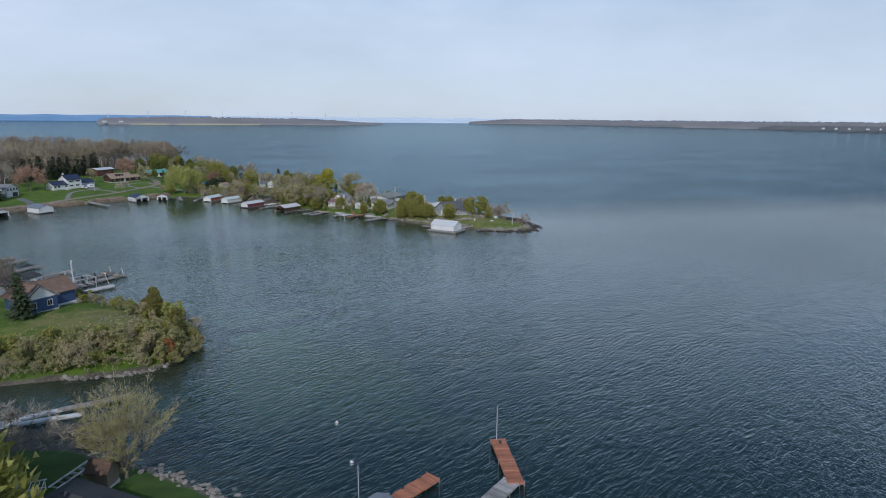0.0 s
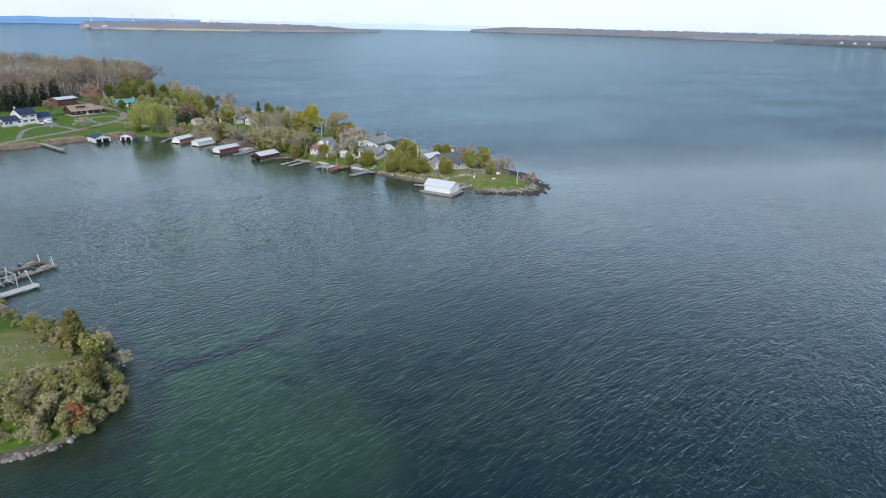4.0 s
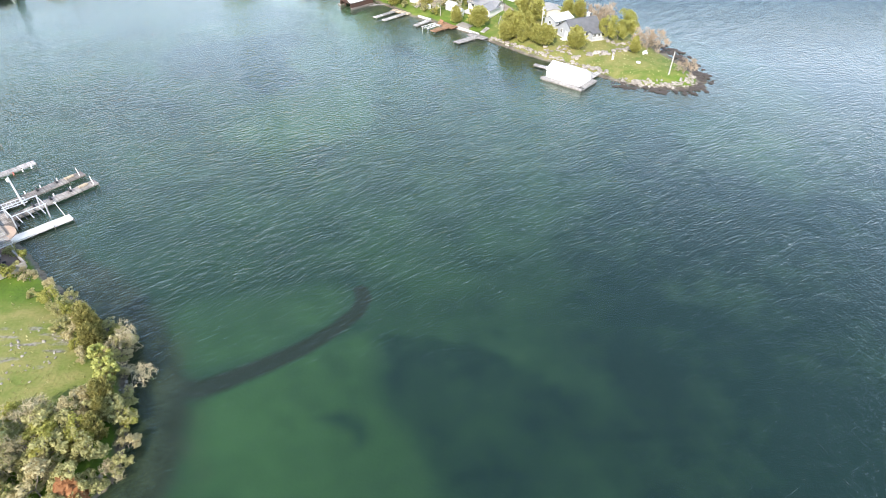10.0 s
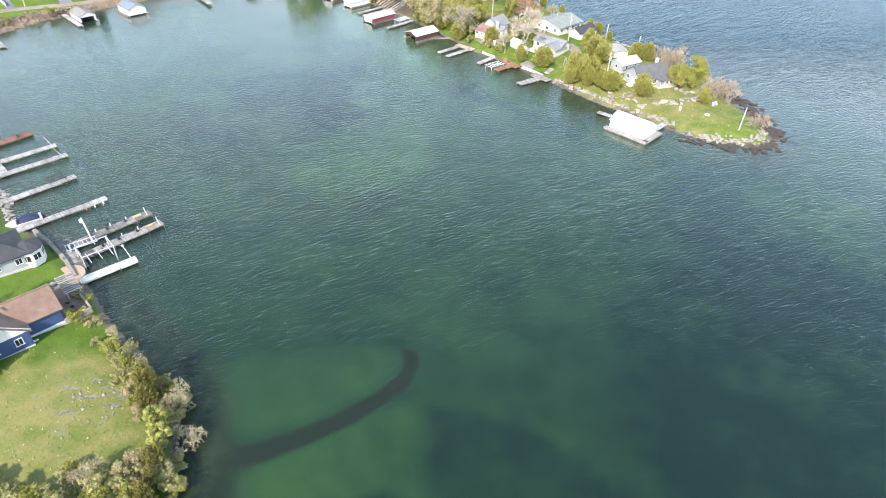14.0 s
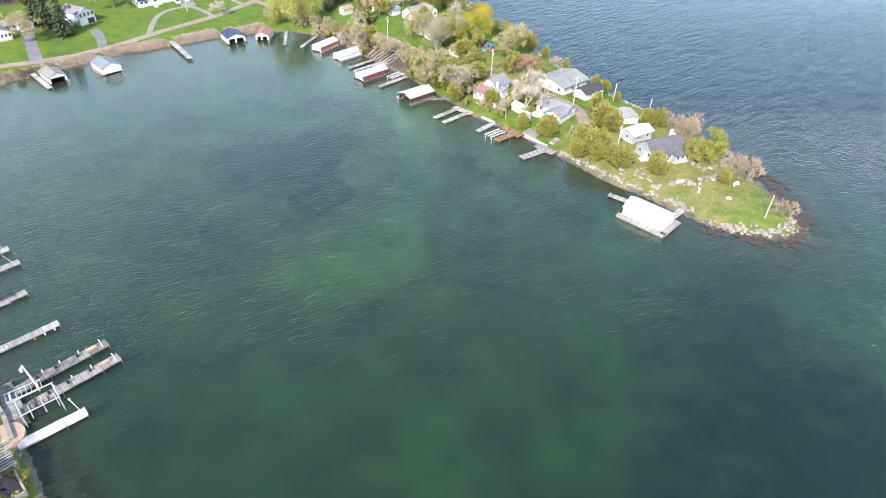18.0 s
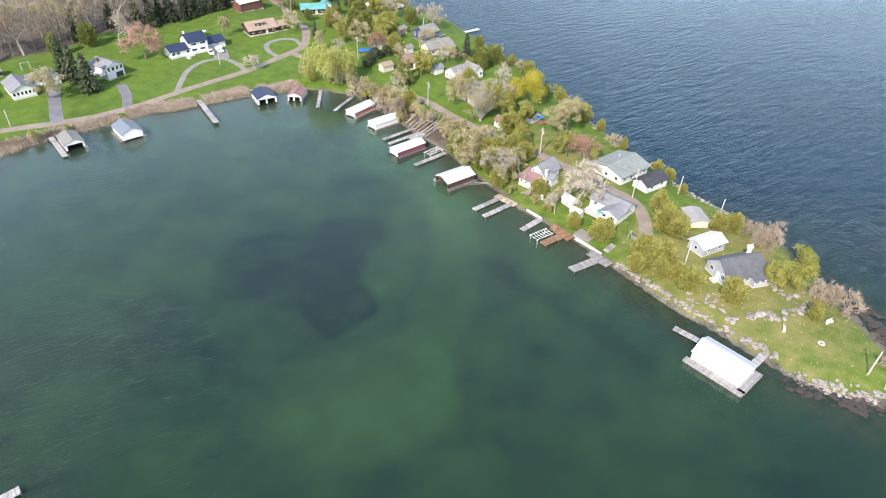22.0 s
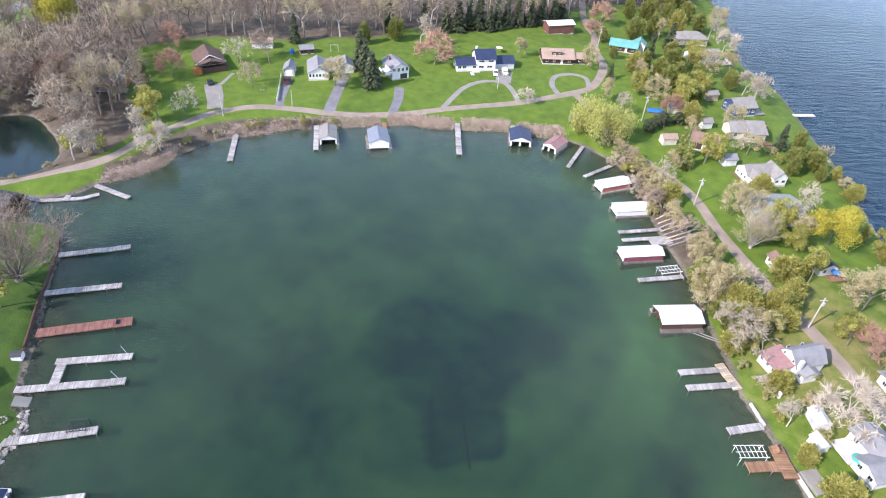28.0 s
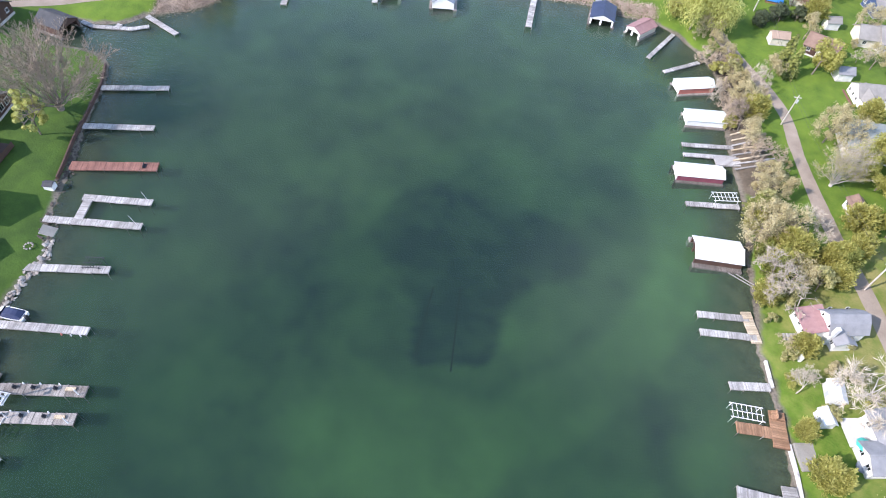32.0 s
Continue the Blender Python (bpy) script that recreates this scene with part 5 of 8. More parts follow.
h = thing("garage", "white garage with a charcoal roof", "garage", 40.0, 160.6, turn=41, size=(0.9, 0.95, 0.85))
block(h, 0, 0, 8.6, 4.6, 2.5, 1.3, WHITE, SHINGLE_DARK, front=2, right=1)
part("porch_post", Shape().box(4.9, -1.9, 0, 0.14, 0.14, 2.4), WHITE, h)
h = thing("garage", "low garage with a flat pale roof beside cedars", "garage", 47.5, 145.2, turn=-80, size=(0.68, 0.86, 0.8))
block(h, 0, 0, 8.4, 4.6, 2.2, 0.5, CREAM, FLAT_ROOF, front=1)
h = thing("shed", "grey-blue shed with a white metal roof", "shed", 47.4, 134.2, turn=33, size=(0.88, 0.9, 0.78))
block(h, 0, 0, 7.4, 4.6, 2.6, 1.2, GREY_SIDING, WHITE_METAL, front=2, left=1, wide=0.9)
h = thing("house", "grey cottage with a steep grey roof near the tip", "house", 51.6, 125.2, turn=22, size=(1, 1, 0.86))
block(h, -0.3, 0.6, 9.0, 6.8, 2.7, 2.7, GREY_SIDING, SHINGLE_SLATE, left=2, front=3, sill=1.1, tall=1.3)
block(h, 3.2, -2.6, 5.4, 3.0, 2.4, 1.2, GREY_SIDING, SHINGLE_SLATE, style="shed", front=4, wide=1.1)
part("door", Shape().box(-4.85, 0.2, 0.1, 0.1, 0.95, 2.1), WHITE, h)
part("porch", Shape().box(-5.4, 0.2, -0.5, 1.3, 1.6, 0.6), CONCRETE, h)
chimney(h, 3.2, 2.2, 3, 6.2, WHITE)
for x, y, turn, l, d, label in ((19.4, 149.6, -52, 4.6, 3.2, "white garden shed under bare trees"), (20.6, 144.6, -40, 3.4, 2.6, "small white shed with an open gable")):
    h = thing("shed", label, "shed", x, y, turn=turn, size=(0.74, 0.74, 0.8))
    block(h, 0, 0, l, d, 1.9, 0.9, WHITE, WHITE_METAL, over=0.25)
    part("shed_door", Shape().box(0.4, -d / 2 - 0.04, 0, 1.1, 0.1, 1.7), GREY_SIDING, h)
# the west shore and the near point
h = thing("house", "deep blue cottage with brown crossing gables on the point", "house", -58.2, 29.4, turn=46)
block(h, -2.0, -0.2, 7.0, 5.8, 2.9, 2.2, DEEP_BLUE, SHINGLE_BROWN, turn=90, left=2, sill=1.0, tall=1.2)
block(h, 1.4, 1.2, 8.0, 6.0, 2.8, 2.0, DEEP_BLUE, SHINGLE_BROWN, front=0, right=2)
part("gable_board", Shape().bar((-5.2, -3.75, 2.75), (-2.0, -3.75, 5.15), 0.12, 0.3).bar((1.2, -3.75, 2.75), (-2.0, -3.75, 5.15), 0.12, 0.3), WHITE, h)
part("terrace", Shape().box(6.9, 2.2, -0.3, 4.2, 8.0, 0.5), SHINGLE_BROWN, h, "grey-brown paved terrace")
part("pediment", Shape().add([(-4.7, -3.74, 2.75), (0.7, -3.74, 2.75), (-2.0, -3.74, 4.95), (-4.7, -3.54, 2.75), (0.7, -3.54, 2.75), (-2.0, -3.54, 4.95)], [(0, 1, 2), (5, 4, 3), (1, 0, 3, 4), (2, 1, 4, 5), (0, 2, 5, 3)]), WHITE, h, "white-boarded gable")
part("skirting", Shape().box(-2.0, -3.0, 0.0, 7.1, 0.12, 0.28).box(1.6, -1.84, 0.0, 7.6, 0.12, 0.28), WHITE, h)
part("terrace_wall", Shape().box(9.0, 2.2, -0.4, 0.25, 8.2, 1.0).box(7.2, -1.9, -0.4, 3.6, 0.25, 1.0), ROCK, h)
for x, y, a in ((-53.4, 34.6, 20), (-52.6, 33.4, 80), (-54.6, 35.8, 200)):
    c = thing("garden_chair", "dark garden chair on the paved terrace", "chair", x, y, height(x, y) + 0.2, a, "terrace chairs")
    part("seat", Shape().box(0, 0, 0.38, 0.55, 0.55, 0.07, 0, 0.02), DARK_METAL, c)
    part("backrest", Shape().bar((-0.25, 0.27, 0.7), (0.25, 0.27, 0.7), 0.06, 0.55), DARK_METAL, c)
    for u in (-0.22, 0.22):
        for v in (-0.22, 0.22):
            part("leg", Shape().box(u, v, 0, 0.05, 0.05, 0.38), DARK_METAL, c)
h = thing("house", "grey-roofed house with a white octagonal sun porch", "house", -70.3, 43.8, turn=44)
block(h, 0, 0, 9.0, 7.5, 2.7, 1.9, GREY_SIDING, SHINGLE_DARK, style="hip", front=3, right=2)
p = part("sun_porch", Shape().tube((4.8, -2.0, -0.3), (4.8, -2.0, 2.5), 2.1, 2.1, 8), WHITE, h)
part("roof", Shape().tube((4.8, -2.0, 2.5), (4.8, -2.0, 3.6), 2.4, 0.2, 8), SHINGLE_DARK, h)
for i in range(8):
    a = math.radians(22.5 + 45 * i)
    window(h, 4.8 + 1.96 * math.cos(a), -2.0 + 1.96 * math.sin(a), 1.4, math.degrees(a) + 90, 1.3, 1.2)
h = thing("house", "dark brown house with a black metal roof behind a lawn", "house", -122.6, 68.4, turn=46)
block(h, 0, 0, 8.5, 8.5, 2.8, 2.0, DARK_BROWN, SHINGLE_DARK, right=4, front=3, sill=0.9, tall=1.4, wide=1.4)
h = thing("house", "white cottage with a charcoal roof and a dark deck", "house", -113.0, 62.5, turn=42)
block(h, 0, 0, 9.0, 7.0, 2.7, 2.1, PALE_BLUE, SHINGLE_DARK, right=3, front=4, sill=0.9, tall=1.4, wide=1.3)
part("deck", Shape().box(6.0, -0.6, 0.0, 3.4, 9.0, 0.35).box(7.6, -0.6, 0.35, 0.08, 9.0, 0.8), DARK_BROWN, h)
h = thing("house", "olive two-storey house with a grey roof above the lawn", "house", -99.2, 57.0, turn=44)
block(h, 0, 0, 9.0, 7.0, 4.2, 1.4, OLIVE, SHINGLE_GREY, right=3, front=4, sill=2.7, tall=1.2, wide=1.2)
for u in (-3.0, -1.0, 1.0, 3.0):
    window(h, u, -3.5, 1.2, 0, 1.0, 1.0)
part("balcony", Shape().box(5.2, 1.0, 2.3, 1.6, 4.0, 0.15).box(5.95, 1.0, 2.45, 0.06, 4.0, 0.9), GREY_DECK, h)
h = thing("house", "pale grey house close to a stone sea wall", "house", -90.4, 52.4, turn=44)
block(h, 0, 0, 7.5, 6.5, 2.8, 2.0, GREY_SIDING, SHINGLE_PALE, right=3, front=3)
h = thing("house", "dark house with a black roof beside the inlet", "house", -158.0, 79.6, turn=40)
block(h, 0, 0, 10.0, 7.0, 2.7, 2.0, DARK_BROWN, SHINGLE_DARK, front=3, right=2)
block(h, 2.4, -3.2, 5.0, 4.0, 2.7, 1.9, DARK_BROWN, SHINGLE_DARK, turn=90, left=2)
h = thing("garage", "white garage with a dark roof beyond the pond", "garage", -197.5, 91.5, turn=52)
block(h, 0, 0, 7.5, 5.5, 2.4, 1.5, WHITE, SHINGLE_DARK, front=1)
part("garage_door", Shape().box(1.6, -2.8, 0, 2.6, 0.1, 2.0), WHITE, h)
h = thing("house", "house with a rusty red roof beyond the pond", "house", -214, 94.5, turn=35)
block(h, 0, 0, 10.0, 7.0, 2.6, 2.0, CREAM, CORAL, front=3)
h = thing("house", "house with a charcoal hip roof on the near shore", "house", -31.3, -47.9, turn=-38, size=(0.95, 0.95, 0.9))
block(h, 0, 0, 11.0, 8.0, 2.8, 2.2, CREAM, SHINGLE_DARK, style="hip", front=2, back=3)
h = thing("shed", "weathered board shed with a brown roof under a budding tree", "shed", -31.9, -38.0, turn=-20, size=(0.66, 0.66, 0.9))
block(h, 0, 0, 3.4, 2.8, 2.0, 1.0, SHED_BOARDS, SHINGLE_UMBER, over=0.25)
part("shed_door", Shape().box(0, 1.42, 0, 1.1, 0.1, 1.7), SHED_BOARDS, h)


# ---- docks and boathouses ----
def dock(a, b, width, material, label, z=0.55, section=2.6, posts=True, name="dock", group="docks of the bay", sag=0.03):
    """A dock from shore to end: deck sections on bearers and round posts."""
    a, b = Vector((*a, 0)), Vector((*b, 0))
    d = b - a
    d_len = d.length
    ob = thing(name, label, "dock", a.x, a.y, 0, math.degrees(math.atan2(d.y, d.x)), group)
    n = max(1, round(d_len / section))
    step = d_len / n
    rng = random.Random(int(d_len * 100))
    me = Shape().box(0, 0, -0.2, step - 0.03, width, 0.27, 0, 0.03).mesh("deck_section")
    me.materials.append(material)
    for i in range(n):
        part("deck_section", me, None, ob, "", pose((i + 0.5) * step, rng.uniform(-0.02, 0.02) * width, z - 0.07 + rng.uniform(-sag, sag), rng.uniform(-0.6, 0.6), rng.uniform(-0.4, 0.4), rng.uniform(-0.7, 0.7)))
    if posts:
        post = Shape().tube((0, 0, -2.5), (0, 0, z + 0.1), 0.06, 0.06, 6).mesh("post")
        post.materials.append(DARK_DECK)
        for i in range(n + 1):
            for s in (-1, 1):
                if i % 2 == 0 or i == n:
                    part("post", post, None, ob, "", pose(min(max(i * step, 0.15), d_len - 0.1), s * (width / 2 + 0.03), 0))
    return ob


def crib(ob, x, y, sx, sy):
    part("crib", Shape().box(x, y, -2.0, sx, sy, 2.35), DARK_DECK, ob)


dock((-119.9, 90.6), (-111.3, 102.0), 1.45, GREY_DECK, "old grey plank dock sagging below a bare tree", sag=0.07)
dock((-110.3, 83.0), (-101.2, 94.0), 1.45, GREY_DECK, "uneven grey plank dock by the lawn", sag=0.06)
d = dock((-100.6, 76.8), (-90.4, 89.8), 2.25, RED_DECK, "red-brown stained plank dock", section=3.2)
part("bench", Shape().box(14.0, 0, 0.55, 0.5, 1.2, 0.12).box(13.8, 0, 0.55, 0.1, 1.2, 0.5), DARK_METAL, d)
d = dock((-90.3, 68.3), (-78.1, 81.0), 1.45, GREY_DECK, "grey plank dock with a light pole on its end", group="forked dock")
part("light_pole", Shape().tube((16.6, 0.3, 0.5), (15.6, 0.6, 2.6), 0.05, 0.04), GALVANISED, d)
d = dock((-91.2, 75.6), (-82.4, 84.9), 1.45, GREY_DECK, "grey plank dock, outer arm of a forked dock", group="forked dock")
part("light_pole", Shape().tube((12.0, 0.3, 0.5), (11.2, 0.6, 2.6), 0.05, 0.04), GALVANISED, d)
dock((-86.4, 72.8), (-90.7, 76.9), 1.6, GREY_DECK, "short cross dock joining two grey arms", group="forked dock", posts=False)
dock((-81.6, 62.0), (-72.3, 72.8), 1.45, GREY_DECK, "pale grey plank dock beside a boat lift")
d = dock((-75.1, 52.8), (-62.9, 65.5), 1.4, GREY_DECK, "long pale plank dock with a boat moored to it")
for i, m in enumerate((CORAL, WHITE, WHITE)):
    part("bumper", Shape().tube((13.6 + i * 1.5, -0.8, 0.0), (13.6 + i * 1.5, -0.8, 0.5), 0.13, 0.1, 8), m, d)
wide = [dock((-62.9, 50.2), (-53.1, 61.4), 1.75, DARK_DECK, "weathered plank dock with bollards and chairs", section=3.0, group="twin docks"),
        dock((-59.6, 47.4), (-49.9, 58.5), 1.75, DARK_DECK, "weathered plank dock beside a davit", section=3.0, group="twin docks")]
for d in wide:
    for u in (4.5, 7.2, 10.4):
        part("bollard", Shape().box(u, 0.2, 0.55, 0.35, 0.5, 0.3).box(u - 0.1, 0.2, 0.85, 0.12, 0.5, 0.35), DARK_METAL, d)
    for u in (5.5, 8.0, 10.8):
        part("mooring_post", Shape().tube((u, 0.8, 0.4), (u, 0.8, 1.05), 0.1, 0.1, 6), WHITE, d)
    part("end_post", Shape().tube((14.0, -0.6, 0.4), (13.8, -0.5, 2.2), 0.09, 0.08, 6), WHITE, d)
    part("crate", Shape().box(12.6, 0.2, 0.55, 1.5, 0.5, 0.25), FRESH_WOOD, d)
dock((-64.4, 52.2), (-57.6, 45.2), 2.2, DARK_DECK, "broad worn landing joining the twin docks", group="twin docks", posts=False, section=2.0)
d = dock((-56.4, 42.0), (-50.0, 48.1), 1.7, CONCRETE, "pale concrete dock with a light pole", section=2.9)
part("light_pole", Shape().tube((8.2, 0.5, 0.5), (7.6, 0.8, 3.2), 0.06, 0.05).box(7.6, 0.8, 3.2, 0.3, 0.3, 0.15), WHITE, d)
dock((-139.8, 110.0), (-129.0, 112.3), 1.3, GREY_DECK, "pale plank dock off a small landing")
for a, b in (((-146.8, 96.9), (-143.2, 98.2)), ((-143.4, 98.0), (-137.2, 105.0)), ((-137.4, 104.6), (-135.8, 108.6)), ((-140.6, 103.6), (-139.4, 101.8))):
    dock(a, b, 1.2, GREY_DECK, "broken grey float along the inlet's bank", section=2.2, group="floats of the inlet", z=0.35)
dock((-137.6, 150.8), (-125.7, 139.3), 1.5, GREY_DECK, "pale plank dock before a weedy bank")
dock((-98.9, 205.7), (-81.8, 183.8), 1.6, GREY_DECK, "long grey plank dock through dry reeds", z=0.95)
dock((-123.9, 169.0), (-113.4, 158.9), 1.4, GREY_DECK, "plank walk beside a boathouse", section=2.4)
dock((-117.5, 191.0), (-108.1, 181.9), 1.3, BROWN_DECK, "narrow plank bridge to a boathouse", section=2.2)
dock((-84.6, 218.0), (-75.6, 201.4), 1.5, GREY_DECK, "plank walk to the navy-roofed boathouse", section=2.4, z=1.0)
dock((-57.8, 213.0), (-55.3, 199.2), 1.1, GREY_DECK, "narrow pale dock below a willow")
dock((-46.6, 208.4), (-49.5, 198.0), 1.1, GREY_DECK, "small grey float with rails", z=0.4)
dock((-23.5, 188.2), (-31.1, 179.9), 1.1, GREY_DECK, "narrow grey dock below wooden boat slides")
dock((-21.2, 185.9), (-29.0, 177.5), 1.1, GREY_DECK, "narrow grey dock beside a maroon boathouse")
dock((-12.8, 174.0), (-20.1, 166.1), 1.2, GREY_DECK, "pale narrow dock beside a boat lift")
dock((3.0, 152.4), (-3.3, 146.1), 1.25, GREY_DECK, "pale grey dock below a white cottage")
dock((6.0, 150.2), (-0.9, 143.5), 1.25, GREY_DECK, "pale grey dock below a garden wall")
dock((1.8, 153.2), (6.6, 149.3), 1.8, FRESH_WOOD, "new timber landing joining two docks", posts=False, section=1.6)
dock((12.4, 143.8), (8.0, 138.9), 1.4, GREY_DECK, "short pale dock off a white wall")
dock((18.4, 138.6), (12.6, 133.6), 1.8, BROWN_DECK, "orange-brown timber dock on the stony shore", z=0.8, section=1.9)
d = dock((15.2, 140.6), (19.0, 136.0), 2.4, BROWN_DECK, "orange-brown timber deck with a box bench", z=0.84, section=1.5, posts=False)
part("bench", Shape().box(0.8, -0.6, 0.84, 1.4, 0.6, 0.45).box(0.8, -0.3, 1.29, 1.4, 0.1, 0.5), BROWN_DECK, d)
dock((25.2, 130.4), (18.2, 125.3), 1.9, GREY_DECK, "broad grey plank dock off the wall", section=1.4)
dock((22.6, 131.8), (26.4, 127.6), 2.2, GREY_DECK, "grey cross deck against the sea wall", posts=False, section=1.4, z=0.7)
dock((-19.6, 277.4), (-9.0, 287.4), 1.7, CONCRETE, "pale dock on the lake side", section=3.0, group="lake docks")
# the near shore's orange piers
d = dock((-1.5, -62), (0.5, -56), 2.0, GREY_DECK, "grey plank approach of the near pier", posts=False, group="near piers")
d = dock((0.5, -53.6), (9.2, -46.4), 1.9, GREY_DECK, "weathered grey leg of a crooked pier", section=2.4, group="near piers")
d = dock((9.4, -47.2), (10.6, -38.1), 1.75, ORANGE_DECK, "orange-stained outer leg of a crooked pier", section=2.3, group="near piers", z=0.6)
part("flag_pole", Shape().tube((8.9, 0.2, 0.5), (8.9, 0.2, 5.0), 0.05, 0.03), GALVANISED, d)
part("cleat", Shape().box(8.3, -0.1, 0.6, 0.5, 0.25, 0.15), DARK_METAL, d)
d = dock((-10.5, -51.8), (1.3, -43.6), 1.8, ORANGE_DECK, "orange-stained pier end with cleats", section=2.4, group="near piers", z=0.6)
for u in (8.0, 10.4, 13.0):
    part("cleat", Shape().box(u, 0.75, 0.6, 0.3, 0.12, 0.12), DARK_METAL, d)
canopy = thing("boat_canopy", "blue-grey fabric canopy over a boat lift", "canopy", -6.6, -50.3, 0, 34)
part("frame", Shape().tube((-2, -1.2, -1), (-2, -1.2, 2.3), 0.06, 0.06).tube((2, -1.2, -1), (2, -1.2, 2.3), 0.06, 0.06).tube((-2, 1.2, -1), (-2, 1.2, 2.3), 0.06, 0.06).tube((2, 1.2, -1), (2, 1.2, 2.3), 0.06, 0.06), GALVANISED, canopy)
part("cover", roof_shape(4.6, 2.8, 2.2, 0.5, 0.2, 0.06), BLUE_METAL, canopy)
pole = thing("marker_pole", "thin grey marker pole beside a pier", "pole", -7.0, -45.6, -2)
part("pole", Shape().tube((0, 0, 0), (0, 0, 6.2), 0.05, 0.03), GALVANISED, pole)
for x, y, label in ((-7.5, -28.5, "small striped mooring buoy"), (-6.8, -38.2, "small white mooring buoy")):
    buoy = thing("buoy", label, "buoy", x, y, -0.15)
    part("float", Shape().tube((0, 0, 0), (0, 0, 0.35), 0.25, 0.2, 10).tube((0, 0, 0.35), (0, 0, 0.55), 0.2, 0.06, 10), WHITE, buoy)
    part("band", Shape().tube((0, 0, 0.2), (0, 0, 0.28), 0.245, 0.235, 10), DARK_METAL, buoy)
for a, b, w, m, label in (((-50, -20.4), (-38.8, -18.6), 0.75, WHITE_METAL, "white aluminium dock in the inlet"), ((-49.6, -19.8), (-39.8, -15.9), 0.75, WHITE_METAL, "white aluminium dock beside a long wooden one"),
                          ((-48, -18.6), (-34.2, -14.2), 0.9, DARK_DECK, "long grey-brown plank dock in the inlet")):
    dock(a, b, w, m, label, group="docks of the inlet")


def boathouse(x, y, turn, length, width, h, rise, wall, roof, label, front="open", frame=None, deck=0.5):
    """A boathouse over the water: hollow, its mouth at local -x; ridge along x."""
    ob = thing("boathouse", label, "boathouse", x, y, 0, turn, "boathouses of the bay")
    t = 0.14
    hx, hy = length / 2, width / 2
    z = 0.35
    for s in (-1, 1):
        part("side_wall", Shape().box(0, s * (hy - t / 2), z, length, t, h), wall, ob)
        crib(ob, 0, s * (hy + deck / 2 - 0.05), length + 0.3, deck + 0.3)
    part("back_wall", wall_shape(t, width, h + z, rise, base=z), wall, ob, "", pose(hx - t / 2, 0, 0))
    gable = Shape()
    gable.add([(-hx, -hy, h + z), (-hx, hy, h + z), (-hx, 0, h + z + rise), (-hx + t, -hy, h + z), (-hx + t, hy, h + z), (-hx + t, 0, h + z + rise)],
              [(0, 2, 1), (3, 4, 5), (0, 1, 4, 3), (1, 2, 5, 4), (2, 0, 3, 5)])
    part("gable", gable, frame or wall, ob)
    part("roof", roof_shape(length, width, h + z, rise, 0.2, 0.1), roof, ob)
    post = 0.45
    for s in (-1, 1):
        part("front_post", Shape().box(-hx + t / 2, s * (hy - post / 2), z, t + 0.02, post, h), frame or wall, ob)
    part("lintel", Shape().box(-hx + t / 2, 0, z + h - 0.35, t + 0.02, width, 0.35), frame or wall, ob)
    if front == "half":
        part("front_post", Shape().box(-hx + t / 2, 0.2, z, t + 0.02, 0.5, h), frame or wall, ob)
    if front == "shut":
        part("boat_door", Shape().box(-hx + t / 2, 0, z, t * 0.6, width - 2 * post, h - 0.35), frame or wall, ob)
    return ob


def across(p, q, back, width):
    """Middle and heading of a boathouse from the two ends of its seen side, the way inland along p to q, and which side its body lies."""
    d = Vector((q[0] - p[0], q[1] - p[1]))
    n = Vector((-d.y, d.x)).normalized() * back
    m = (Vector(p) + Vector(q)) / 2 + n * width / 2
    return m.x, m.y, math.degrees(math.atan2(d.y, d.x)), d.length


x, y, turn, l = across((-42.2, 193.6), (-37.6, 201.0), 1, 3.8)
b = boathouse(x, y, turn, l, 3.8, 1.45, 0.75, CORAL, PALE_METAL, "faded red boathouse with a pale metal roof", "shut", WHITE)
x, y, turn, l = across((-34.4, 185.9), (-28.5, 192.2), 1, 3.9)
boathouse(x, y, turn, l, 3.8, 1.5, 0.7, WHITE, PALE_METAL, "white boathouse with a pale metal roof", "shut", WHITE)
x, y, turn, l = across((-25.4, 170.0), (-18.7, 176.8), 1, 3.8)
boathouse(x, y, turn, l, 3.7, 1.4, 0.7, MAROON, WHITE_METAL, "maroon boathouse with a white roof", "shut", WHITE)
x, y, turn, l = across((-10.4, 155.0), (-4.0, 160.7), 1, 5.2)
b = boathouse(x, y, turn, l, 5.2, 1.45, 0.9, DARK_BROWN, WHITE_METAL, "dark brown open boathouse with a broad white roof", "half", DARK_BROWN, 0.9)
part("log_boom", Shape().tube((2.0, -3.6, 0.1), (6.6, -6.4, 0.1), 0.1, 0.1).tube((3.4, -3.6, 0.1), (6.9, -6.0, 0.15), 0.1, 0.1), GREY_DECK, b)
boathouse(-116.0, 166.2, 137, 7.6, 4.8, 1.7, 1.0, GREY_SIDING, SHINGLE_PALE, "grey-shingled boathouse with a white-framed open mouth", "open", WHITE, 0.5)
boathouse(-104.0, 174.4, 137, 8.0, 5.6, 1.8, 1.2, WHITE, BLUE_METAL, "white boathouse with a blue-grey metal roof", "shut", WHITE, 0.7)
boathouse(-73.8, 203.3, 125, 7.2, 6.0, 1.8, 1.1, WHITE, SHINGLE_NAVY, "white boathouse with a navy roof and two open bays", "half", WHITE, 0.4)
boathouse(-63.8, 206.8, 88, 6.6, 4.4, 1.6, 0.9, CREAM, SHINGLE_RED, "small boathouse with a dull red roof", "half", WHITE, 0.3)
boathouse(-147.2, 91.8, 205, 7.4, 5.6, 2.0, 1.5, DARK_BROWN, SHINGLE_DARK, "dark boathouse at the head of the inlet", "open", DARK_BROWN, 0.4)
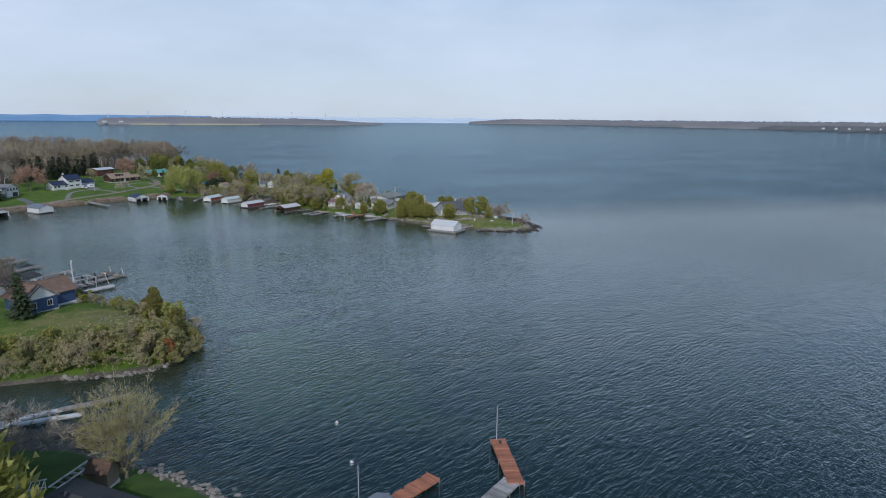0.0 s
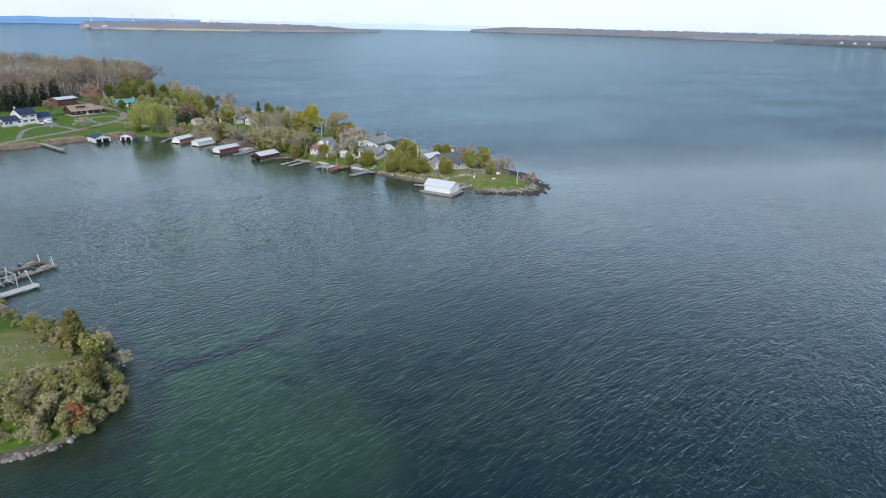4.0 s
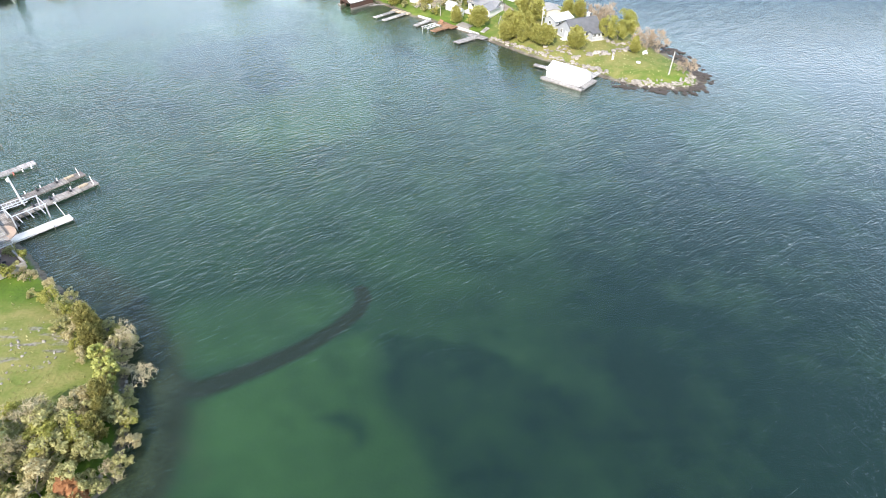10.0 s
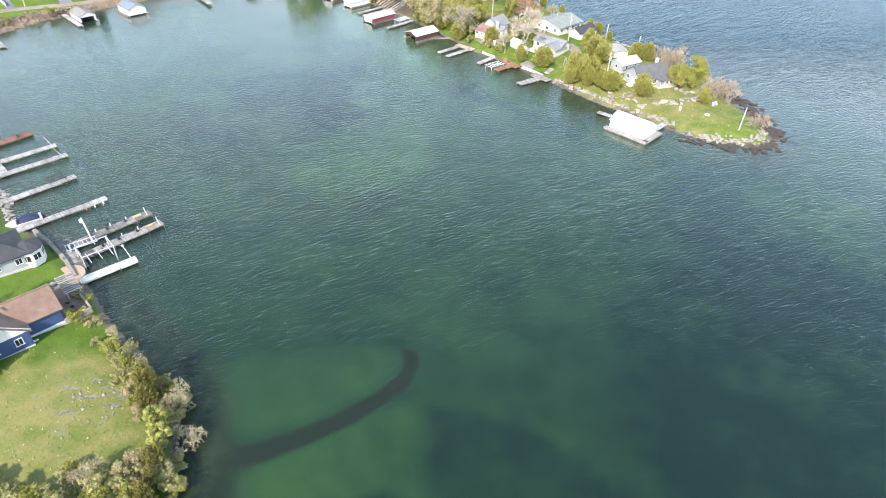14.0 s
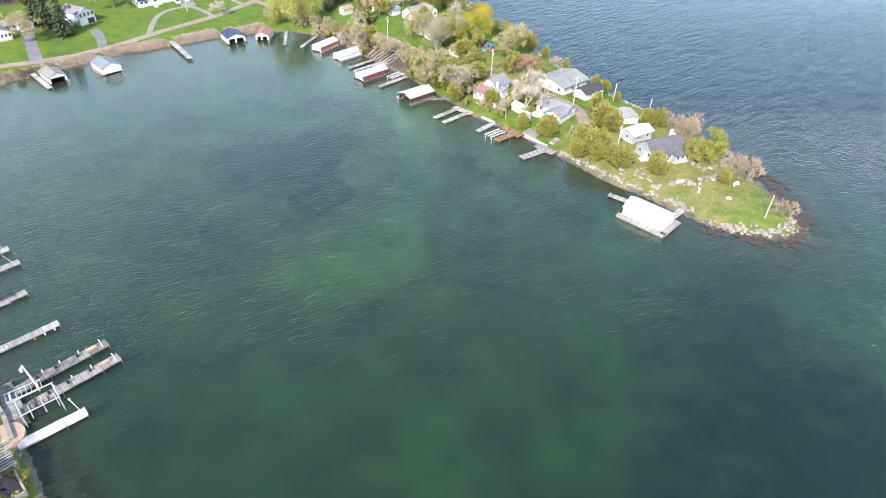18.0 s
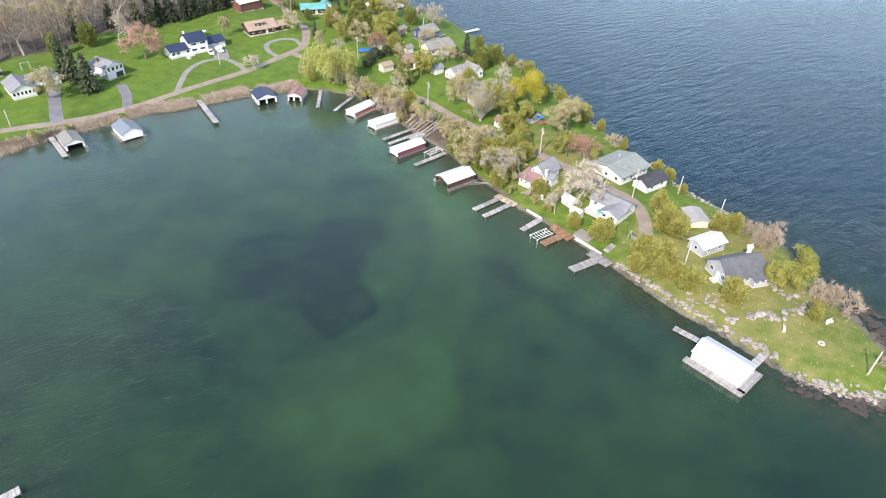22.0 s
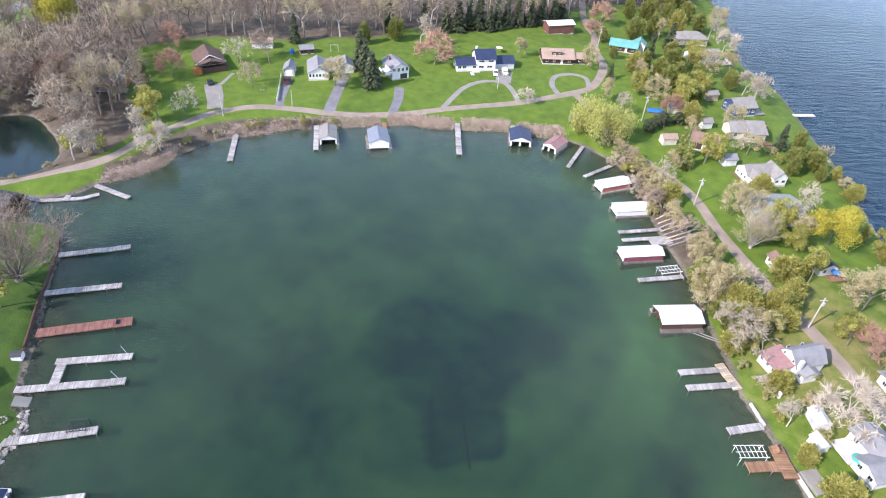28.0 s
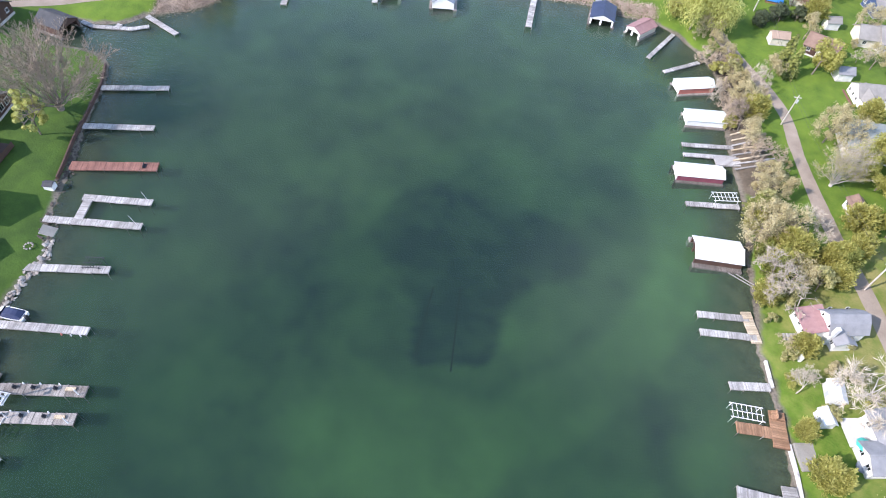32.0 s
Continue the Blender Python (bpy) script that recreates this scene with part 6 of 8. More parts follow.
b = boathouse(42.6, 100.9, -43.2, 9.0, 5.4, 1.9, 1.3, WHITE, WHITE_METAL, "white boathouse on a grey deck off the spit", "shut", WHITE, 0.3)
part("deck", Shape().box(0.3, -3.4, 0.25, 11.0, 1.3, 0.32).box(5.2, 0, 0.25, 1.4, 6.6, 0.32), GREY_DECK, b)
crib(b, 0.3, -3.4, 10.8, 1.1)
crib(b, 5.2, 0, 1.2, 6.4)
dock((40.7, 106.2), (36.2, 109.8), 1.2, GREY_DECK, "short grey dock off a white boathouse", section=1.5)
dock((47.3, 100.6), (53.4, 107.0), 1.4, GREY_DECK, "grey plank walk from a boathouse to the spit", section=2.2)


def boat_lift(x, y, turn, length, width, material, label, high=1.1):
    """An open frame of welded tubes standing in the water."""
    ob = thing("boat_lift", label, "boat lift", x, y, 0, turn, "boat lifts")
    for s in (-1, 1):
        part("rail", Shape().tube((-length / 2, s * width / 2, high), (length / 2, s * width / 2, high), 0.07, 0.07), material, ob)
        for u in (-1, 1):
            part("leg", Shape().tube((u * length * 0.42, s * width / 2, -1.5), (u * length * 0.42, s * width / 2, high), 0.06, 0.06), material, ob)
    for i in range(7):
        u = -length / 2 + (i + 0.5) * length / 7
        part("cross_bar", Shape().tube((u, -width / 2, high), (u, width / 2, high), 0.05, 0.05), material, ob)
    part("keel_bar", Shape().tube((-length / 2, 0, high - 0.1), (length / 2, 0, high - 0.1), 0.06, 0.06), material, ob)
    return ob


boat_lift(12.3, 136.7, 40, 5.2, 2.3, WHITE, "white tubular boat lift beside a timber dock")
boat_lift(-16.0, 173.5, 50, 5.4, 2.3, WHITE, "white tubular boat lift standing in the shallows")
boat_lift(-75.2, 71.2, 48, 3.2, 2.2, DARK_METAL, "dark boat lift beside a pale dock", 0.9)
boat_lift(-38.0, -39.4, 8, 2.6, 2.6, WHITE, "white boat lift pulled up on the grass", 1.0 + height(-38, -39.4))


# ---- trees ----
def limbs(rng, tall, spread, depth, trunk=None, upward=0.55, split=(3, 4), first=0.28, lean=(0, 0)):
    """Branches of a broadleaf tree as (from, to, radius, radius, level), grown from the ground."""
    out = []

    def grow(p, d, length, r, level):
        k = 2 if level < 2 else 1
        for i in range(k):
            bend = Vector((rng.uniform(-1, 1), rng.uniform(-1, 1), rng.uniform(-0.4, 0.6))) * 0.16
            d = (d + bend).normalized()
            q = p + d * length / k
            out.append((p, q, r, r * (0.82 if k > 1 else 0.6), level))
            p, r = q, r * (0.82 if k > 1 else 0.6)
            if level < depth and i == 0 and k > 1 and level > 0:
                grow(p, (d + side_way(d) * 0.9).normalized(), length * 0.5, r * 0.5, level + 1)
        if level < depth:
            for j in range(rng.randint(*split)):
                w = (d * upward + side_way(d) * spread + Vector((0, 0, 0.12))).normalized()
                grow(p, w, length * rng.uniform(0.55, 0.8), r * 0.62, level + 1)

    def side_way(d):
        a = rng.uniform(0, 2 * math.pi)
        s = d.cross(Vector((math.cos(a), math.sin(a), 0.3)))
        return s.normalized() if s.length > 1e-3 else Vector((1, 0, 0))

    grow(Vector((0, 0, -0.4)), Vector((lean[0], lean[1], 1)).normalized(), tall * first + 0.4, trunk or tall * 0.022, 0)
    top = max(q.z for _, q, _, _, _ in out)
    k = tall / top
    return [(p * k, q * k, a, b, l) for p, q, a, b, l in out]


def bare_tree(name, seed, label, tall=10, spread=0.75, depth=5, bark=None, twig=None, category="tree", twigs=2, lean=(0, 0), first=0.28, split=(3, 4), reach=1.0):
    """A leafless tree: trunk with limbs, and a crown of fine twigs."""
    rng = random.Random(seed)
    ob = thing(name, label, category, 0, 0, 0)
    wood, fine = Shape(), Shape()
    for p, q, a, b, level in limbs(rng, tall, spread, depth, None, 0.55, split, first, lean):
        if level <= 2:
            wood.tube(p, q, max(a, 0.035), max(b, 0.03), 5 if level < 2 else 4, False)
        else:
            side = (q - p).cross(Vector((rng.uniform(-1, 1), rng.uniform(-1, 1), rng.uniform(-1, 1)))).normalized()
            fine.add([p - side * max(a, 0.032), p + side * max(a, 0.032), q + side * max(b, 0.022), q - side * max(b, 0.022)], [(0, 1, 2, 3)])
            if level >= depth - 1:
                d = q - p
                for _ in range(twigs * 2):
                    u = p + d * rng.random()
                    w = u + (d.normalized() + Vector((rng.uniform(-1, 1), rng.uniform(-1, 1), rng.uniform(-0.3, 0.9)))) * rng.uniform(0.35, 1.0) * reach
                    s = Vector((rng.uniform(-1, 1), rng.uniform(-1, 1), rng.uniform(-1, 1))) * 0.05 * reach
                    fine.add([u - s, u + s, w], [(0, 1, 2)])
    part("trunk", wood, bark or BARK, ob)
    part("crown", fine, twig or TWIG, ob)
    return ob


def foliage(rng, lobes, count, size, droop=0.0):
    """Clumps of leaves spread through the shells of uneven lobes (middle, radii)."""
    b = Shape()
    total = sum(r[0] * r[1] + r[1] * r[2] + r[0] * r[2] for _, r in lobes)
    for c, r in lobes:
        n = int(count * (r[0] * r[1] + r[1] * r[2] + r[0] * r[2]) / total)
        for _ in range(n):
            d = Vector((rng.gauss(0, 1), rng.gauss(0, 1), rng.gauss(0, 1))).normalized()
            if d.z < -0.55 and rng.random() < 0.7:
                d.z = -d.z
            k = (0.62 + 0.42 * rng.random() ** 0.6) * (0.86 + 0.3 * noise.noise(d * 2.3 + Vector(c)))
            p = Vector(c) + Vector((d.x * r[0], d.y * r[1], d.z * r[2])) * k
            u = d.cross(Vector((rng.uniform(-1, 1), rng.uniform(-1, 1), rng.uniform(-1, 1)))).normalized()
            v = (d.cross(u) + d * rng.uniform(-0.6, 0.6)).normalized()
            s = size * rng.uniform(0.55, 1.3)
            tip = p + v * s - Vector((0, 0, droop * s))
            b.add([p - u * s * 0.5 - v * s * 0.5, p + u * s * 0.5 - v * s * 0.4, tip + u * s * rng.uniform(-0.3, 0.3)], [(0, 1, 2)])
    return b


def tufts(rng, ends, count, size, radius, droop=0.0):
    """Sprays of small leaves round the ends of the twigs."""
    lobes = [(p, [radius * rng.uniform(0.6, 1.25), radius * rng.uniform(0.6, 1.25), radius * rng.uniform(0.5, 0.95)]) for p in ends]
    b = foliage(rng, lobes, count, size, droop)
    return b


def leafy_tree(name, seed, label, tall=8, wide=6, leaf=None, bark=None, lobes=16, count=4200, size=0.34, low=0.25, category="tree", droop=0.0, puff=0.115):
    """A broadleaf tree: forking limbs that end in loose sprays of leaves."""
    rng = random.Random(seed)
    ob = thing(name, label, category, 0, 0, 0)
    grown = limbs(rng, tall, 1.0, 4, None, 0.5, (3, 4), max(0.1, low * 0.8))
    reach = sorted(math.hypot(q.x, q.y) for _, q, _, _, l in grown if l >= 3)
    k = wide / 2 * 0.86 / max(0.1, reach[int(len(reach) * 0.93)])
    flat = Matrix.Diagonal((k, k, 0.92, 1))
    wood = Shape()
    for p, q, a, b, level in grown:
        if level < 4:
            wood.tube(flat @ p, flat @ q, max(a, 0.045), max(b, 0.03), 5 if level < 2 else 3, False)
    part("trunk", wood, bark or BARK, ob)
    ends = [flat @ q for _, q, _, _, l in grown if l >= 3 and q.z > tall * low * 0.6]
    rng.shuffle(ends)
    ends = ends[:lobes * 5]
    part("crown", tufts(rng, ends, count, size, wide * puff, droop), leaf or LEAF_SPRING, ob)
    return ob


def cedar_tree(name, seed, label, tall=7, wide=5, leaf=None, count=6200, category="tree"):
    """A dense white cedar: upswept feathery boughs round several leaders, leafy almost to the ground."""
    rng = random.Random(seed)
    ob = thing(name, label, category, 0, 0, 0)
    stem, crown = Shape().tube((0, 0, -0.4), (0.05, 0.03, tall * 0.8), tall * 0.022, 0.03, 6, False), Shape()
    leaders = [Vector((math.cos(k * 2.1 + seed), math.sin(k * 2.1 + seed), 0)) * wide * 0.13 * k for k in range(3)]
    boughs = 96
    for i in range(boughs):
        u, a = (i + 0.5) / boughs, i * 2.4 + seed
        lead = leaders[i % 3] * u
        top = tall * (1 - 0.05 * (i % 3))
        r = wide * 0.46 * min(0.72 + 1.3 * u, 1) * (1 - u ** 1.5) ** 0.75 * rng.uniform(0.7, 1.12)
        base = lead + Vector((0, 0, top * (0.05 + 0.78 * u)))
        tip = base + Vector((math.cos(a) * r, math.sin(a) * r, top * rng.uniform(0.05, 0.15) + 0.2 * r))
        if i % 2:
            stem.tube(base, base.lerp(tip, 0.7), 0.045, 0.02, 3, False)
        along = (tip - base).normalized()
        for _ in range(count // boughs):
            k = rng.random() ** 0.5
            loose = 0.06 + wide * 0.065 * (1.2 - k)
            p = base.lerp(tip, k) + Vector((rng.gauss(0, loose), rng.gauss(0, loose), rng.gauss(0, loose)))
            d = along * 0.6 + Vector((rng.uniform(-0.7, 0.7), rng.uniform(-0.7, 0.7), rng.uniform(0.0, 1.1)))
            side = d.cross(Vector((rng.uniform(-1, 1), rng.uniform(-1, 1), rng.uniform(-1, 1)))).normalized()
            n = rng.uniform(0.13, 0.3)
            crown.add([p - side * n * 0.62, p + side * n * 0.62, p + d * n * 1.5], [(0, 1, 2)])
    part("trunk", stem, BARK, ob)
    part("crown", crown, leaf or LEAF_CEDAR, ob)
    return ob


def fan_tree(name, seed, label, tall=16, wide=24, bark=None, twig=None, thin=1.0, leaf=None):
    """An old leafless tree whose many limbs fan out from a low crotch."""
    rng = random.Random(seed)
    ob = thing(name, label, "tree", 0, 0, 0)
    wood, fine = Shape(), Shape()
    tips = []
    wood.tube((0, 0, -0.5), (0, 0, 1.4), tall * 0.045, tall * 0.036, 8, False)

    def spray(p, d, length, r, level):
        steps = 4 if level == 0 else 2
        for i in range(steps):
            d = (d + Vector((rng.gauss(0, 0.1), rng.gauss(0, 0.1), rng.gauss(0.05, 0.08)))).normalized()
            q = p + d * length / steps
            r2 = r * (0.72 if level == 0 else 0.6)
            if level == 0 or (level == 1 and i == 0):
                wood.tube(p, q, r, r2, 4, False)
            else:
                s = d.cross(Vector((rng.uniform(-1, 1), rng.uniform(-1, 1), rng.uniform(-1, 1)))).normalized()
                fine.add([p - s * max(r, 0.04) * thin, p + s * max(r, 0.04) * thin, q + s * max(r2, 0.022) * thin, q - s * max(r2, 0.022) * thin], [(0, 1, 2, 3)])
            p, r = q, r2
            if level == 3:
                tips.append(q.copy())
            if level < 3 and (level > 0 or i > 0):
                for _ in range(3 if level == 0 else 4 if level == 1 else 3):
                    w = (d + Vector((rng.gauss(0, 0.5), rng.gauss(0, 0.5), rng.gauss(0.1, 0.35)))).normalized()
                    spray(p, w, length * rng.uniform(0.3, 0.52), r * 0.6, level + 1)

    for i in range(22):
        a = i * 2.4 + rng.uniform(-0.3, 0.3)
        u = math.sqrt((i + 0.5) / 22)
        reach = wide / 2 * u * 0.8
        d = Vector((math.cos(a) * reach, math.sin(a) * reach, tall * (0.9 - 0.55 * u * u)))
        spray(Vector((math.cos(a) * 0.3, math.sin(a) * 0.3, rng.uniform(0.6, 1.5))), d.normalized(), d.length * rng.uniform(0.72, 0.9), tall * (0.0145 - 0.0035 * u), 0)
    part("trunk", wood, bark or BARK, ob)
    part("crown", fine, twig or TWIG, ob)
    if leaf:
        rng.shuffle(tips)
        part("foliage", foliage(rng, [(p, [0.35, 0.35, 0.3]) for p in tips[:900]], 6300, 0.12), leaf, ob, "olive-yellow opening buds")
    return ob


def conifer(name, seed, label, tall=11, wide=5.0, leaf=None, sparse=1.0, category="tree"):
    """A spruce or pine: whorls of boughs, shorter towards the top, hung with needle sprays."""
    rng = random.Random(seed)
    ob = thing(name, label, category, 0, 0, 0)
    part("trunk", Shape().tube((0, 0, -0.4), (0, 0, tall), tall * 0.018, 0.03, 6, False), BARK, ob)
    b = Shape()
    z = tall * 0.08
    while z < tall * 0.98:
        u = z / tall
        reach = wide / 2 * (1 - u) ** 0.85 * rng.uniform(0.8, 1.15) + 0.15
        for k in range(max(5, int(11 * sparse * (1 - u) + 5))):
            a = rng.uniform(0, 2 * math.pi)
            d = Vector((math.cos(a), math.sin(a), rng.uniform(-0.35, 0.05)))
            side = Vector((-math.sin(a), math.cos(a), 0))
            n = max(2, int(reach / 0.55))
            for j in range(n):
                p = Vector((0, 0, z)) + d * reach * (j + 0.6) / n
                s = 0.78 * (1 - 0.4 * j / n) * rng.uniform(0.7, 1.25)
                q = p + d * s - Vector((0, 0, rng.uniform(0.05, 0.4) * s))
                w = side * s * rng.uniform(0.45, 0.75) + Vector((0, 0, rng.uniform(-0.25, 0.25) * s))
                b.add([p - w, p + w, q + w * 0.5, q - w * 0.5], [(0, 1, 2, 3)])
        z += tall * 0.038 * rng.uniform(0.8, 1.3)
    part("crown", b, leaf or LEAF_DARK, ob)
    return ob


def plant(kinds, places, group, stretch=1.22, seed=5, spread=0.12):
    """Sets copies of some trees at places (x, y, height); the first copies are the originals."""
    rng = random.Random(seed)
    for i, (x, y, h) in enumerate(places):
        kind = kinds[i % len(kinds)]
        k = h / kind["tall"]
        k *= stretch
        w = k * rng.uniform(1 - spread, 1 + spread)
        m = Matrix.Translation((x, y, height(x, y))) @ Matrix.Rotation(rng.uniform(0, 6.28), 4, "Z") @ Matrix.Diagonal((w, w, k, 1))
        ob = kind["ob"]
        if not kind["used"]:
            ob.matrix_basis, kind["used"] = m, True
            ob["group"] = group
            kind["home"] = m
        else:
            c = copy_thing(ob, Matrix.Identity(4))
            c.matrix_basis = m
            c["group"] = group


def kind_of(ob, tall):
    return {"ob": ob, "tall": tall, "used": False}


CEDARS = [kind_of(cedar_tree("cedar_tree", 11, "dense yellow-green cedar, leafy to the ground", 7, 6.4), 7), kind_of(cedar_tree("cedar_tree", 12, "rounded yellow-green cedar with several tops", 7, 7.2), 7),
          kind_of(cedar_tree("cedar_tree", 13, "narrow olive-green cedar on the shore", 7, 5.2), 7)]
plant(CEDARS, [(32.6, 129.4, 7), (34.6, 126.6, 7), (37.4, 127.7, 6.5), (35.5, 123.5, 6), (31.4, 125.7, 5.5), (38.8, 122.6, 5), (40.5, 120.2, 6), (48.3, 117.4, 6), (39.7, 147.5, 6.5),
               (39.4, 139.5, 7.5), (41.8, 137.8, 6.5), (51.7, 141, 5.5), (55.5, 141.9, 5.5), (25, 136, 6), (44.2, 170.8, 4), (45.8, 165.3, 4), (47.8, 158.7, 3), (62.4, 113.5, 4.5),
               (12.2, 152.8, 5), (19.6, 140.1, 5), (0.2, 164, 7), (-7.8, 170.5, 6), (8.4, 169.5, 6), (5.2, 171.4, 7), (2.2, 157.4, 6), (4.9, 184.7, 7), (6.6, 173.2, 7)], "cedars of the spit", 0.98, seed=3, spread=0.22)
DEEP_CEDARS = [kind_of(cedar_tree("cedar_tree", 15, "tall deep-green cedar beside the lane", 7, 4.8, LEAF_DEEP), 7), kind_of(cedar_tree("cedar_tree", 17, "broad deep-green cedar, leafy to the ground", 7, 6.0, LEAF_DEEP), 7)]
plant(DEEP_CEDARS, [(-5.2, 235.3, 6.5), (-0.5, 242.4, 6.5), (1.8, 237.6, 5), (-9.6, 173.1, 6), (0.4, 162.8, 6), (8.1, 173.1, 6), (18.2, 175.5, 6), (-3.2, 165.4, 5), (-58.5, 270.5, 8),
               (-58.6, 283.7, 8), (-52, 271.1, 8), (-53.7, 265.7, 8), (-67.4, 278.7, 6), (-82.6, 303.3, 9), (-79.4, 314.6, 9), (-80.3, 334.4, 9), (-75.6, 344, 9), (-67.1, 336.7, 8),
               (-83, 354.2, 9), (-89.5, 333.4, 9), (-95.5, 327.7, 8), (-37.1, 283, 7), (-7.3, 251, 7), (-5.8, 240.9, 6), (-2.6, 246.1, 6), (-79.1, 277.1, 4.5)], "cedars of the upper lane", 1.1, seed=4, spread=0.22)
plant(DEEP_CEDARS, [(-90, 290.8, 5), (-62.3, 291.9, 7), (-153.8, 222.2, 7), (-148.1, 232.6, 7.5), (-179.9, 149.4, 3), (-186.9, 152.1, 4), (-47, 276, 7), (-42, 262, 5)], "cedars of the lawns", seed=6)
SPRINGS = [kind_of(leafy_tree("spring_tree", 21, "tree in fresh yellow-green spring leaf", 8, 7, count=5200, size=0.26, puff=0.16), 8), kind_of(leafy_tree("spring_tree", 22, "broad tree in pale spring leaf", 8, 8, lobes=18, count=5200, size=0.26, puff=0.16), 8)]
plant(SPRINGS, [(58.3, 123.8, 5.6), (63.0, 127.2, 6), (61, 123.4, 4.6), (20.1, 172.5, 6), (26.3, 170.2, 4), (2.3, 198.3, 6), (9.6, 187.8, 7), (-3.1, 197.2, 7), (17.2, 214.9, 4),
                (20.5, 209.8, 4), (-43.3, 256.5, 9), (-44.5, 268.6, 7), (-206.1, 143, 8), (-156.3, 138.9, 9)], "trees in spring leaf", seed=7)
YELLOWS = [kind_of(leafy_tree("maple_tree", 31, "broad maple in yellow blossom", 10, 11, LEAF_YELLOW, lobes=44, count=17000, size=0.25, puff=0.2), 10),
           kind_of(leafy_tree("maple_tree", 32, "slender tree in yellow catkins", 7, 4.2, LEAF_WILLOW, lobes=12, count=3000, size=0.28), 7)]
plant(YELLOWS[:1], [(10.2, 206.4, 9.2), (-238.1, 153, 12)], "trees in yellow bloom", seed=8)
plant(YELLOWS[1:], [(-111.2, 75.6, 8.5), (-31.9, 12.6, 4.5), (-33.4, 15.2, 4)], "trees in yellow bloom", seed=9)
SLIM = [kind_of(cedar_tree("young_pine", 35, "slim young pine with golden-green boughs", 7, 3.8, LEAF_GOLD, 4200), 7), kind_of(conifer("dead_pine", 36, "small dead pine with orange needles", 3.5, 2.6, LEAF_ORANGE, 1.2), 3.5)]
# unseen cedars, added beside the view to shade the near lawn and shed
plant(CEDARS, [(-39.5, -50, 12), (-42, -45, 12), (-46, -40, 11), (-49, -33, 10), (-53, -26, 9)], "cedars of the near shore", 1.1, seed=24)
plant(SLIM[:1], [(-36.8, 20.6, 6.2), (-31.6, 9.8, 5), (-30.8, 5.6, 4.4), (-35.6, 18.4, 4.8), (-32.6, 14, 4.2), (-31, 8, 4), (-38.6, 22.2, 3.6)], "young pines of the point", 1.0, seed=37)
plant(SLIM[1:], [(-31.2, -0.9, 3.2)], "dead pine of the point", 1.0, seed=38)
WILLOW = [kind_of(leafy_tree("willow_tree", 41, "great pale-leaved willow hanging over the shore", 10.5, 14, LEAF_WILLOW, lobes=44, count=18000, size=0.24, low=0.12, droop=1.1, puff=0.19), 10.5)]
plant(WILLOW, [(-56.3, 217.2, 10.5)], "willow by the bay", seed=10)
BARES = [kind_of(leafy_tree("budding_tree", 51, "wide tree in opening tan buds", 9, 9, LEAF_BUD, lobes=26, count=4300, size=0.19, low=0.22), 9), kind_of(bare_tree("bare_tree", 52, "leafless grey-brown tree beside the lane", 9, 0.75, 5, BARK, PALE_TWIG, reach=0.65), 9),
         kind_of(leafy_tree("budding_tree", 53, "tall tree in opening tan buds", 9, 7, LEAF_BUD, lobes=22, count=3600, size=0.18, low=0.25), 9)]
plant(BARES, [(-6.3, 168.7, 8), (3.4, 159.9, 8.5), (-13.2, 182.5, 6), (-11.8, 203.5, 8), (-0.1, 213.7, 8), (18.7, 184, 9), (-3.9, 171.3, 8), (-0.5, 174.5, 6), (-22.1, 189, 7), (-29.4, 199.6, 6),
              (-31.4, 206.3, 6), (-32.1, 214, 6), (-26.7, 251.2, 7), (-56.2, 237.7, 7), (-65.5, 243.1, 7), (-81.2, 262.7, 7), (-21.4, 237.3, 4), (-104.7, 252.5, 7), (-137.2, 190.2, 8)], "budding trees", seed=11, spread=0.2)
BROWNS = [BARES[1], kind_of(bare_tree("bare_tree", 55, "leafless brown-grey tree with a fine crown", 10, 0.7, 5, BARK, TWIG, reach=0.7), 10),
          kind_of(bare_tree("bare_tree", 56, "leafless tree with a warm brown haze of buds", 10, 0.8, 5, BARK, RED_TWIG, reach=0.8, twigs=3), 10)]
plant(BROWNS, [(-172.4, 179.5, 8), (-164.3, 186.2, 9), (-154.7, 171, 7), (-153.8, 145.4, 8), (-184.2, 85.8, 12), (-194, 91.4, 12), (-199.7, 98.9, 12), (-203.1, 105.9, 12),
              (-170.1, 86.1, 9), (-186, 134, 11), (-64, 31, 9), (-176, 138, 10), (-37, 198, 5), (-26, 193.5, 5.5), (-17.5, 186.5, 5)], "leafless trees", seed=12, spread=0.2)
PALES = [kind_of(bare_tree("pale_tree", 61, "leafless tree with pale grey limbs", 10, 0.85, 5, PALE_BARK, PALE_TWIG, reach=0.6), 10), kind_of(bare_tree("pale_tree", 62, "leaning leafless tree with pale limbs", 10, 0.8, 5, PALE_BARK, PALE_TWIG, lean=(0.35, 0.1)), 10)]
plant(BARES[1:2], [(-40, -37, 9)], "leafless trees", 1.0, seed=78)
plant(BARES[:1], [(20.5, 186, 10.5), (-9, 205, 8)], "budding trees", 1.1, seed=77)
plant(PALES, [(15.6, 145.8, 5.2), (21.7, 152.6, 8.5), (-60.8, 332.7, 9), (-50.6, 316.3, 9), (-27.8, 281, 9), (-32.3, 282.5, 7), (-136.9, 233.9, 11), (-83.1, 223.7, 4.5), (-153.2, 130.4, 8)], "pale leafless trees", seed=13, spread=0.2)
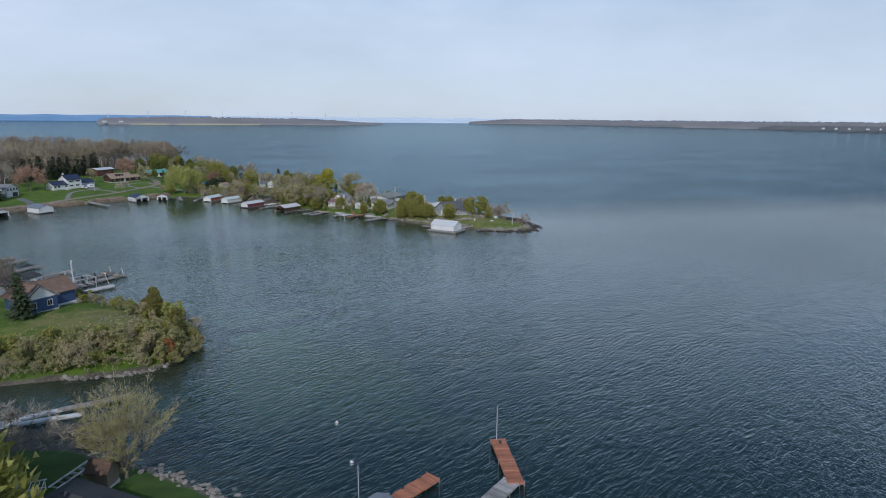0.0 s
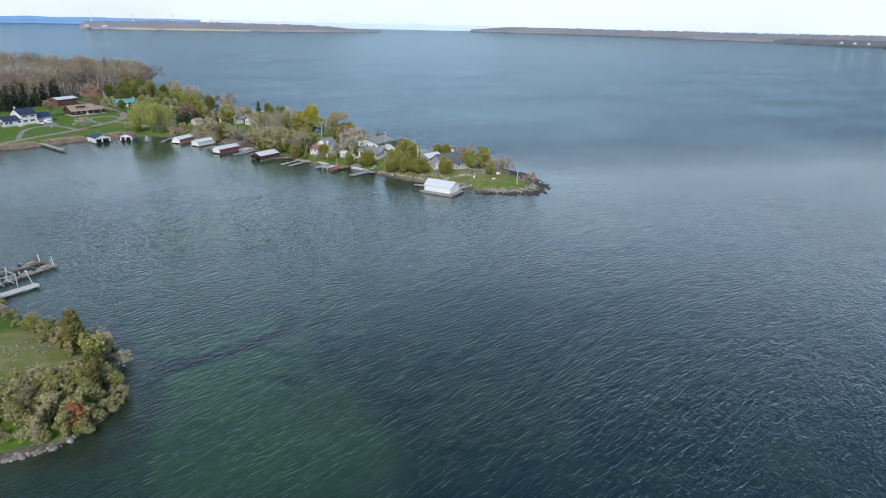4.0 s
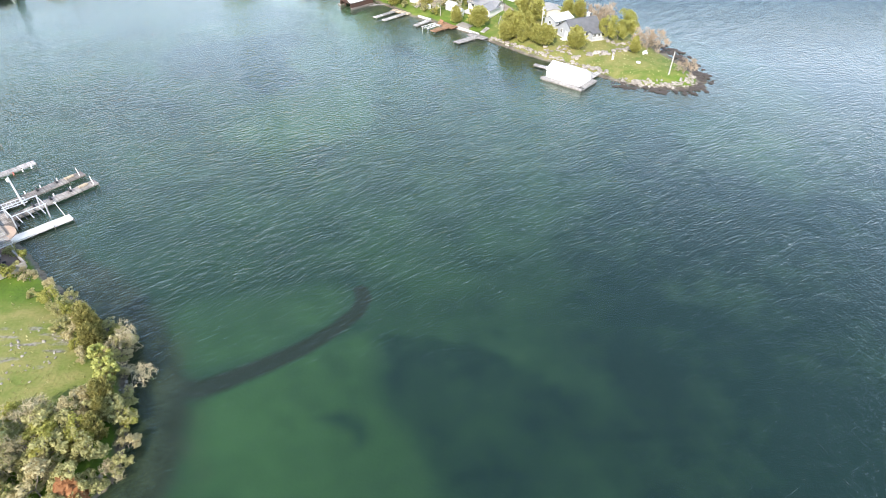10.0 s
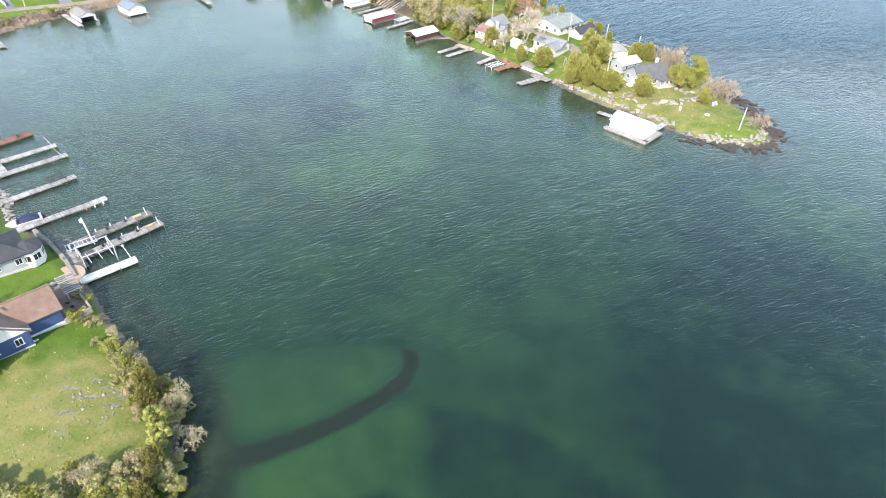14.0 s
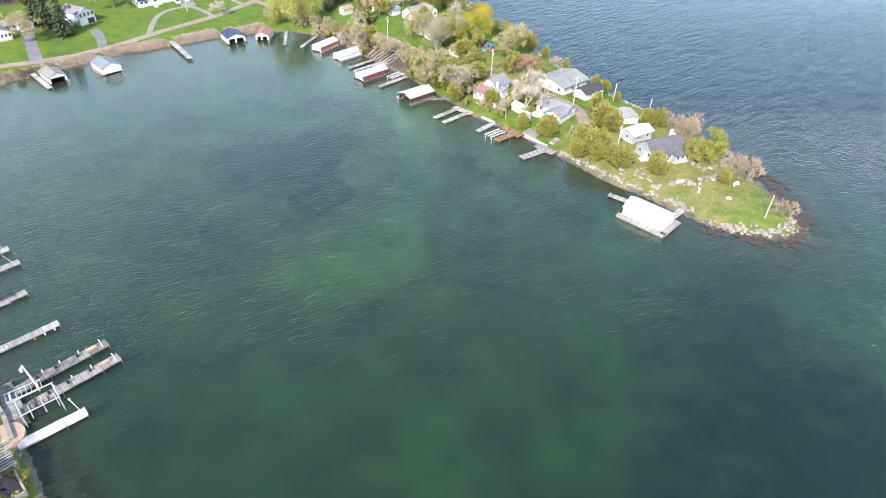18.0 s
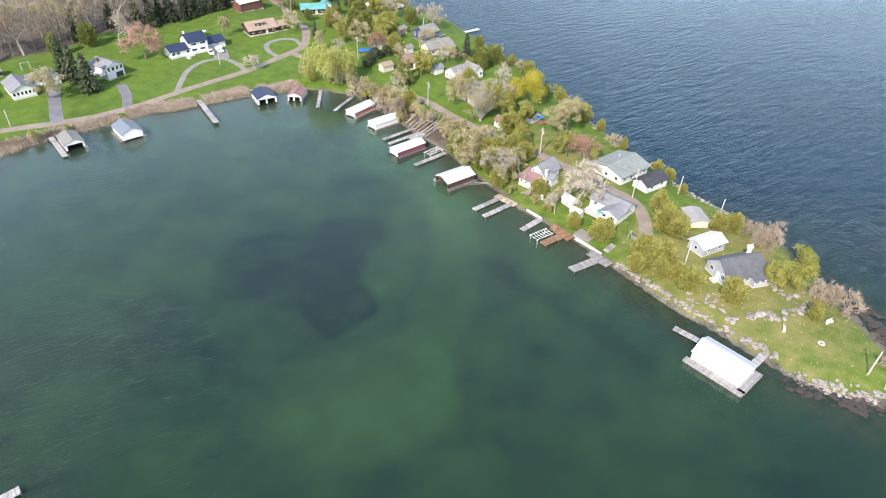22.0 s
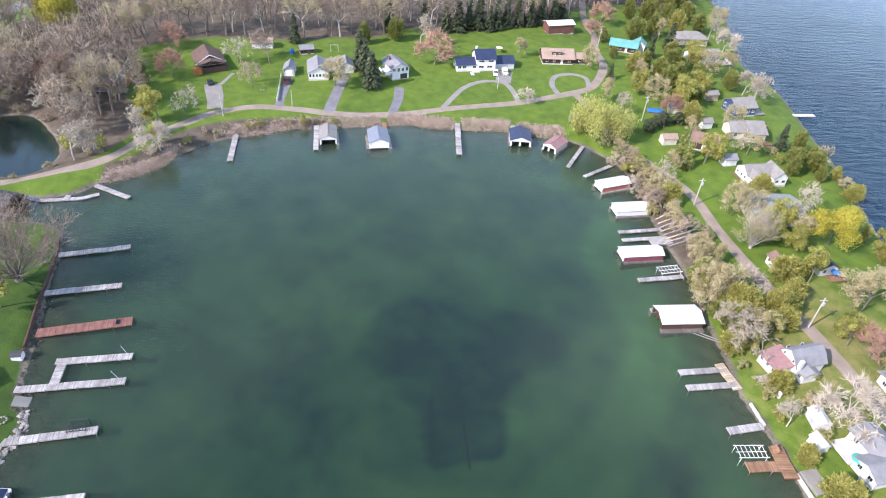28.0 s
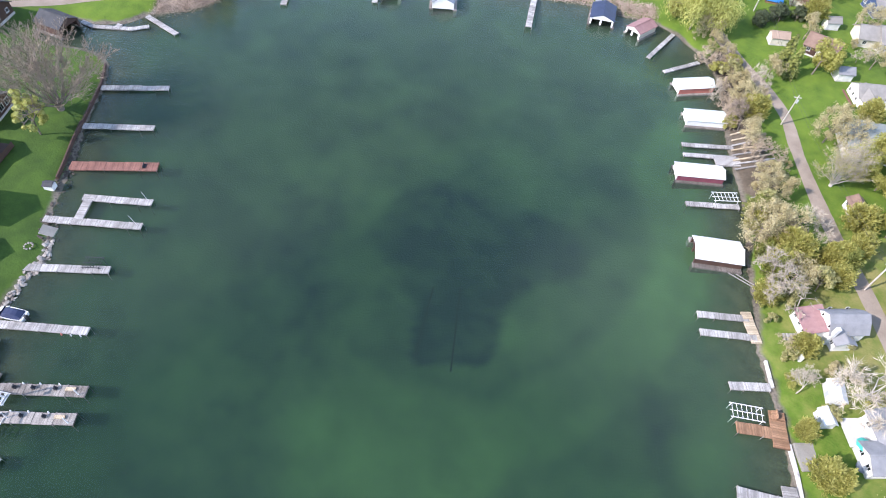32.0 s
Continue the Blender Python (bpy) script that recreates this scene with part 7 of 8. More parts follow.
REDS = [kind_of(bare_tree("red_budding_tree", 71, "tree flushed with red buds", 9, 0.85, 5, BARK, BLUSH_TWIG, twigs=3), 9), kind_of(bare_tree("red_shrub", 72, "rusty leafless shrub thicket", 4.5, 1.3, 5, BARK, RED_TWIG, first=0.1, twigs=3, reach=0.5), 4.5)]
plant(REDS[1:], [(60, 136, 4.5), (63.2, 137, 4.5), (67.5, 121.6, 4), (67, 117.2, 4.5), (70.8, 101.5, 3.2), (-32, 197, 3.5), (-35, 202.5, 3.5), (-45, 210.8, 3.5), (-40.5, 209.4, 3.5), (-28, 195, 3.5), (57, 139.5, 4)], "rusty thickets", seed=14, spread=0.25)
plant(REDS[:1], [(24, 172.2, 6), (-100.3, 310.2, 8), (-95.8, 292.6, 6), (-123.8, 225.9, 10), (-196.6, 171.1, 8), (-178, 157.6, 8), (-191.6, 129.9, 11), (-45, 247, 6)], "red-budding trees", seed=15)
SPRUCES = [kind_of(conifer("spruce_tree", 81, "tall dark green spruce", 11, 5.2), 11), kind_of(conifer("spruce_tree", 82, "dark spruce with ragged boughs", 11, 6.0, sparse=0.75), 11)]
plant(SPRUCES, [(-70, 290.3, 9), (-68.4, 306.4, 10), (-71.4, 258.5, 6), (-11.8, 249.5, 8), (-141.5, 206.5, 13), (-127.5, 197.4, 12), (-139.6, 253.3, 11),
                (-136.2, 256.7, 11), (-134.7, 261.9, 11), (-131.8, 264.6, 12), (-127.5, 265.7, 10), (-126.5, 269.5, 11), (-124.7, 273.3, 11), (-122.3, 277.7, 11), (-119, 282, 11), (-116.9, 287.7, 11),
                (-114, 293, 12), (-113.8, 298.1, 12), (-156.3, 238.4, 11), (-150.7, 253.8, 11), (-136, 203.5, 12), (-172.5, 205, 10), (-58.9, 21.3, 8.5), (-130, 200.5, 10)], "spruces", 1.05, seed=16)
plant(CEDARS, [(27, 199, 6), (31.5, 193, 4), (36.5, 181, 4.5), (22, 209.5, 4), (10.5, 234, 5.5), (5, 243, 4.5), (24.5, 202.5, 5)], "cedars of the lake shore", 1.0, seed=26, spread=0.3)
OLD_SPRUCE = [kind_of(conifer("spruce_tree", 83, "sparse old spruce with drooping olive-grey boughs", 11, 6.4, LEAF_DEEP, 0.7), 11)]
plant(OLD_SPRUCE, [(-32.4, 220.6, 9.5), (-29.4, 219, 8.5)], "old spruces", 1.0, seed=43)
EVERGREEN = [kind_of(leafy_tree("evergreen_shrub", 95, "broad dark evergreen shrub beside the lawn", 4, 5.5, LEAF_DARK, lobes=26, count=4200, size=0.24, low=0.12, category="shrub", puff=0.17), 4)]
plant(EVERGREEN, [(-46, 233.4, 4), (-43.2, 237.6, 4.4), (-40.6, 241.6, 4)], "dark evergreen shrubs", 1.0, seed=44, spread=0.15)
THICKET = [kind_of(leafy_tree("shrub", 91, "low grey-green shrub near the water", 4, 5, LEAF_GREY, lobes=16, count=2400, size=0.23, low=0.2, category="shrub"), 4),
           kind_of(leafy_tree("shrub", 92, "low shrub breaking into leaf", 4, 5, LEAF_SPRING, lobes=16, count=2100, size=0.22, low=0.2, category="shrub"), 4),
           kind_of(leafy_tree("shrub", 93, "low shrub in tan bud", 4, 5, LEAF_BUD, lobes=16, count=1900, size=0.21, low=0.2, category="shrub"), 4),
           kind_of(bare_tree("shrub", 94, "low twiggy leafless grey shrub", 4, 1.25, 5, BARK, BUD_TWIG, "shrub", first=0.1, reach=0.42), 4)]
MIXED = [THICKET[0], THICKET[1], THICKET[0], THICKET[2], THICKET[0], THICKET[3]]
plant(MIXED, [(20.3, 154.2, 3.5), (24.3, 153.2, 3), (15.6, 159, 3), (16.7, 153.3, 2.5), (10.9, 150.1, 3), (8.8, 152.8, 2.5), (20.3, 146.1, 3), (14.4, 146.5, 2.5), (5.8, 154.5, 2.5), (-33.9, 8, 3.5),
                (-36.2, 7.1, 3.5), (-37.7, 5.7, 3.5), (-39.4, 4, 4), (-41.9, 3.6, 4), (-44.3, 3.8, 4), (-42, 1.4, 4), (-38.4, 1.8, 4), (-36.1, 2.5, 4), (-33.1, 3.3, 4), (-32.2, 4.9, 4)], "thicket of shrubs", 1.0, seed=17, spread=0.25)
plant(MIXED, [(-31, 2.9, 4), (-44.6, 27.7, 2.5), (-42.6, 25, 2.5), (-49.1, 31.9, 2), (-51.7, 34.5, 2), (-40.4, 23.6, 2.5), (-44.3, 0.5, 4), (-35, 4.4, 3.5), (-31.4, 0.5, 4), (-34, -0.8, 4), (-37.5, -1.6, 4),
                (-41, -2, 4), (-46.5, 1.5, 4), (-49, 4, 4), (-49.5, 0.5, 3.5), (-38.5, 21, 3), (-30.8, 8, 3.5), (-34, 19.6, 3), (-52, -1, 3.5), (-55, 2.5, 3.5)], "thicket of shrubs", 1.0, seed=18, spread=0.25)
plant(THICKET, [(-119, 170.5, 3), (-127, 166.5, 3), (-134.5, 155, 2.5), (-139.5, 146, 2.5), (-141, 138, 2.5), (-143, 128, 2.5), (-13, 190, 2.5), (-21, 192.5, 2.5),
                (-18, 258, 3), (-10, 240, 3), (-25, 243, 2.5), (-14, 243.6, 2.5), (-48, 262, 3), (-56, 262, 3), (44, 172, 3), (36, 186, 3.5), (29, 200, 3.5), (20, 219, 4), (9, 240, 4), (-1, 259, 3.5)], "scattered shrubs", 1.0, seed=19, spread=0.3)
plant(BROWNS, [(-163, 119, 11), (-169, 121, 11), (-174, 122.5, 12), (-181, 122, 11), (-189, 122, 11), (-198, 113, 10), (-202, 104, 10), (-197, 93, 9), (-184, 128, 12), 
               (-205, 116, 12), (-212, 108, 12), (-206, 96, 11), (-192, 132, 12), (-200, 126, 12), (-210, 122, 12), (-196, 140, 12), (-205, 134, 12)], "trees round the pond", 1.15, seed=31, spread=0.2)
plant(PALES, [(-153.2, 112, 9.5), (-142.8, 130, 8), (-156, 116, 9)], "pale trees by the pond", 1.1, seed=34, spread=0.15)
plant([YELLOWS[1]], [(-144.8, 131.5, 7), (-157, 113.8, 6.5), (-151.5, 119, 5)], "budding yellow trees by the pond", 1.1, seed=35)
plant([THICKET[3], REDS[1], THICKET[2]], [(-160, 114, 2.4), (-165, 117, 2.6), (-155, 106, 2), (-157, 98, 1.6), (-166, 92.5, 1.6), (-173, 91, 1.8), (-181, 93, 2), (-197, 98, 2.6), (-198, 106, 2.6), (-193, 116, 2.8), (-182, 119, 2.6), (-153, 115.5, 2)], "brown brush round the pond", 1.0, seed=39, spread=0.2)
plant([THICKET[3], REDS[1], THICKET[0]], [(-129, 164.5, 2.6), (-131.5, 161, 2.4), (-134.5, 157, 2.6), (-140, 149, 2.2), (-142.5, 143, 2.2), (-141.5, 136.5, 2.2), (-142.5, 126, 2), (-124, 169.5, 2.4), (-121, 173, 2.2), (-143.5, 120, 2),
               (-126.6, 166.4, 2.6), (-136.5, 154, 2.4)], "brown bank brush", 1.0, seed=36, spread=0.2)
plant([BARES[0], THICKET[0], BARES[2], THICKET[3], CEDARS[1]], [(-43, 213.5, 4.5), (-37.5, 208, 5), (-34.5, 205.5, 5.5), (-30, 202, 5), (-27, 198.5, 6), (-12, 179.5, 6), (-9, 176, 6), (-5.5, 173, 7), (-2.5, 167.5, 6.5),
              (0.5, 168, 7), (3.5, 164.5, 6), (5.6, 161, 5), (-48, 215.5, 4.5), (-51.5, 220, 6), (-62, 218.5, 5), (-66, 221, 4), (7.5, 166, 6), (-8.5, 181.5, 6)], "bank scrub", 1.1, seed=32, spread=0.25)
plant([SPRINGS[0], BARES[2], CEDARS[0], BARES[0]], [(-2, 204, 7), (4, 201, 8), (-9, 216, 6), (-18, 238, 6), (-26, 224.5, 8), (-35, 236, 7),
              (-38, 245, 7), (-52, 253, 8), (-60, 255, 8), (-63, 263, 8), (-68, 270, 7), (-48, 290, 9), (-56, 292, 9), (-44, 300, 8), (-72, 322, 10), (-63, 348, 9), (-88, 345, 10), (-75, 312, 9), (8, 178.5, 6)], "trees among the cottages", 1.15, seed=33, spread=0.2)
big = fan_tree("bare_tree", 101, "huge wide-fanning leafless tree on the lawn", 18, 29, BARK, TWIG)
big.matrix_basis = Matrix.Translation((-116.6, 81.4, height(-116.6, 81.4))) @ Matrix.Diagonal((0.94, 0.94, 0.94, 1))
bud = fan_tree("budding_tree", 102, "wide tree breaking into bud beside the shed", 10.5, 13, BARK, BUD_TWIG, 0.5, LEAF_SPRING)
bud.matrix_basis = Matrix.Translation((-30.2, -36.6, height(-30.2, -36.6))) @ Matrix.Diagonal((0.78, 0.78, 0.86, 1))

plant([THICKET[2], BARES[0], THICKET[3], THICKET[1], BARES[2]], [(-14.5, 183, 3.4), (-12.6, 179.2, 4.2), (-26.5, 195.5, 3.8), (-28.6, 193.4, 3), (-30.6, 199.4, 4.4), (-33.2, 203.6, 4), (-36.4, 204.8, 3.4), (-37.8, 209.2, 3.6),
              (-41.5, 208.6, 3), (-44.2, 213, 3.4), (-24.2, 197, 3.2), (-47.6, 213.4, 3.2), (-13.6, 186.4, 2.6), (-40.6, 212.6, 3)], "tan scrub of the lane bank", 1.1, seed=41, spread=0.25)
fresh = fan_tree("budding_tree", 103, "pale-limbed tree in thin fresh leaf beside the lane", 10, 12, PALE_BARK, PALE_TWIG, 0.5, LEAF_SPRING)
fresh.matrix_basis = Matrix.Translation((-4.1, 192.7, height(-4.1, 192.7))) @ Matrix.Diagonal((0.9, 0.9, 0.9, 1))

# the woods behind the north shore
WOOD_KINDS = [kind_of(bare_tree("forest_tree", 110 + i, "slim leafless tree of the woods", 12, 0.55, 4, BARK if i != 1 else PALE_BARK, (TWIG, TWIG, BUD_TWIG, RED_TWIG)[i], twigs=2, first=0.42, split=(3, 4)), 12) for i in range(4)]
rng = np.random.RandomState(4)
wx, wy = rng.uniform(-330, -84, 9000), rng.uniform(100, 560, 9000)
deep = inland(wx, wy, WOODS_EDGE)
keep, held = [], np.full((len(wx), 2), 1e9)
for i in np.argsort(deep):
    n = len(keep)
    if deep[i] > 1 and (not n or ((held[:n, 0] - wx[i]) ** 2 + (held[:n, 1] - wy[i]) ** 2).min() > (3.1 + deep[i] * 0.02) ** 2):
        held[n] = wx[i], wy[i]
        keep.append((float(wx[i]), float(wy[i]), float(rng.uniform(9.5, 14.5))))
plant(WOOD_KINDS, keep[:290], "leafless woods", 1.3, seed=22, spread=0.2)


def far_woods(places, name, label, material, seed):
    """Many more leafless trees, too far to count, in one mesh."""
    rng = np.random.RandomState(seed)
    source = WOOD_KINDS[seed % 4]["ob"].children[1].data
    v = np.empty(len(source.vertices) * 3, np.float32)
    source.vertices.foreach_get("co", v)
    v = v.reshape(-1, 3)
    faces = [tuple(p.vertices) for p in source.polygons][::5]
    stem = WOOD_KINDS[seed % 4]["ob"].children[0].data
    s = np.empty(len(stem.vertices) * 3, np.float32)
    stem.vertices.foreach_get("co", s)
    faces += [tuple(k + len(v) for k in p.vertices) for p in list(stem.polygons)[:30]]
    v = np.vstack([v, s.reshape(-1, 3)])
    flat = np.array([f[:3] for f in faces] + [(f[0], f[2], f[3]) for f in faces if len(f) > 3])
    used, inverse = np.unique(flat, return_inverse=True)
    v, flat = v[used], inverse.reshape(-1, 3)
    all_v, all_f, n = [], [], 0
    for x, y, h in places:
        a, k = rng.uniform(0, 6.28), h / 9.2
        c, s = math.cos(a) * k * 1.05, math.sin(a) * k * 1.05
        p = np.column_stack([v[:, 0] * c - v[:, 1] * s + x, v[:, 0] * s + v[:, 1] * c + y, v[:, 2] * k + height(x, y)])
        all_v.append(p)
        all_f.append(flat + n)
        n += len(p)
    me = bpy.data.meshes.new(name)
    me.from_pydata(np.vstack(all_v).tolist(), [], np.vstack(all_f).tolist())
    solid(name, me, material, label, "woods", kind="stuff")


rest = keep[290:]
far_woods(rest[0::2], "far_woods", "grey-brown leafless woods running back from the lawns", TWIG, 4)
far_woods(rest[1::2], "far_woods", "leafless woods touched with buds", BUD_TWIG, 6)

# the rest of the point's thicket: shrubs crowd the whole band behind its rim
rng = random.Random(44)
spots = []
while len(spots) < 62:
    x, y = rng.uniform(-60, -29), rng.uniform(-6, 40)
    d = float(inland(x, y, SHORELINE)[0])
    band = 11 if y < 9 else 4.5
    if 0.6 < d < band and y < 40 and all((x - a) ** 2 + (y - b) ** 2 > 2.2 ** 2 for a, b, _ in spots) and not (y > 33 and d > 2.5):
        spots.append((x, y, rng.uniform(2.0, 3.6) if y < 12 else rng.uniform(1.4, 2.4)))
rim = sweep(POINT[6:17], False, 1.7)
spots += [(float(x) + rng.uniform(-0.5, 0.5), float(y) + rng.uniform(-0.5, 0.5), rng.uniform(1.5, 2.6)) for x, y in rim if y > -3.5]
plant([THICKET[0], THICKET[1], THICKET[0], THICKET[2], THICKET[0], THICKET[3], THICKET[0]], spots, "thicket of shrubs", 1.0, seed=45, spread=0.25)


# ---- poles, walls, rocks, vehicles and clutter ----
def utility_pole(x, y, tall, arm=True, lean=0.0, label="grey wooden utility pole beside the lane"):
    ob = thing("utility_pole", label, "utility pole", x, y, None, 0, "utility poles")
    part("shaft", Shape().tube((0, 0, -0.5), (lean, 0, tall), 0.17, 0.12, 8), POLE_WOOD, ob)
    if arm:
        part("cross_arm", Shape().box(lean, 0, tall - 0.7, 1.6, 0.12, 0.14, radians(40)), POLE_WOOD, ob)
        part("transformer", Shape().tube((lean + 0.3, 0.15, tall - 2.0), (lean + 0.3, 0.15, tall - 1.2), 0.2, 0.2, 8), GALVANISED, ob)
    return Vector((x + lean, y, height(x, y) + tall - 0.5))


tops = [utility_pole(x, y, h) for x, y, h in ((40.7, 125.4, 8.0), (34.7, 153.5, 8), (12.9, 173, 8), (-20.8, 202.1, 8), (-50.2, 237.2, 8.5), (-87.3, 280.7, 8.5), (-112.9, 304.4, 9))]
for x, y, h, label in ((54, 148.2, 5, "thin pole on the lake shore"), (46.8, 158.4, 5, "pole with a small platform by the shore"), (66.8, 100.7, 5.5, "pale pole near the spit's tip"), (-146.2, 152.9, 7, "white lamp pole beside the drive"),
                    (-137, 171.5, 5, "thin grey pole beside the drive"), (-30, 254, 6, "thin pole behind the cottages"), (-97, 226, 5, "thin flag pole on the lawn")):
    utility_pole(x, y, h, False, 0.15, label)
wire_ends = list(zip(tops[:-1], tops[1:]))
for a, b in wire_ends:
    for off in (0.0, 0.9):
        s = Shape()
        side = (b - a).cross(Vector((0, 0, 1))).normalized() * 0.018
        ring = []
        for i in range(9):
            p = a.lerp(b, i / 8) - Vector((0, 0, 3.2 * i / 8 * (1 - i / 8) + off))
            ring += [p - side, p + side, p + Vector((0, 0, 0.03))]
        s.add(ring, [(3 * i + j, 3 * i + (j + 1) % 3, 3 * i + 3 + (j + 1) % 3, 3 * i + 3 + j) for i in range(8) for j in range(3)])
        solid("power_line", s, DARK_METAL, "thin sagging power line between poles", "power line", group="power lines")

STONES = []
noise.seed_set(7)
for i in range(5):
    bm = bmesh.new()
    bmesh.ops.create_icosphere(bm, subdivisions=1, radius=0.5)
    for v in bm.verts:
        v.co *= 0.75 + 0.5 * noise.random()
        v.co.z *= 0.7
    me = bpy.data.meshes.new("stone")
    bm.to_mesh(me)
    bm.free()
    me.materials.append(ROCK)
    STONES.append(me)


def stones(places, label, name="stone_bank", group="", spread=0.6, size=(0.4, 1.0), count=30, seed=1, material=None, category="stone wall"):
    """A bank of loose stones along a line, each stone a piece of its own."""
    rng = random.Random(seed)
    line = sweep(places, False, 0.5)
    ob = thing(name, label, category, *line[0], 0)
    base = Vector((line[0][0], line[0][1], 0))
    for i in range(count):
        p = line[rng.randrange(len(line))]
        x, y = p[0] + rng.gauss(0, spread), p[1] + rng.gauss(0, spread)
        k = rng.uniform(*size)
        m = Matrix.Translation(Vector((x, y, max(height(x, y), -0.2) + k * 0.1)) - base) @ Euler((rng.uniform(-0.4, 0.4), rng.uniform(-0.4, 0.4), rng.uniform(0, 6))).to_matrix().to_4x4() @ Matrix.Diagonal((k * rng.uniform(0.8, 1.6), k, k * rng.uniform(0.6, 1), 1))
        part("stone", STONES[rng.randrange(5)], None, ob, "", m)
    return ob


stones([(-84.5, 67.2), (-81, 64.6), (-79.2, 61.4), (-77, 58.4), (-74.6, 56.2)], "sea wall of pale loose stones under the lawn", count=110, spread=0.45, seed=2)
stones([(-59.2, 36.2), (-59.2, 39.0), (-57.2, 38.0), (-57.0, 35.8)], "heap of broken pale flagstones beside the terrace", "stone_heap", count=70, spread=0.9, size=(0.5, 1.2), seed=3)
stones([(-28.6, -33.8), (-25.4, -36.4), (-21.6, -40.2), (-17, -44.6)], "bank of pale shore stones along the grass", count=120, spread=0.6, size=(0.3, 0.8), seed=4)
stones([(40.6, 117.5), (44.9, 117.8), (45.8, 114.1), (47.1, 111.8)], "pale limestone ledge in the turf", "rock_ledge", count=30, spread=0.8, size=(0.5, 1.3), seed=5, category="rock ledge")
stones([(50.7, 113.8), (55.6, 114.2), (60.2, 115.6), (62.4, 115.5)], "broken limestone ledge across the spit", "rock_ledge", count=44, spread=0.8, size=(0.5, 1.4), seed=6, category="rock ledge")
stones([(63.2, 120.4), (61.0, 117.2), (58.7, 122.6)], "limestone outcrop beside the cottage", "rock_ledge", count=24, spread=0.7, size=(0.4, 1.2), seed=7, category="rock ledge")
stones([(55, 99.6), (60, 97.6), (65, 96.8), (70.5, 97.6), (72.4, 101)], "white limestone rim of the spit's tip", "rock_ledge", count=190, spread=0.7, size=(0.3, 0.9), seed=8, category="rock ledge")
stones([(52.6, 103.9), (46.6, 109.7), (39.6, 115.9), (33.6, 122.5), (28.4, 128.0)], "pale ledge of flat stones along the spit's bay shore", count=200, spread=0.4, size=(0.35, 0.95), seed=9)
stones([(46.5, 166.6), (50, 160), (52.8, 156.6), (57.4, 150.6), (62, 145)], "pale stones along the spit's lake shore", count=80, spread=0.7, size=(0.3, 0.8), seed=10)
stones([(0.4, 256), (9.5, 240), (18, 224), (27, 204), (34, 189)], "stones along the lake shore below the lawns", count=90, spread=0.7, size=(0.4, 1.0), seed=11)
stones([(-29.2, 0.8), (-30.6, -2), (-33, -4.6), (-38, -5.7), (-45, -5.3)], "rim of pale rock under the thicket", count=90, spread=0.25, size=(0.3, 0.8), seed=12)
stones([(-30.6, 12), (-33, 18.4), (-37, 22.8), (-42, 27.8), (-47, 31.8)], "dark stones below the thicket", count=36, spread=0.3, size=(0.2, 0.5), seed=13)
stones([(-152, 206), (-150.6, 207.6), (-149.6, 208.4)], "heap of pale boulders behind the bungalow", "stone_heap", count=12, spread=0.7, size=(0.5, 1.2), seed=15)
stones([(-47, 18), (-43, 21.5), (-40, 20.4), (-41.5, 17.2), (-44.4, 14.7)], "grey stones scattered through rough grass", "field_stones", count=50, spread=1.6, size=(0.15, 0.4), seed=14, category="field stones")

# the dark shelf round the tip, half under water
rng = random.Random(31)
dark = []
for me in STONES:
    c = me.copy()
    c.materials[0] = DARK_ROCK
    dark.append(c)
rim_line = sweep([(54, 98.6), (60, 95.8), (66, 94.6), (71, 95.2), (74.4, 98), (76, 102), (76.4, 106), (75.2, 112), (74.4, 119), (72.5, 125)], False, 0.5)
shelf = thing("rock_shelf", "shelf of dark wet rock round the spit's tip", "rock shelf", 74, 100, 0)
for i in range(290):
    p = rim_line[min(len(rim_line) - 1, int(len(rim_line) * rng.random() ** 0.8))]
    x, y, k = p[0] + rng.gauss(0, 1.25), p[1] + rng.gauss(0, 1.25), rng.uniform(0.6, 1.6)
    part("stone", dark[rng.randrange(5)], None, shelf, "", Matrix.Translation((x - 74, y - 100, rng.uniform(-0.08, 0.1))) @ Matrix.Rotation(rng.uniform(0, 6), 4, "Z") @ Matrix.Diagonal((k * 1.3, k, k * 0.45, 1)))

rubble = thing("shore_rubble", "dark wet stones and drift along the muddy shore", "rubble", -98, 74, 0)
bank = sweep([(-109, 82.8), (-104, 79.0), (-98, 74.8), (-93, 71.2), (-88, 68.4), (-84, 67.2)], False, 0.5)
for i in range(150):
    p = bank[rng.randrange(len(bank))]
    x, y, k = p[0] + rng.gauss(0, 0.7), p[1] + rng.gauss(0, 0.7), rng.uniform(0.25, 0.8)
    part("stone", dark[rng.randrange(5)], None, rubble, "", Matrix.Translation((x + 98, y - 74, max(height(x, y), -0.1))) @ Matrix.Rotation(rng.uniform(0, 6), 4, "Z") @ Matrix.Diagonal((k * 1.4, k, k * 0.6, 1)))


def wall_run(line, thick, low, high, material, label, name="sea_wall", category="sea wall"):
    """A low wall along a line of corners; its tops follow the given heights."""
    s = Shape()
    for (ax, ay), (bx, by) in zip(line[:-1], line[1:]):
        d = math.hypot(bx - ax, by - ay)
        s.box((ax + bx) / 2, (ay + by) / 2, low, d + thick * 0.6, thick, high - low, math.atan2(by - ay, bx - ax), 0.04)
    return solid(name, s, material, label, category)


wall_run([(-127, 94.6), (-121, 91.2), (-115, 86.4), (-111.2, 83.4)], 0.35, -1, 0.95, DARK_BROWN, "dark timber sea wall below the lawn")
wall_run([(-111, 83.2), (-106.4, 79.6), (-101.6, 76.2), (-98.4, 73.8)], 0.35, -0.5, 1.25, DARK_BROWN, "dark timber retaining wall above the muddy shore")
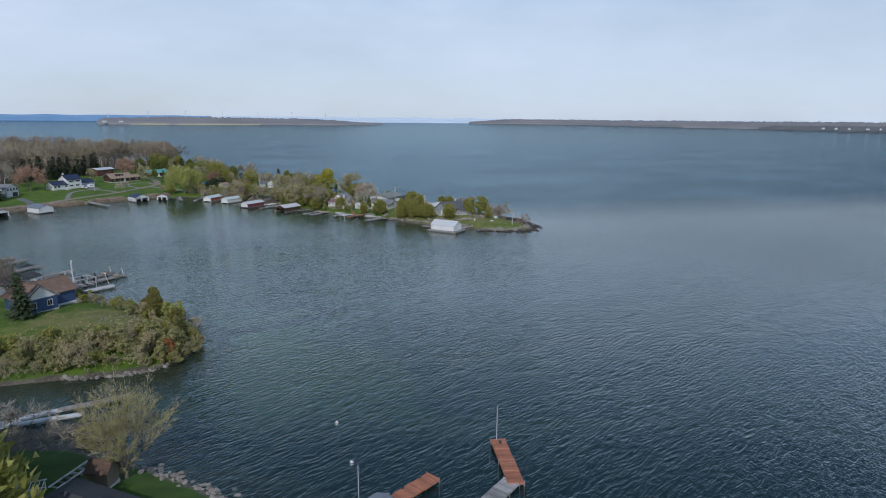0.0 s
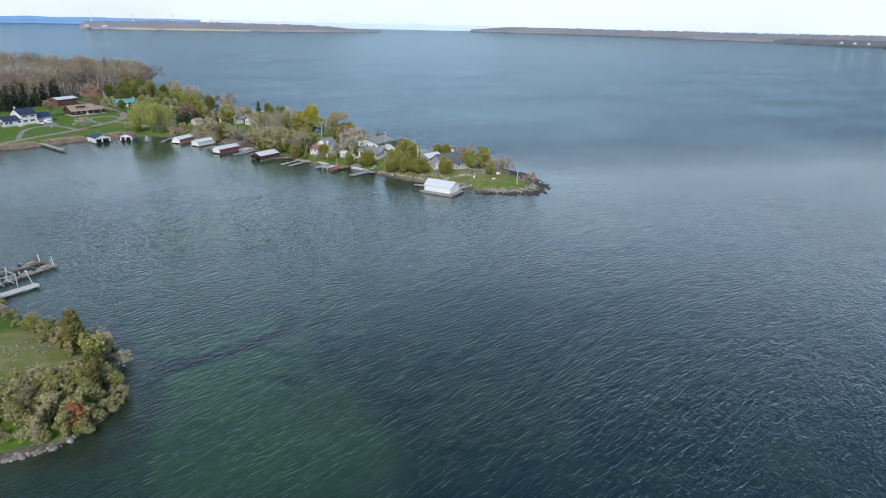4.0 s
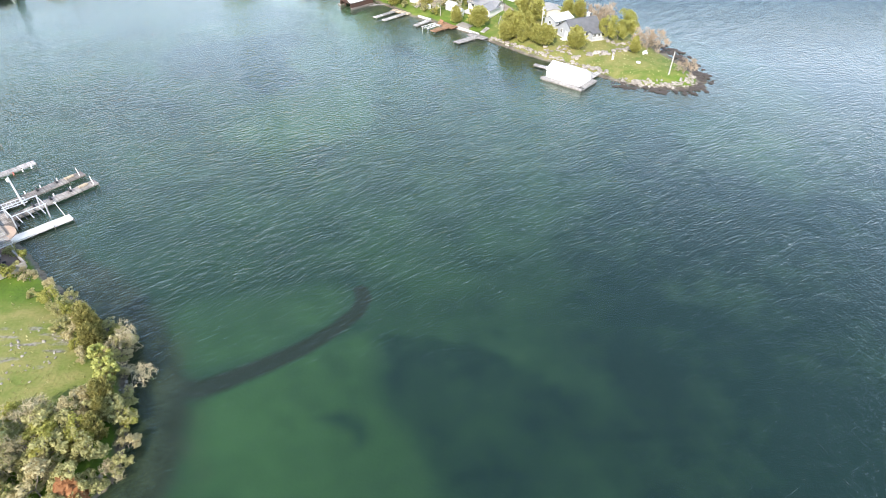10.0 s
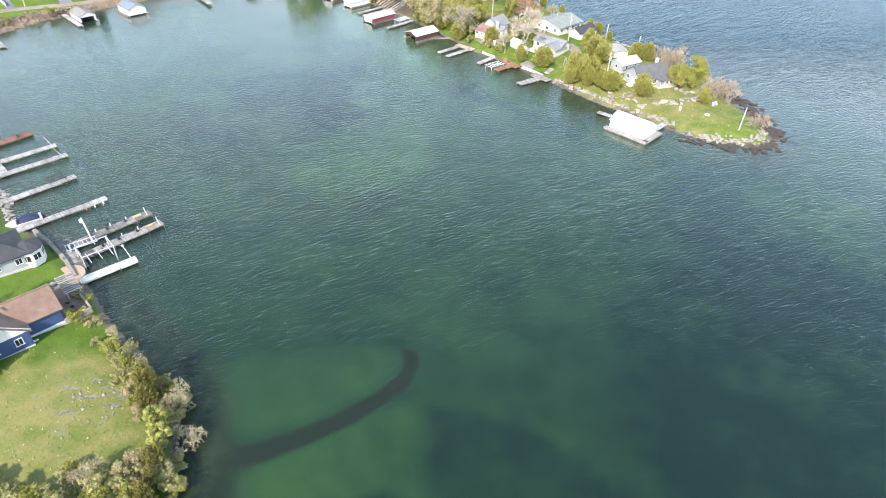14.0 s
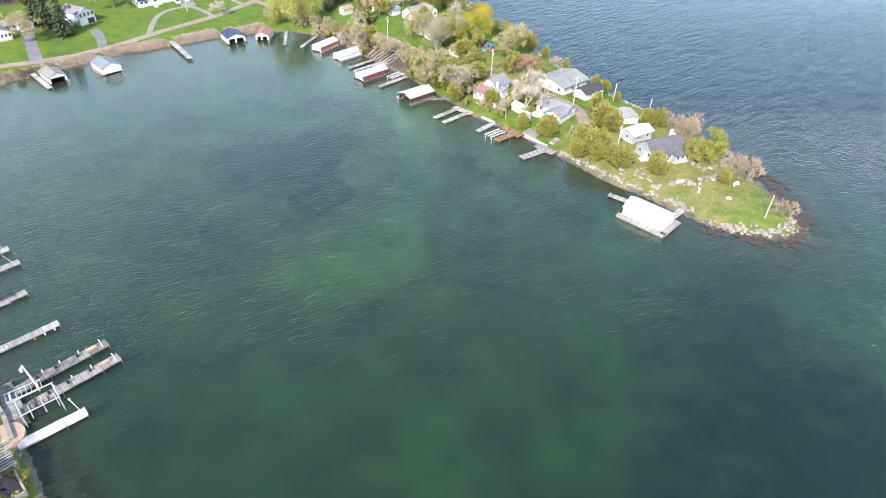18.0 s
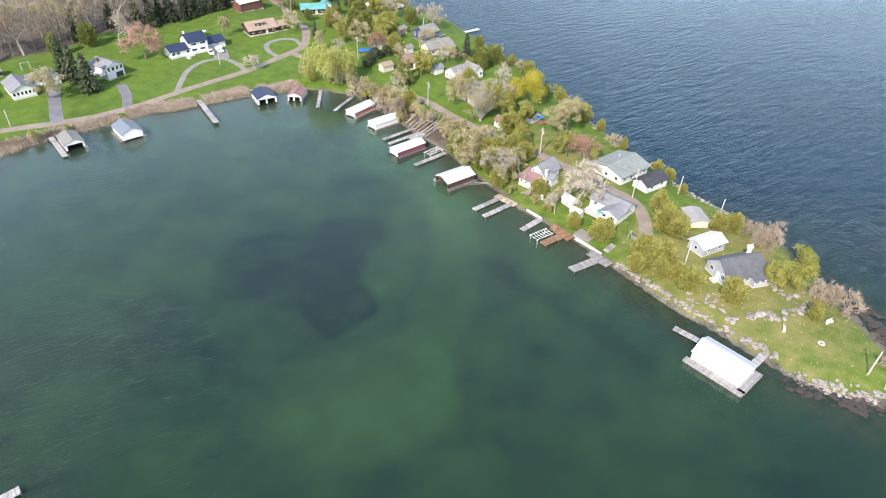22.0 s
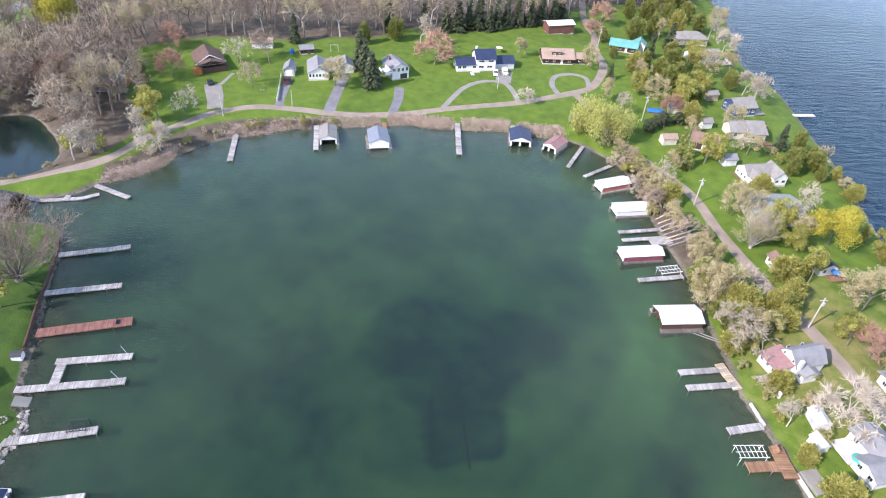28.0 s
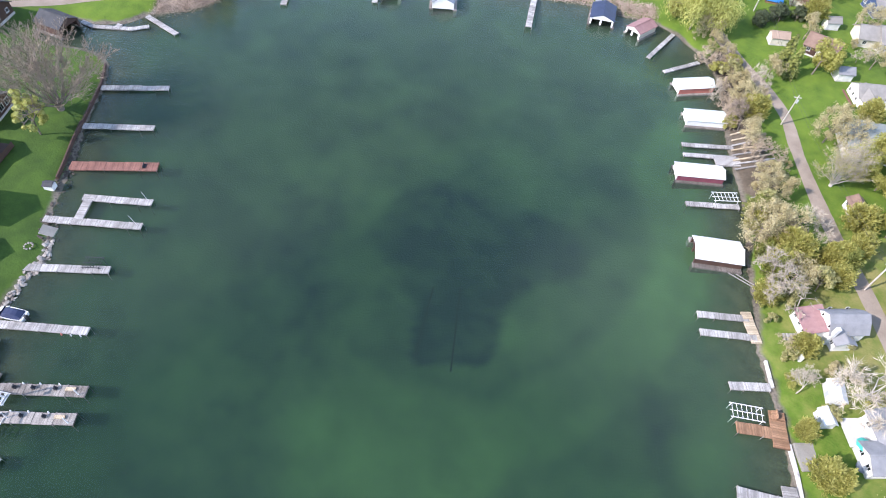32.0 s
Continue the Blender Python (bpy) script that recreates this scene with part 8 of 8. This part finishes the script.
wall_run([(9.4, 147.4), (11.6, 145.2), (12.6, 144.2)], 0.4, -0.5, 0.7, CONCRETE, "short concrete sea wall between docks")
wall_run([(19.4, 137.6), (22.6, 134.4), (25, 131.6)], 0.45, -0.5, 0.75, CONCRETE, "pale concrete sea wall under the terrace")
wall_run([(-70, 54.2), (-66, 51.2), (-61, 46.8), (-57.6, 43.0)], 0.6, -0.5, 1.1, ROCK, "stone-capped sea wall beside the lawn")
wall_run([(11.5, 153), (12.9, 151.1)], 0.4, 0.5, 2.6, WHITE, "short white garden wall", "garden_wall", "garden wall")
terrace = thing("terrace", "pale gravel terrace above the sea wall", "terrace", 22.4, 138.2, None, -40)
part("paving", Shape().box(0, 0, -0.6, 4.2, 3.8, 0.72), PALE_GRAVEL, terrace)
patio = thing("patio", "round brick patio at the head of the docks", "patio", -58.8, 43.2, None, 44)
part("paving", Shape().tube((0, 0, -0.5), (0, 0, 0.08), 2.5, 2.5, 20), TAN, patio)
ramp = thing("boat_ramp", "pale concrete boat ramp running into the water", "boat ramp", -87.2, 67.8, 0.0, 46)
part("slab", Shape().hexa([(-1.0, -1.0, -0.6), (1.5, -1.0, -1.2), (1.5, 1.0, -1.2), (-1.0, 1.0, -0.6), (-1.0, -1.0, 0.8), (1.5, -1.0, -0.05), (1.5, 1.0, -0.05), (-1.0, 1.0, 0.8)]), PALE_GRAVEL, ramp)

# reeds along the north shore
rng = random.Random(40)
s = Shape()
edge = sweep([(-139.8, 112), (-137.3, 120), (-137.2, 125), (-139.2, 131)] , False, 0.5).tolist() + sweep([(-137, 148), (-132.5, 154), (-127.5, 163.4), (-122, 170), (-113, 179.4), (-107.8, 185.6), (-105, 189.4), (-99.6, 191.6), (-94.4, 195.2), (-86.4, 201.4),
                                                                                              (-80.4, 206.4), (-71.6, 210.2), (-65.4, 214.6)], False, 0.5).tolist()
WALKS = ((-98.9, 205.7, -81.8, 183.8), (-84.6, 218.0, -75.6, 201.4), (-117.5, 191.0, -108.1, 181.9), (-123.9, 169.0, -113.4, 158.9))
for i in range(26000):
    p = edge[rng.randrange(len(edge))]
    k = rng.uniform(-0.3, 4.2)
    x, y = p[0] - k * 0.72 + rng.gauss(0, 0.7), p[1] + k * 0.69 + rng.gauss(0, 0.7)
    if any(abs((x - c) * (f - d) - (y - d) * (e - c)) < 1.2 * math.hypot(e - c, f - d) for c, d, e, f in WALKS):
        continue
    a, h = rng.uniform(0, 6.28), rng.uniform(0.05, 0.45)
    dx, dy = math.cos(a) * 0.09, math.sin(a) * 0.09
    lx, ly = rng.gauss(0, 0.6), rng.gauss(0, 0.6)
    s.v += [(x - dx, y - dy, 0.0), (x + dx, y + dy, 0.0), (x + lx, y + ly, 0.2 + h)]
    s.f.append((len(s.v) - 3, len(s.v) - 2, len(s.v) - 1))
ground_z = ground([p[0] for p in s.v[::3]], [p[1] for p in s.v[::3]])
s.v = [(x, y, z + max(ground_z[i // 3], -0.3)) for i, (x, y, z) in enumerate(s.v)]
solid("reed_bed", s, REED, "broad belt of dry straw-coloured reeds along the shore", "reeds", kind="stuff")

# tufts of longer grass on the rough ground
s = Shape()
for i in range(2600):
    if i % 3 == 0:
        x, y = rng.gauss(-46, 8), rng.gauss(12, 8)
    else:
        x, y = rng.uniform(30, 72), rng.uniform(97, 150)
    a, h = rng.uniform(0, 6.28), rng.uniform(0.07, 0.24)
    dx, dy = math.cos(a) * 0.14, math.sin(a) * 0.14
    s.v += [(x - dx, y - dy, 0.0), (x + dx, y + dy, 0.0), (x + rng.gauss(0, 0.15), y + rng.gauss(0, 0.15), h)]
    s.f.append((len(s.v) - 3, len(s.v) - 2, len(s.v) - 1))
ground_z = ground([p[0] for p in s.v[::3]], [p[1] for p in s.v[::3]])
s.v = [(x, y, z + ground_z[i // 3] - (0 if ground_z[i // 3] > 0.55 else 9)) for i, (x, y, z) in enumerate(s.v)]
solid("rough_grass", s, LEAF_GREY, "tufts of rough yellow-green grass", "grass", kind="stuff")

# clipped hedge, fence, slides
for i in range(7):
    u = i / 6
    x, y = -14.3 + 6.7 * u, 218.5 + 5.5 * u
    h = leafy_tree("clipped_shrub", 200 + i % 2, "clipped upright evergreen of a row", 1.7, 1.1, LEAF_CEDAR, lobes=6, count=260, size=0.2, low=0.15, category="hedge")
    h.matrix_basis = pose(x, y, height(x, y))
    h["group"] = "clipped hedge"
fence = thing("fence", "white board fence along the asphalt drive", "fence", -154, 183.5, 0)
for i in range(12):
    u = i / 11
    x, y = -154.6 + 12.4 * u, 182.6 - 12.6 * u
    part("post", Shape().box(x + 154, y - 183.5, height(x, y) - 0.2, 0.14, 0.14, 1.5), WHITE, fence)
    if i < 11:
        x2, y2 = -154.6 + 12.4 * (i + 1) / 11, 182.6 - 12.6 * (i + 1) / 11
        part("board", Shape().bar((x + 154, y - 183.5, height(x, y) + 0.7), (x2 + 154, y2 - 183.5, height(x2, y2) + 0.7), 0.06, 0.9), WHITE, fence)
slide = thing("boat_slide", "weathered timber boat slides running up the bank", "boat slide", -21, 188, 0)
for i, (a, b) in enumerate((((-20.4, 183.6), (-15.6, 190.6)), ((-21.2, 184.4), (-16.6, 191.6)), ((-22.2, 185.6), (-17.6, 193.0)), ((-23.2, 186.8), (-18.8, 194.0)), ((-24.0, 188.2), (-20.2, 195.0)), ((-25.0, 189.6), (-21.2, 196.2)), ((-19.4, 182.4), (-14.8, 189.4)), ((-26.2, 191.0), (-23.2, 197.2)))):
    za, zb = max(height(*a), 0.4) + 0.25, height(*b) + 0.4
    part("rail", Shape().bar((a[0] + 21, a[1] - 188, za), (b[0] + 21, b[1] - 188, zb), 0.35, 0.25), FRESH_WOOD if i % 2 else GREY_DECK, slide)
part("landing", Shape().box(-0.4, -4.2, 0.2, 2.6, 6.5, 0.4, radians(-42)), GREY_DECK, slide)
walk_way = thing("stairs", "timber steps from the lane to a boathouse", "stairs", -33, 203.5, 0, 55)
for i in range(8):
    part("tread", Shape().box(i * 0.55 - 1.5, 0, 0.5 + i * 0.17, 0.5, 1.2, 0.12), GREY_DECK, walk_way)
for x, y, a in ((-11.6, 178.6, 55), (9.6, 154.2, 40), (27.0, 133.2, 42), (-16.4, 187.8, 60)):
    st = thing("stairs", "short weathered timber steps down the bank", "stairs", x, y, None, a, "bank steps")
    for i in range(5):
        part("tread", Shape().box(i * 0.5 - 1, 0, -0.3 + i * 0.16, 0.45, 1.3, 0.2), GREY_DECK, st)

# davit and hoist between the twin docks
davit = thing("davit", "white boat davit on a weathered landing", "davit", -59.1, 52.1, 0.55, 120)
part("mast", Shape().tube((0, 0, 0), (-0.5, 0.3, 5.2), 0.16, 0.12, 8), WHITE, davit)
part("arm", Shape().tube((-0.5, 0.3, 5.2), (-1.5, 0.4, 5.5), 0.12, 0.08, 8).tube((-1.5, 0.4, 5.5), (-1.5, 0.4, 5.0), 0.22, 0.22, 8), WHITE, davit)
hoist = thing("boat_hoist", "pale galvanised tubular boat hoist standing in a slip", "boat lift", -56.6, 48.4, 0, 44)
for x in (-2.4, 2.4):
    for y in (-1.7, 1.7):
        part("leg", Shape().tube((x, y, -1.5), (x, y, 2.4), 0.1, 0.1, 6), GALVANISED, hoist)
    part("beam", Shape().tube((x, -1.7, 2.4), (x, 1.7, 2.4), 0.09, 0.09, 6), GALVANISED, hoist)
for y in (-1.7, 1.7):
    part("rail", Shape().tube((-2.6, y, 2.4), (2.6, y, 2.4), 0.09, 0.09, 6), GALVANISED, hoist)
for i in range(6):
    part("bunk", Shape().bar((-2.2 + i * 0.85, -1.5, 0.7), (-2.2 + i * 0.85, 1.5, 0.7), 0.12), GALVANISED if i % 2 else DARK_METAL, hoist)
ladder = thing("boat_rack", "pale galvanised tubular rack laid across the landing", "rack", -60.3, 50.8, 0.6, 40)
for y in (-0.9, 0.9):
    part("rail", Shape().tube((-2.4, y, 0.5), (2.4, y, 0.5), 0.07, 0.07, 6), GALVANISED, ladder)
for i in range(8):
    part("rung", Shape().tube((-2.3 + i * 0.65, -0.9, 0.5), (-2.3 + i * 0.65, 0.9, 0.5), 0.05, 0.05, 5), GALVANISED, ladder)
part("foot", Shape().box(-1.8, 0, 0, 0.2, 1.8, 0.5), GALVANISED, ladder)
part("foot", Shape().box(1.8, 0, 0, 0.2, 1.8, 0.5), GALVANISED, ladder)
pergola = thing("pergola", "weathered slatted pergola over the terrace edge", "pergola", -55.6, 38.6, None, -45)
for i in range(10):
    part("slat", Shape().box(-2.2 + i * 0.5, 0, 2.35, 0.14, 2.4, 0.14), GREY_DECK, pergola)
for x in (-2.2, 2.2):
    for y in (-0.9, 0.9):
        part("post", Shape().box(x, y, -0.4, 0.14, 0.14, 2.8), GREY_DECK, pergola)


def hull_shape(length, beam, deep):
    s = Shape()
    rows = 9
    for i in range(rows):
        u = i / (rows - 1)
        w = beam / 2 * (1 - max(0, (u - 0.45) / 0.55) ** 2.2) if u > 0.45 else beam / 2 * (0.86 + 0.14 * u / 0.45)
        x = -length / 2 + length * u
        lift = 0.35 * max(0, u - 0.5) ** 1.5
        s.v += [(x, -w, deep + lift), (x, -w * 0.8, 0.1 + lift), (x, 0, -0.25 + lift * 1.4), (x, w * 0.8, 0.1 + lift), (x, w, deep + lift), (x, w * 0.7, deep + lift - 0.05), (x, -w * 0.7, deep + lift - 0.05)]
    for i in range(rows - 1):
        a, b = i * 7, i * 7 + 7
        s.f += [(a + k, b + k, b + (k + 1) % 7, a + (k + 1) % 7) for k in range(7)]
    s.f += [tuple(range(6, -1, -1)), tuple(range((rows - 1) * 7, rows * 7))]
    return s


boat = thing("motor_boat", "white motor boat under a navy cover beside a dock", "boat", -73.6, 57.2, 0.05, 218)
part("hull", hull_shape(5.6, 2.2, 0.75), WHITE, boat)
cover = Shape()
for i in range(6):
    x = -2.4 + i * 0.72
    k = (0.15, 0.6, 0.75, 0.7, 0.45, 0.1)[i]
    cover.v += [(x, -0.95, 0.72), (x, -0.5, 0.72 + k), (x, 0.5, 0.72 + k), (x, 0.95, 0.72)]
cover.f = [(i * 4 + j, i * 4 + 4 + j, i * 4 + 5 + j, i * 4 + j + 1) for i in range(5) for j in range(3)] + [(3, 2, 1, 0), (20, 21, 22, 23)]
part("cover", cover, NAVY_CANVAS, boat)
part("outboard_motor", Shape().box(-3.0, 0, 0.0, 0.5, 0.4, 1.1, 0, 0.1), DARK_METAL, boat)
part("windscreen", Shape().bar((0.9, -0.8, 0.95), (0.9, 0.8, 0.95), 0.08, 0.5), GLASS, boat)


def car(x, y, turn, paint, label, tall=1.45, long=4.5, kind="car"):
    ob = thing(kind, label, "car", x, y, None, turn, "parked cars")
    s = Shape()
    prof = [(-0.5, 0.35), (-0.5, 0.8), (-0.33, 0.95), (-0.22, 1.0 * tall), (0.12, 1.0 * tall), (0.26, 0.95), (0.47, 0.82), (0.5, 0.35)]
    n = len(prof)
    for w, side in ((-0.88, -1), (0.88, 1)):
        s.v += [(u * long, w * (0.86 if z > 1.0 else 1.0), z) for u, z in prof]
    s.f = [tuple(range(n)), tuple(range(2 * n - 1, n - 1, -1))] + [(i, (i + 1) % n, (i + 1) % n + n, i + n)[::-1] for i in range(n)]
    part("body", s, paint, ob)
    part("windscreen", Shape().hexa([(0.14 * long, -0.7, 1.38), (0.255 * long, -0.75, 1.0), (0.255 * long, 0.75, 1.0), (0.14 * long, 0.7, 1.38), (0.15 * long, -0.7, 1.42), (0.265 * long, -0.75, 1.03), (0.265 * long, 0.75, 1.03), (0.15 * long, 0.7, 1.42)]), GLASS, ob)
    part("rear_window", Shape().hexa([(-0.31 * long, -0.7, 1.02), (-0.235 * long, -0.68, 1.36), (-0.235 * long, 0.68, 1.36), (-0.31 * long, 0.7, 1.02), (-0.32 * long, -0.7, 1.05), (-0.245 * long, -0.68, 1.4), (-0.245 * long, 0.68, 1.4), (-0.32 * long, 0.7, 1.05)]), GLASS, ob)
    for u in (-0.31, 0.31):
        for w in (-0.8, 0.8):
            wh = part("wheel", Shape().tube((u * long, w - 0.1, 0.32), (u * long, w + 0.1, 0.32), 0.32, 0.32, 12), DARK_METAL, ob)
            part("rim", Shape().tube((u * long, w - 0.12, 0.32), (u * long, w + 0.12, 0.32), 0.18, 0.18, 8), GALVANISED, wh)
    for w in (-0.6, 0.6):
        part("headlight", Shape().box(0.49 * long, w, 0.62, 0.1, 0.35, 0.16), GLASS, ob)
        part("tail_light", Shape().box(-0.5 * long, w, 0.68, 0.06, 0.3, 0.16), CORAL, ob)
    return ob


car(-103.6, 234.6, -55, CAR_WHITE, "white car parked before the garage")
car(-101.6, 237.6, -50, CAR_WHITE, "white pickup parked on pale gravel", 1.7, 5.2, "pickup_truck")
car(-150.2, 181.2, -48, CAR_RED, "dark red car parked before a shed")
car(-165.8, 163.0, -20, DARK_METAL, "small dark utility vehicle on a gravel drive", 1.4, 2.8, "utility_vehicle")


def parasol(x, y, z, wide, material, label):
    ob = thing("parasol", label, "parasol", x, y, z, 0, "parasols")
    part("pole", Shape().tube((0, 0, 0), (0, 0, 2.3), 0.03, 0.03, 6), GALVANISED, ob)
    part("canopy", Shape().tube((0, 0, 1.9), (0, 0, 2.4), wide / 2, 0.05, 8), material, ob)


parasol(-113, 251, None, 2.8, WHITE, "white open parasol on the lawn")
parasol(26.2, 144.2, None, 2.4, TEAL_PAINT, "teal open parasol on the patio")
parasol(13.6, 193.4, None, 2.2, BLUE_PAINT, "bright blue open parasol beside a cabin")
tarp = thing("tarpaulin", "bright blue tarpaulin over a stack", "tarpaulin", -49.4, 245.4, None, 30)
part("sheet", roof_shape(4.6, 2.8, 0.7, 0.6, 0.1, 0.05), BLUE_PAINT, tarp)
part("stack", Shape().box(0, 0, -0.2, 4.2, 2.4, 0.9), BROWN_DECK, tarp)
pool = thing("paddling_pool", "pale blue paddling pool on the patio", "pool", 28.0, 142.2, None, 0)
part("rim", Shape().tube((0, 0, 0), (0, 0, 0.4), 0.9, 0.95, 14), BLUE_METAL, pool)
box = thing("deck_box", "small white shed with a dark roof by the lawn's edge", "shed", -96.8, 72.0, None, 46)
part("wall", Shape().box(0, 0, -0.1, 1.7, 1.4, 1.2), WHITE, box)
part("roof", roof_shape(1.7, 1.4, 1.1, 0.35, 0.12, 0.08), SHINGLE_DARK, box)
tyre = thing("tyre_planter", "white-painted tyre lying on the grass", "planter", 61.4, 107.1, None, 0)
s = Shape()
for i in range(14):
    a = 2 * math.pi * i / 14
    for r, z in ((0.5, 0), (0.62, 0.12), (0.5, 0.25), (0.32, 0.12)):
        s.v.append((math.cos(a) * r, math.sin(a) * r, z))
s.f = [(i * 4 + j, i * 4 + (j + 1) % 4, ((i + 1) % 14) * 4 + (j + 1) % 4, ((i + 1) % 14) * 4 + j) for i in range(14) for j in range(4)]
part("tyre", s, WHITE, tyre)
for x, y, a in ((65.2, 113.1, 30), (57.5, 136.0, 20), (55.9, 110.2, 70)):
    b = thing("garden_bench", "white wooden garden bench on the grass", "bench", x, y, None, a, "garden benches")
    part("seat", Shape().box(0, 0, 0.4, 1.6, 0.5, 0.06), WHITE, b)
    part("backrest", Shape().box(0, 0.24, 0.5, 1.6, 0.06, 0.45), WHITE, b)
    for u in (-0.7, 0.7):
        part("leg", Shape().box(u, 0, 0, 0.08, 0.45, 0.4), WHITE, b)
swing = thing("garden_swing", "weathered timber swing frame beside the lane's end", "swing", 32.4, 135.8, None, -50)
for u in (-1.2, 1.2):
    part("leg", Shape().bar((u, -0.8, 0), (u, 0, 2.1), 0.12).bar((u, 0.8, 0), (u, 0, 2.1), 0.12), GREY_DECK, swing)
part("beam", Shape().bar((-1.4, 0, 2.1), (1.4, 0, 2.1), 0.14), GREY_DECK, swing)
part("seat", Shape().box(0, 0, 0.5, 1.5, 0.5, 0.06).box(0, 0.25, 0.55, 1.5, 0.05, 0.5), GREY_DECK, swing)
for x, y in ((-85.0, 64.2), (-151.2, 171.8)):
    f = thing("fire_ring", "ring of stones round a fire pit", "fire pit", x, y, None, 0, "fire rings")
    for i in range(9):
        part("stone", STONES[i % 5], None, f, "", pose(math.cos(i * 0.7) * 0.7, math.sin(i * 0.7) * 0.7, 0.1) @ Matrix.Diagonal((0.45, 0.4, 0.4, 1)))
for x, y, a, l in ((-33.4, 110.2, -52, 14.5), (-29.0, 113.6, -47, 17.0)):
    k = thing("sunken_timber", "row of sunken timbers on the lake bed", "timber", x, y, -3.4, a, "sunken timbers")
    part("timber", Shape().box(0, 0, -0.8, l, 0.3, 0.3), SILT_TIMBER, k)
rails = thing("marine_railway", "pale rails of a boat railway on the grass", "rails", -35.3, -35.8, None, 62)
for y in (-0.5, 0.5):
    part("rail", Shape().box(0, y, 0.25, 5, 0.12, 0.15), WHITE, rails)
for i in range(6):
    part("tie", Shape().box(-2.2 + i * 0.88, 0, 0.0, 0.2, 1.4, 0.26), GREY_DECK, rails)


# ---- the far shores ----
EYE = Vector((-14, -101, 0))


def ridge(name, label, rows, material, deep=160, seed=1, step=0.25):
    """A distant wooded rise or a painted haze strip: rows of (heading to the left of north, distance, height)."""
    rng = random.Random(seed)
    rows = np.array(rows, float)
    heads = np.arange(rows[0, 0], rows[-1, 0], -step if rows[0, 0] > rows[-1, 0] else step)
    key = rows[:, 0] * (-1 if rows[0, 0] > rows[-1, 0] else 1)
    b = Shape()
    n = 0
    for a in heads:
        s = a * (-1 if rows[0, 0] > rows[-1, 0] else 1)
        dist, tall = np.interp(s, key, rows[:, 1]), np.interp(s, key, rows[:, 2])
        way = Vector((-math.sin(radians(a)), math.cos(radians(a)), 0))
        k = tall * rng.uniform(0.9, 1.08)
        for d, z in ((0, -1), (6, tall * 0.25), (deep * 0.5, tall * 0.62), (deep, k), (deep * 1.6, -1)):
            p = EYE + way * (dist + d)
            b.v.append((p.x, p.y, z))
        n += 1
    b.f = [(i * 5 + j, (i + 1) * 5 + j, (i + 1) * 5 + j + 1, i * 5 + j + 1) for i in range(n - 1) for j in range(4)]
    return solid(name, b, material, label, "far shore", kind="structure")


# upright haze-coloured strips close the gap between the water's edge and the sky
ridge("backdrop", "painted strip of pale blue haze over the far lake", [(75, 4780, 41), (21, 4780, 41), (4, 4780, 39)], HAZE_WATER, 20, 1, 1.0)
ridge("backdrop", "painted strip of pale haze where lake and sky meet", [(4.5, 4790, 39), (-11, 4790, 38), (-50, 4790, 34), (-75, 4790, 34)], HAZE_PALE, 20, 1, 1.0)
# these shores wear haze in their own colour
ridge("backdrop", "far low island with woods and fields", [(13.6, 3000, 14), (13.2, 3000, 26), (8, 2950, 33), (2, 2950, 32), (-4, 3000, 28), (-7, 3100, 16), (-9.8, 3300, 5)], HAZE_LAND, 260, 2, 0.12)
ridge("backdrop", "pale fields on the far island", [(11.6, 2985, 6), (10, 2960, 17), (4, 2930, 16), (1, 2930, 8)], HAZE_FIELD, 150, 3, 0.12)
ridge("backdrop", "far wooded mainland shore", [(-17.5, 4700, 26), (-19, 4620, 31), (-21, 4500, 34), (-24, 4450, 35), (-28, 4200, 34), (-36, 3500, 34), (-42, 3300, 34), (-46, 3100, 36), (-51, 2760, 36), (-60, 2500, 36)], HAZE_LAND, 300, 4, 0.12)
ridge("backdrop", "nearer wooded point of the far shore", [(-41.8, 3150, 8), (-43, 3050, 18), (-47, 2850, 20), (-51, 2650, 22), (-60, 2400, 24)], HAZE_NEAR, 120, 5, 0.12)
rng = random.Random(8)
for i in range(6):
    a = -46.2 - i * 0.9 - rng.uniform(0, 0.3)
    p = EYE + Vector((-math.sin(radians(a)), math.cos(radians(a)), 0)) * (2800 - i * 20)
    h = thing("far_house", "tiny white house on the far shore", "house", p.x, p.y, 9, rng.uniform(0, 90), "houses of the far shore")
    part("wall", wall_shape(11, 7, 4, 3), WHITE, h)
    part("roof", roof_shape(11, 7, 4, 3), SHINGLE_GREY, h)
for a, d in ((11.9, 3010), (13.1, 2990)):
    p = EYE + Vector((-math.sin(radians(a)), math.cos(radians(a)), 0)) * d
    h = thing("far_house", "white farm building on the far island", "house", p.x, p.y, 9, 40, "houses of the far shore", size=(0.5, 0.5, 0.6))
    part("wall", wall_shape(34, 12, 6, 4), WHITE, h)
    part("roof", roof_shape(34, 12, 6, 4), WHITE_METAL, h)
for i in range(8):
    a = 12.8 - i * 2.9
    p = EYE + Vector((-math.sin(radians(a)), math.cos(radians(a)), 0)) * 3400
    w = thing("wind_turbine", "white wind turbine beyond the island, its rotor at rest", "wind turbine", p.x, p.y, 20, a, "wind turbines")
    part("tower", Shape().tube((0, 0, 0), (0, 0, 42), 1.6, 0.9, 8), WHITE, w)
    for k in range(3):
        t = radians(90 + 120 * k + i * 23)
        part("blade", Shape().bar((0, -1, 42), (math.cos(t) * 20, -1, 42 + math.sin(t) * 20), 0.9, 0.4), WHITE, w)
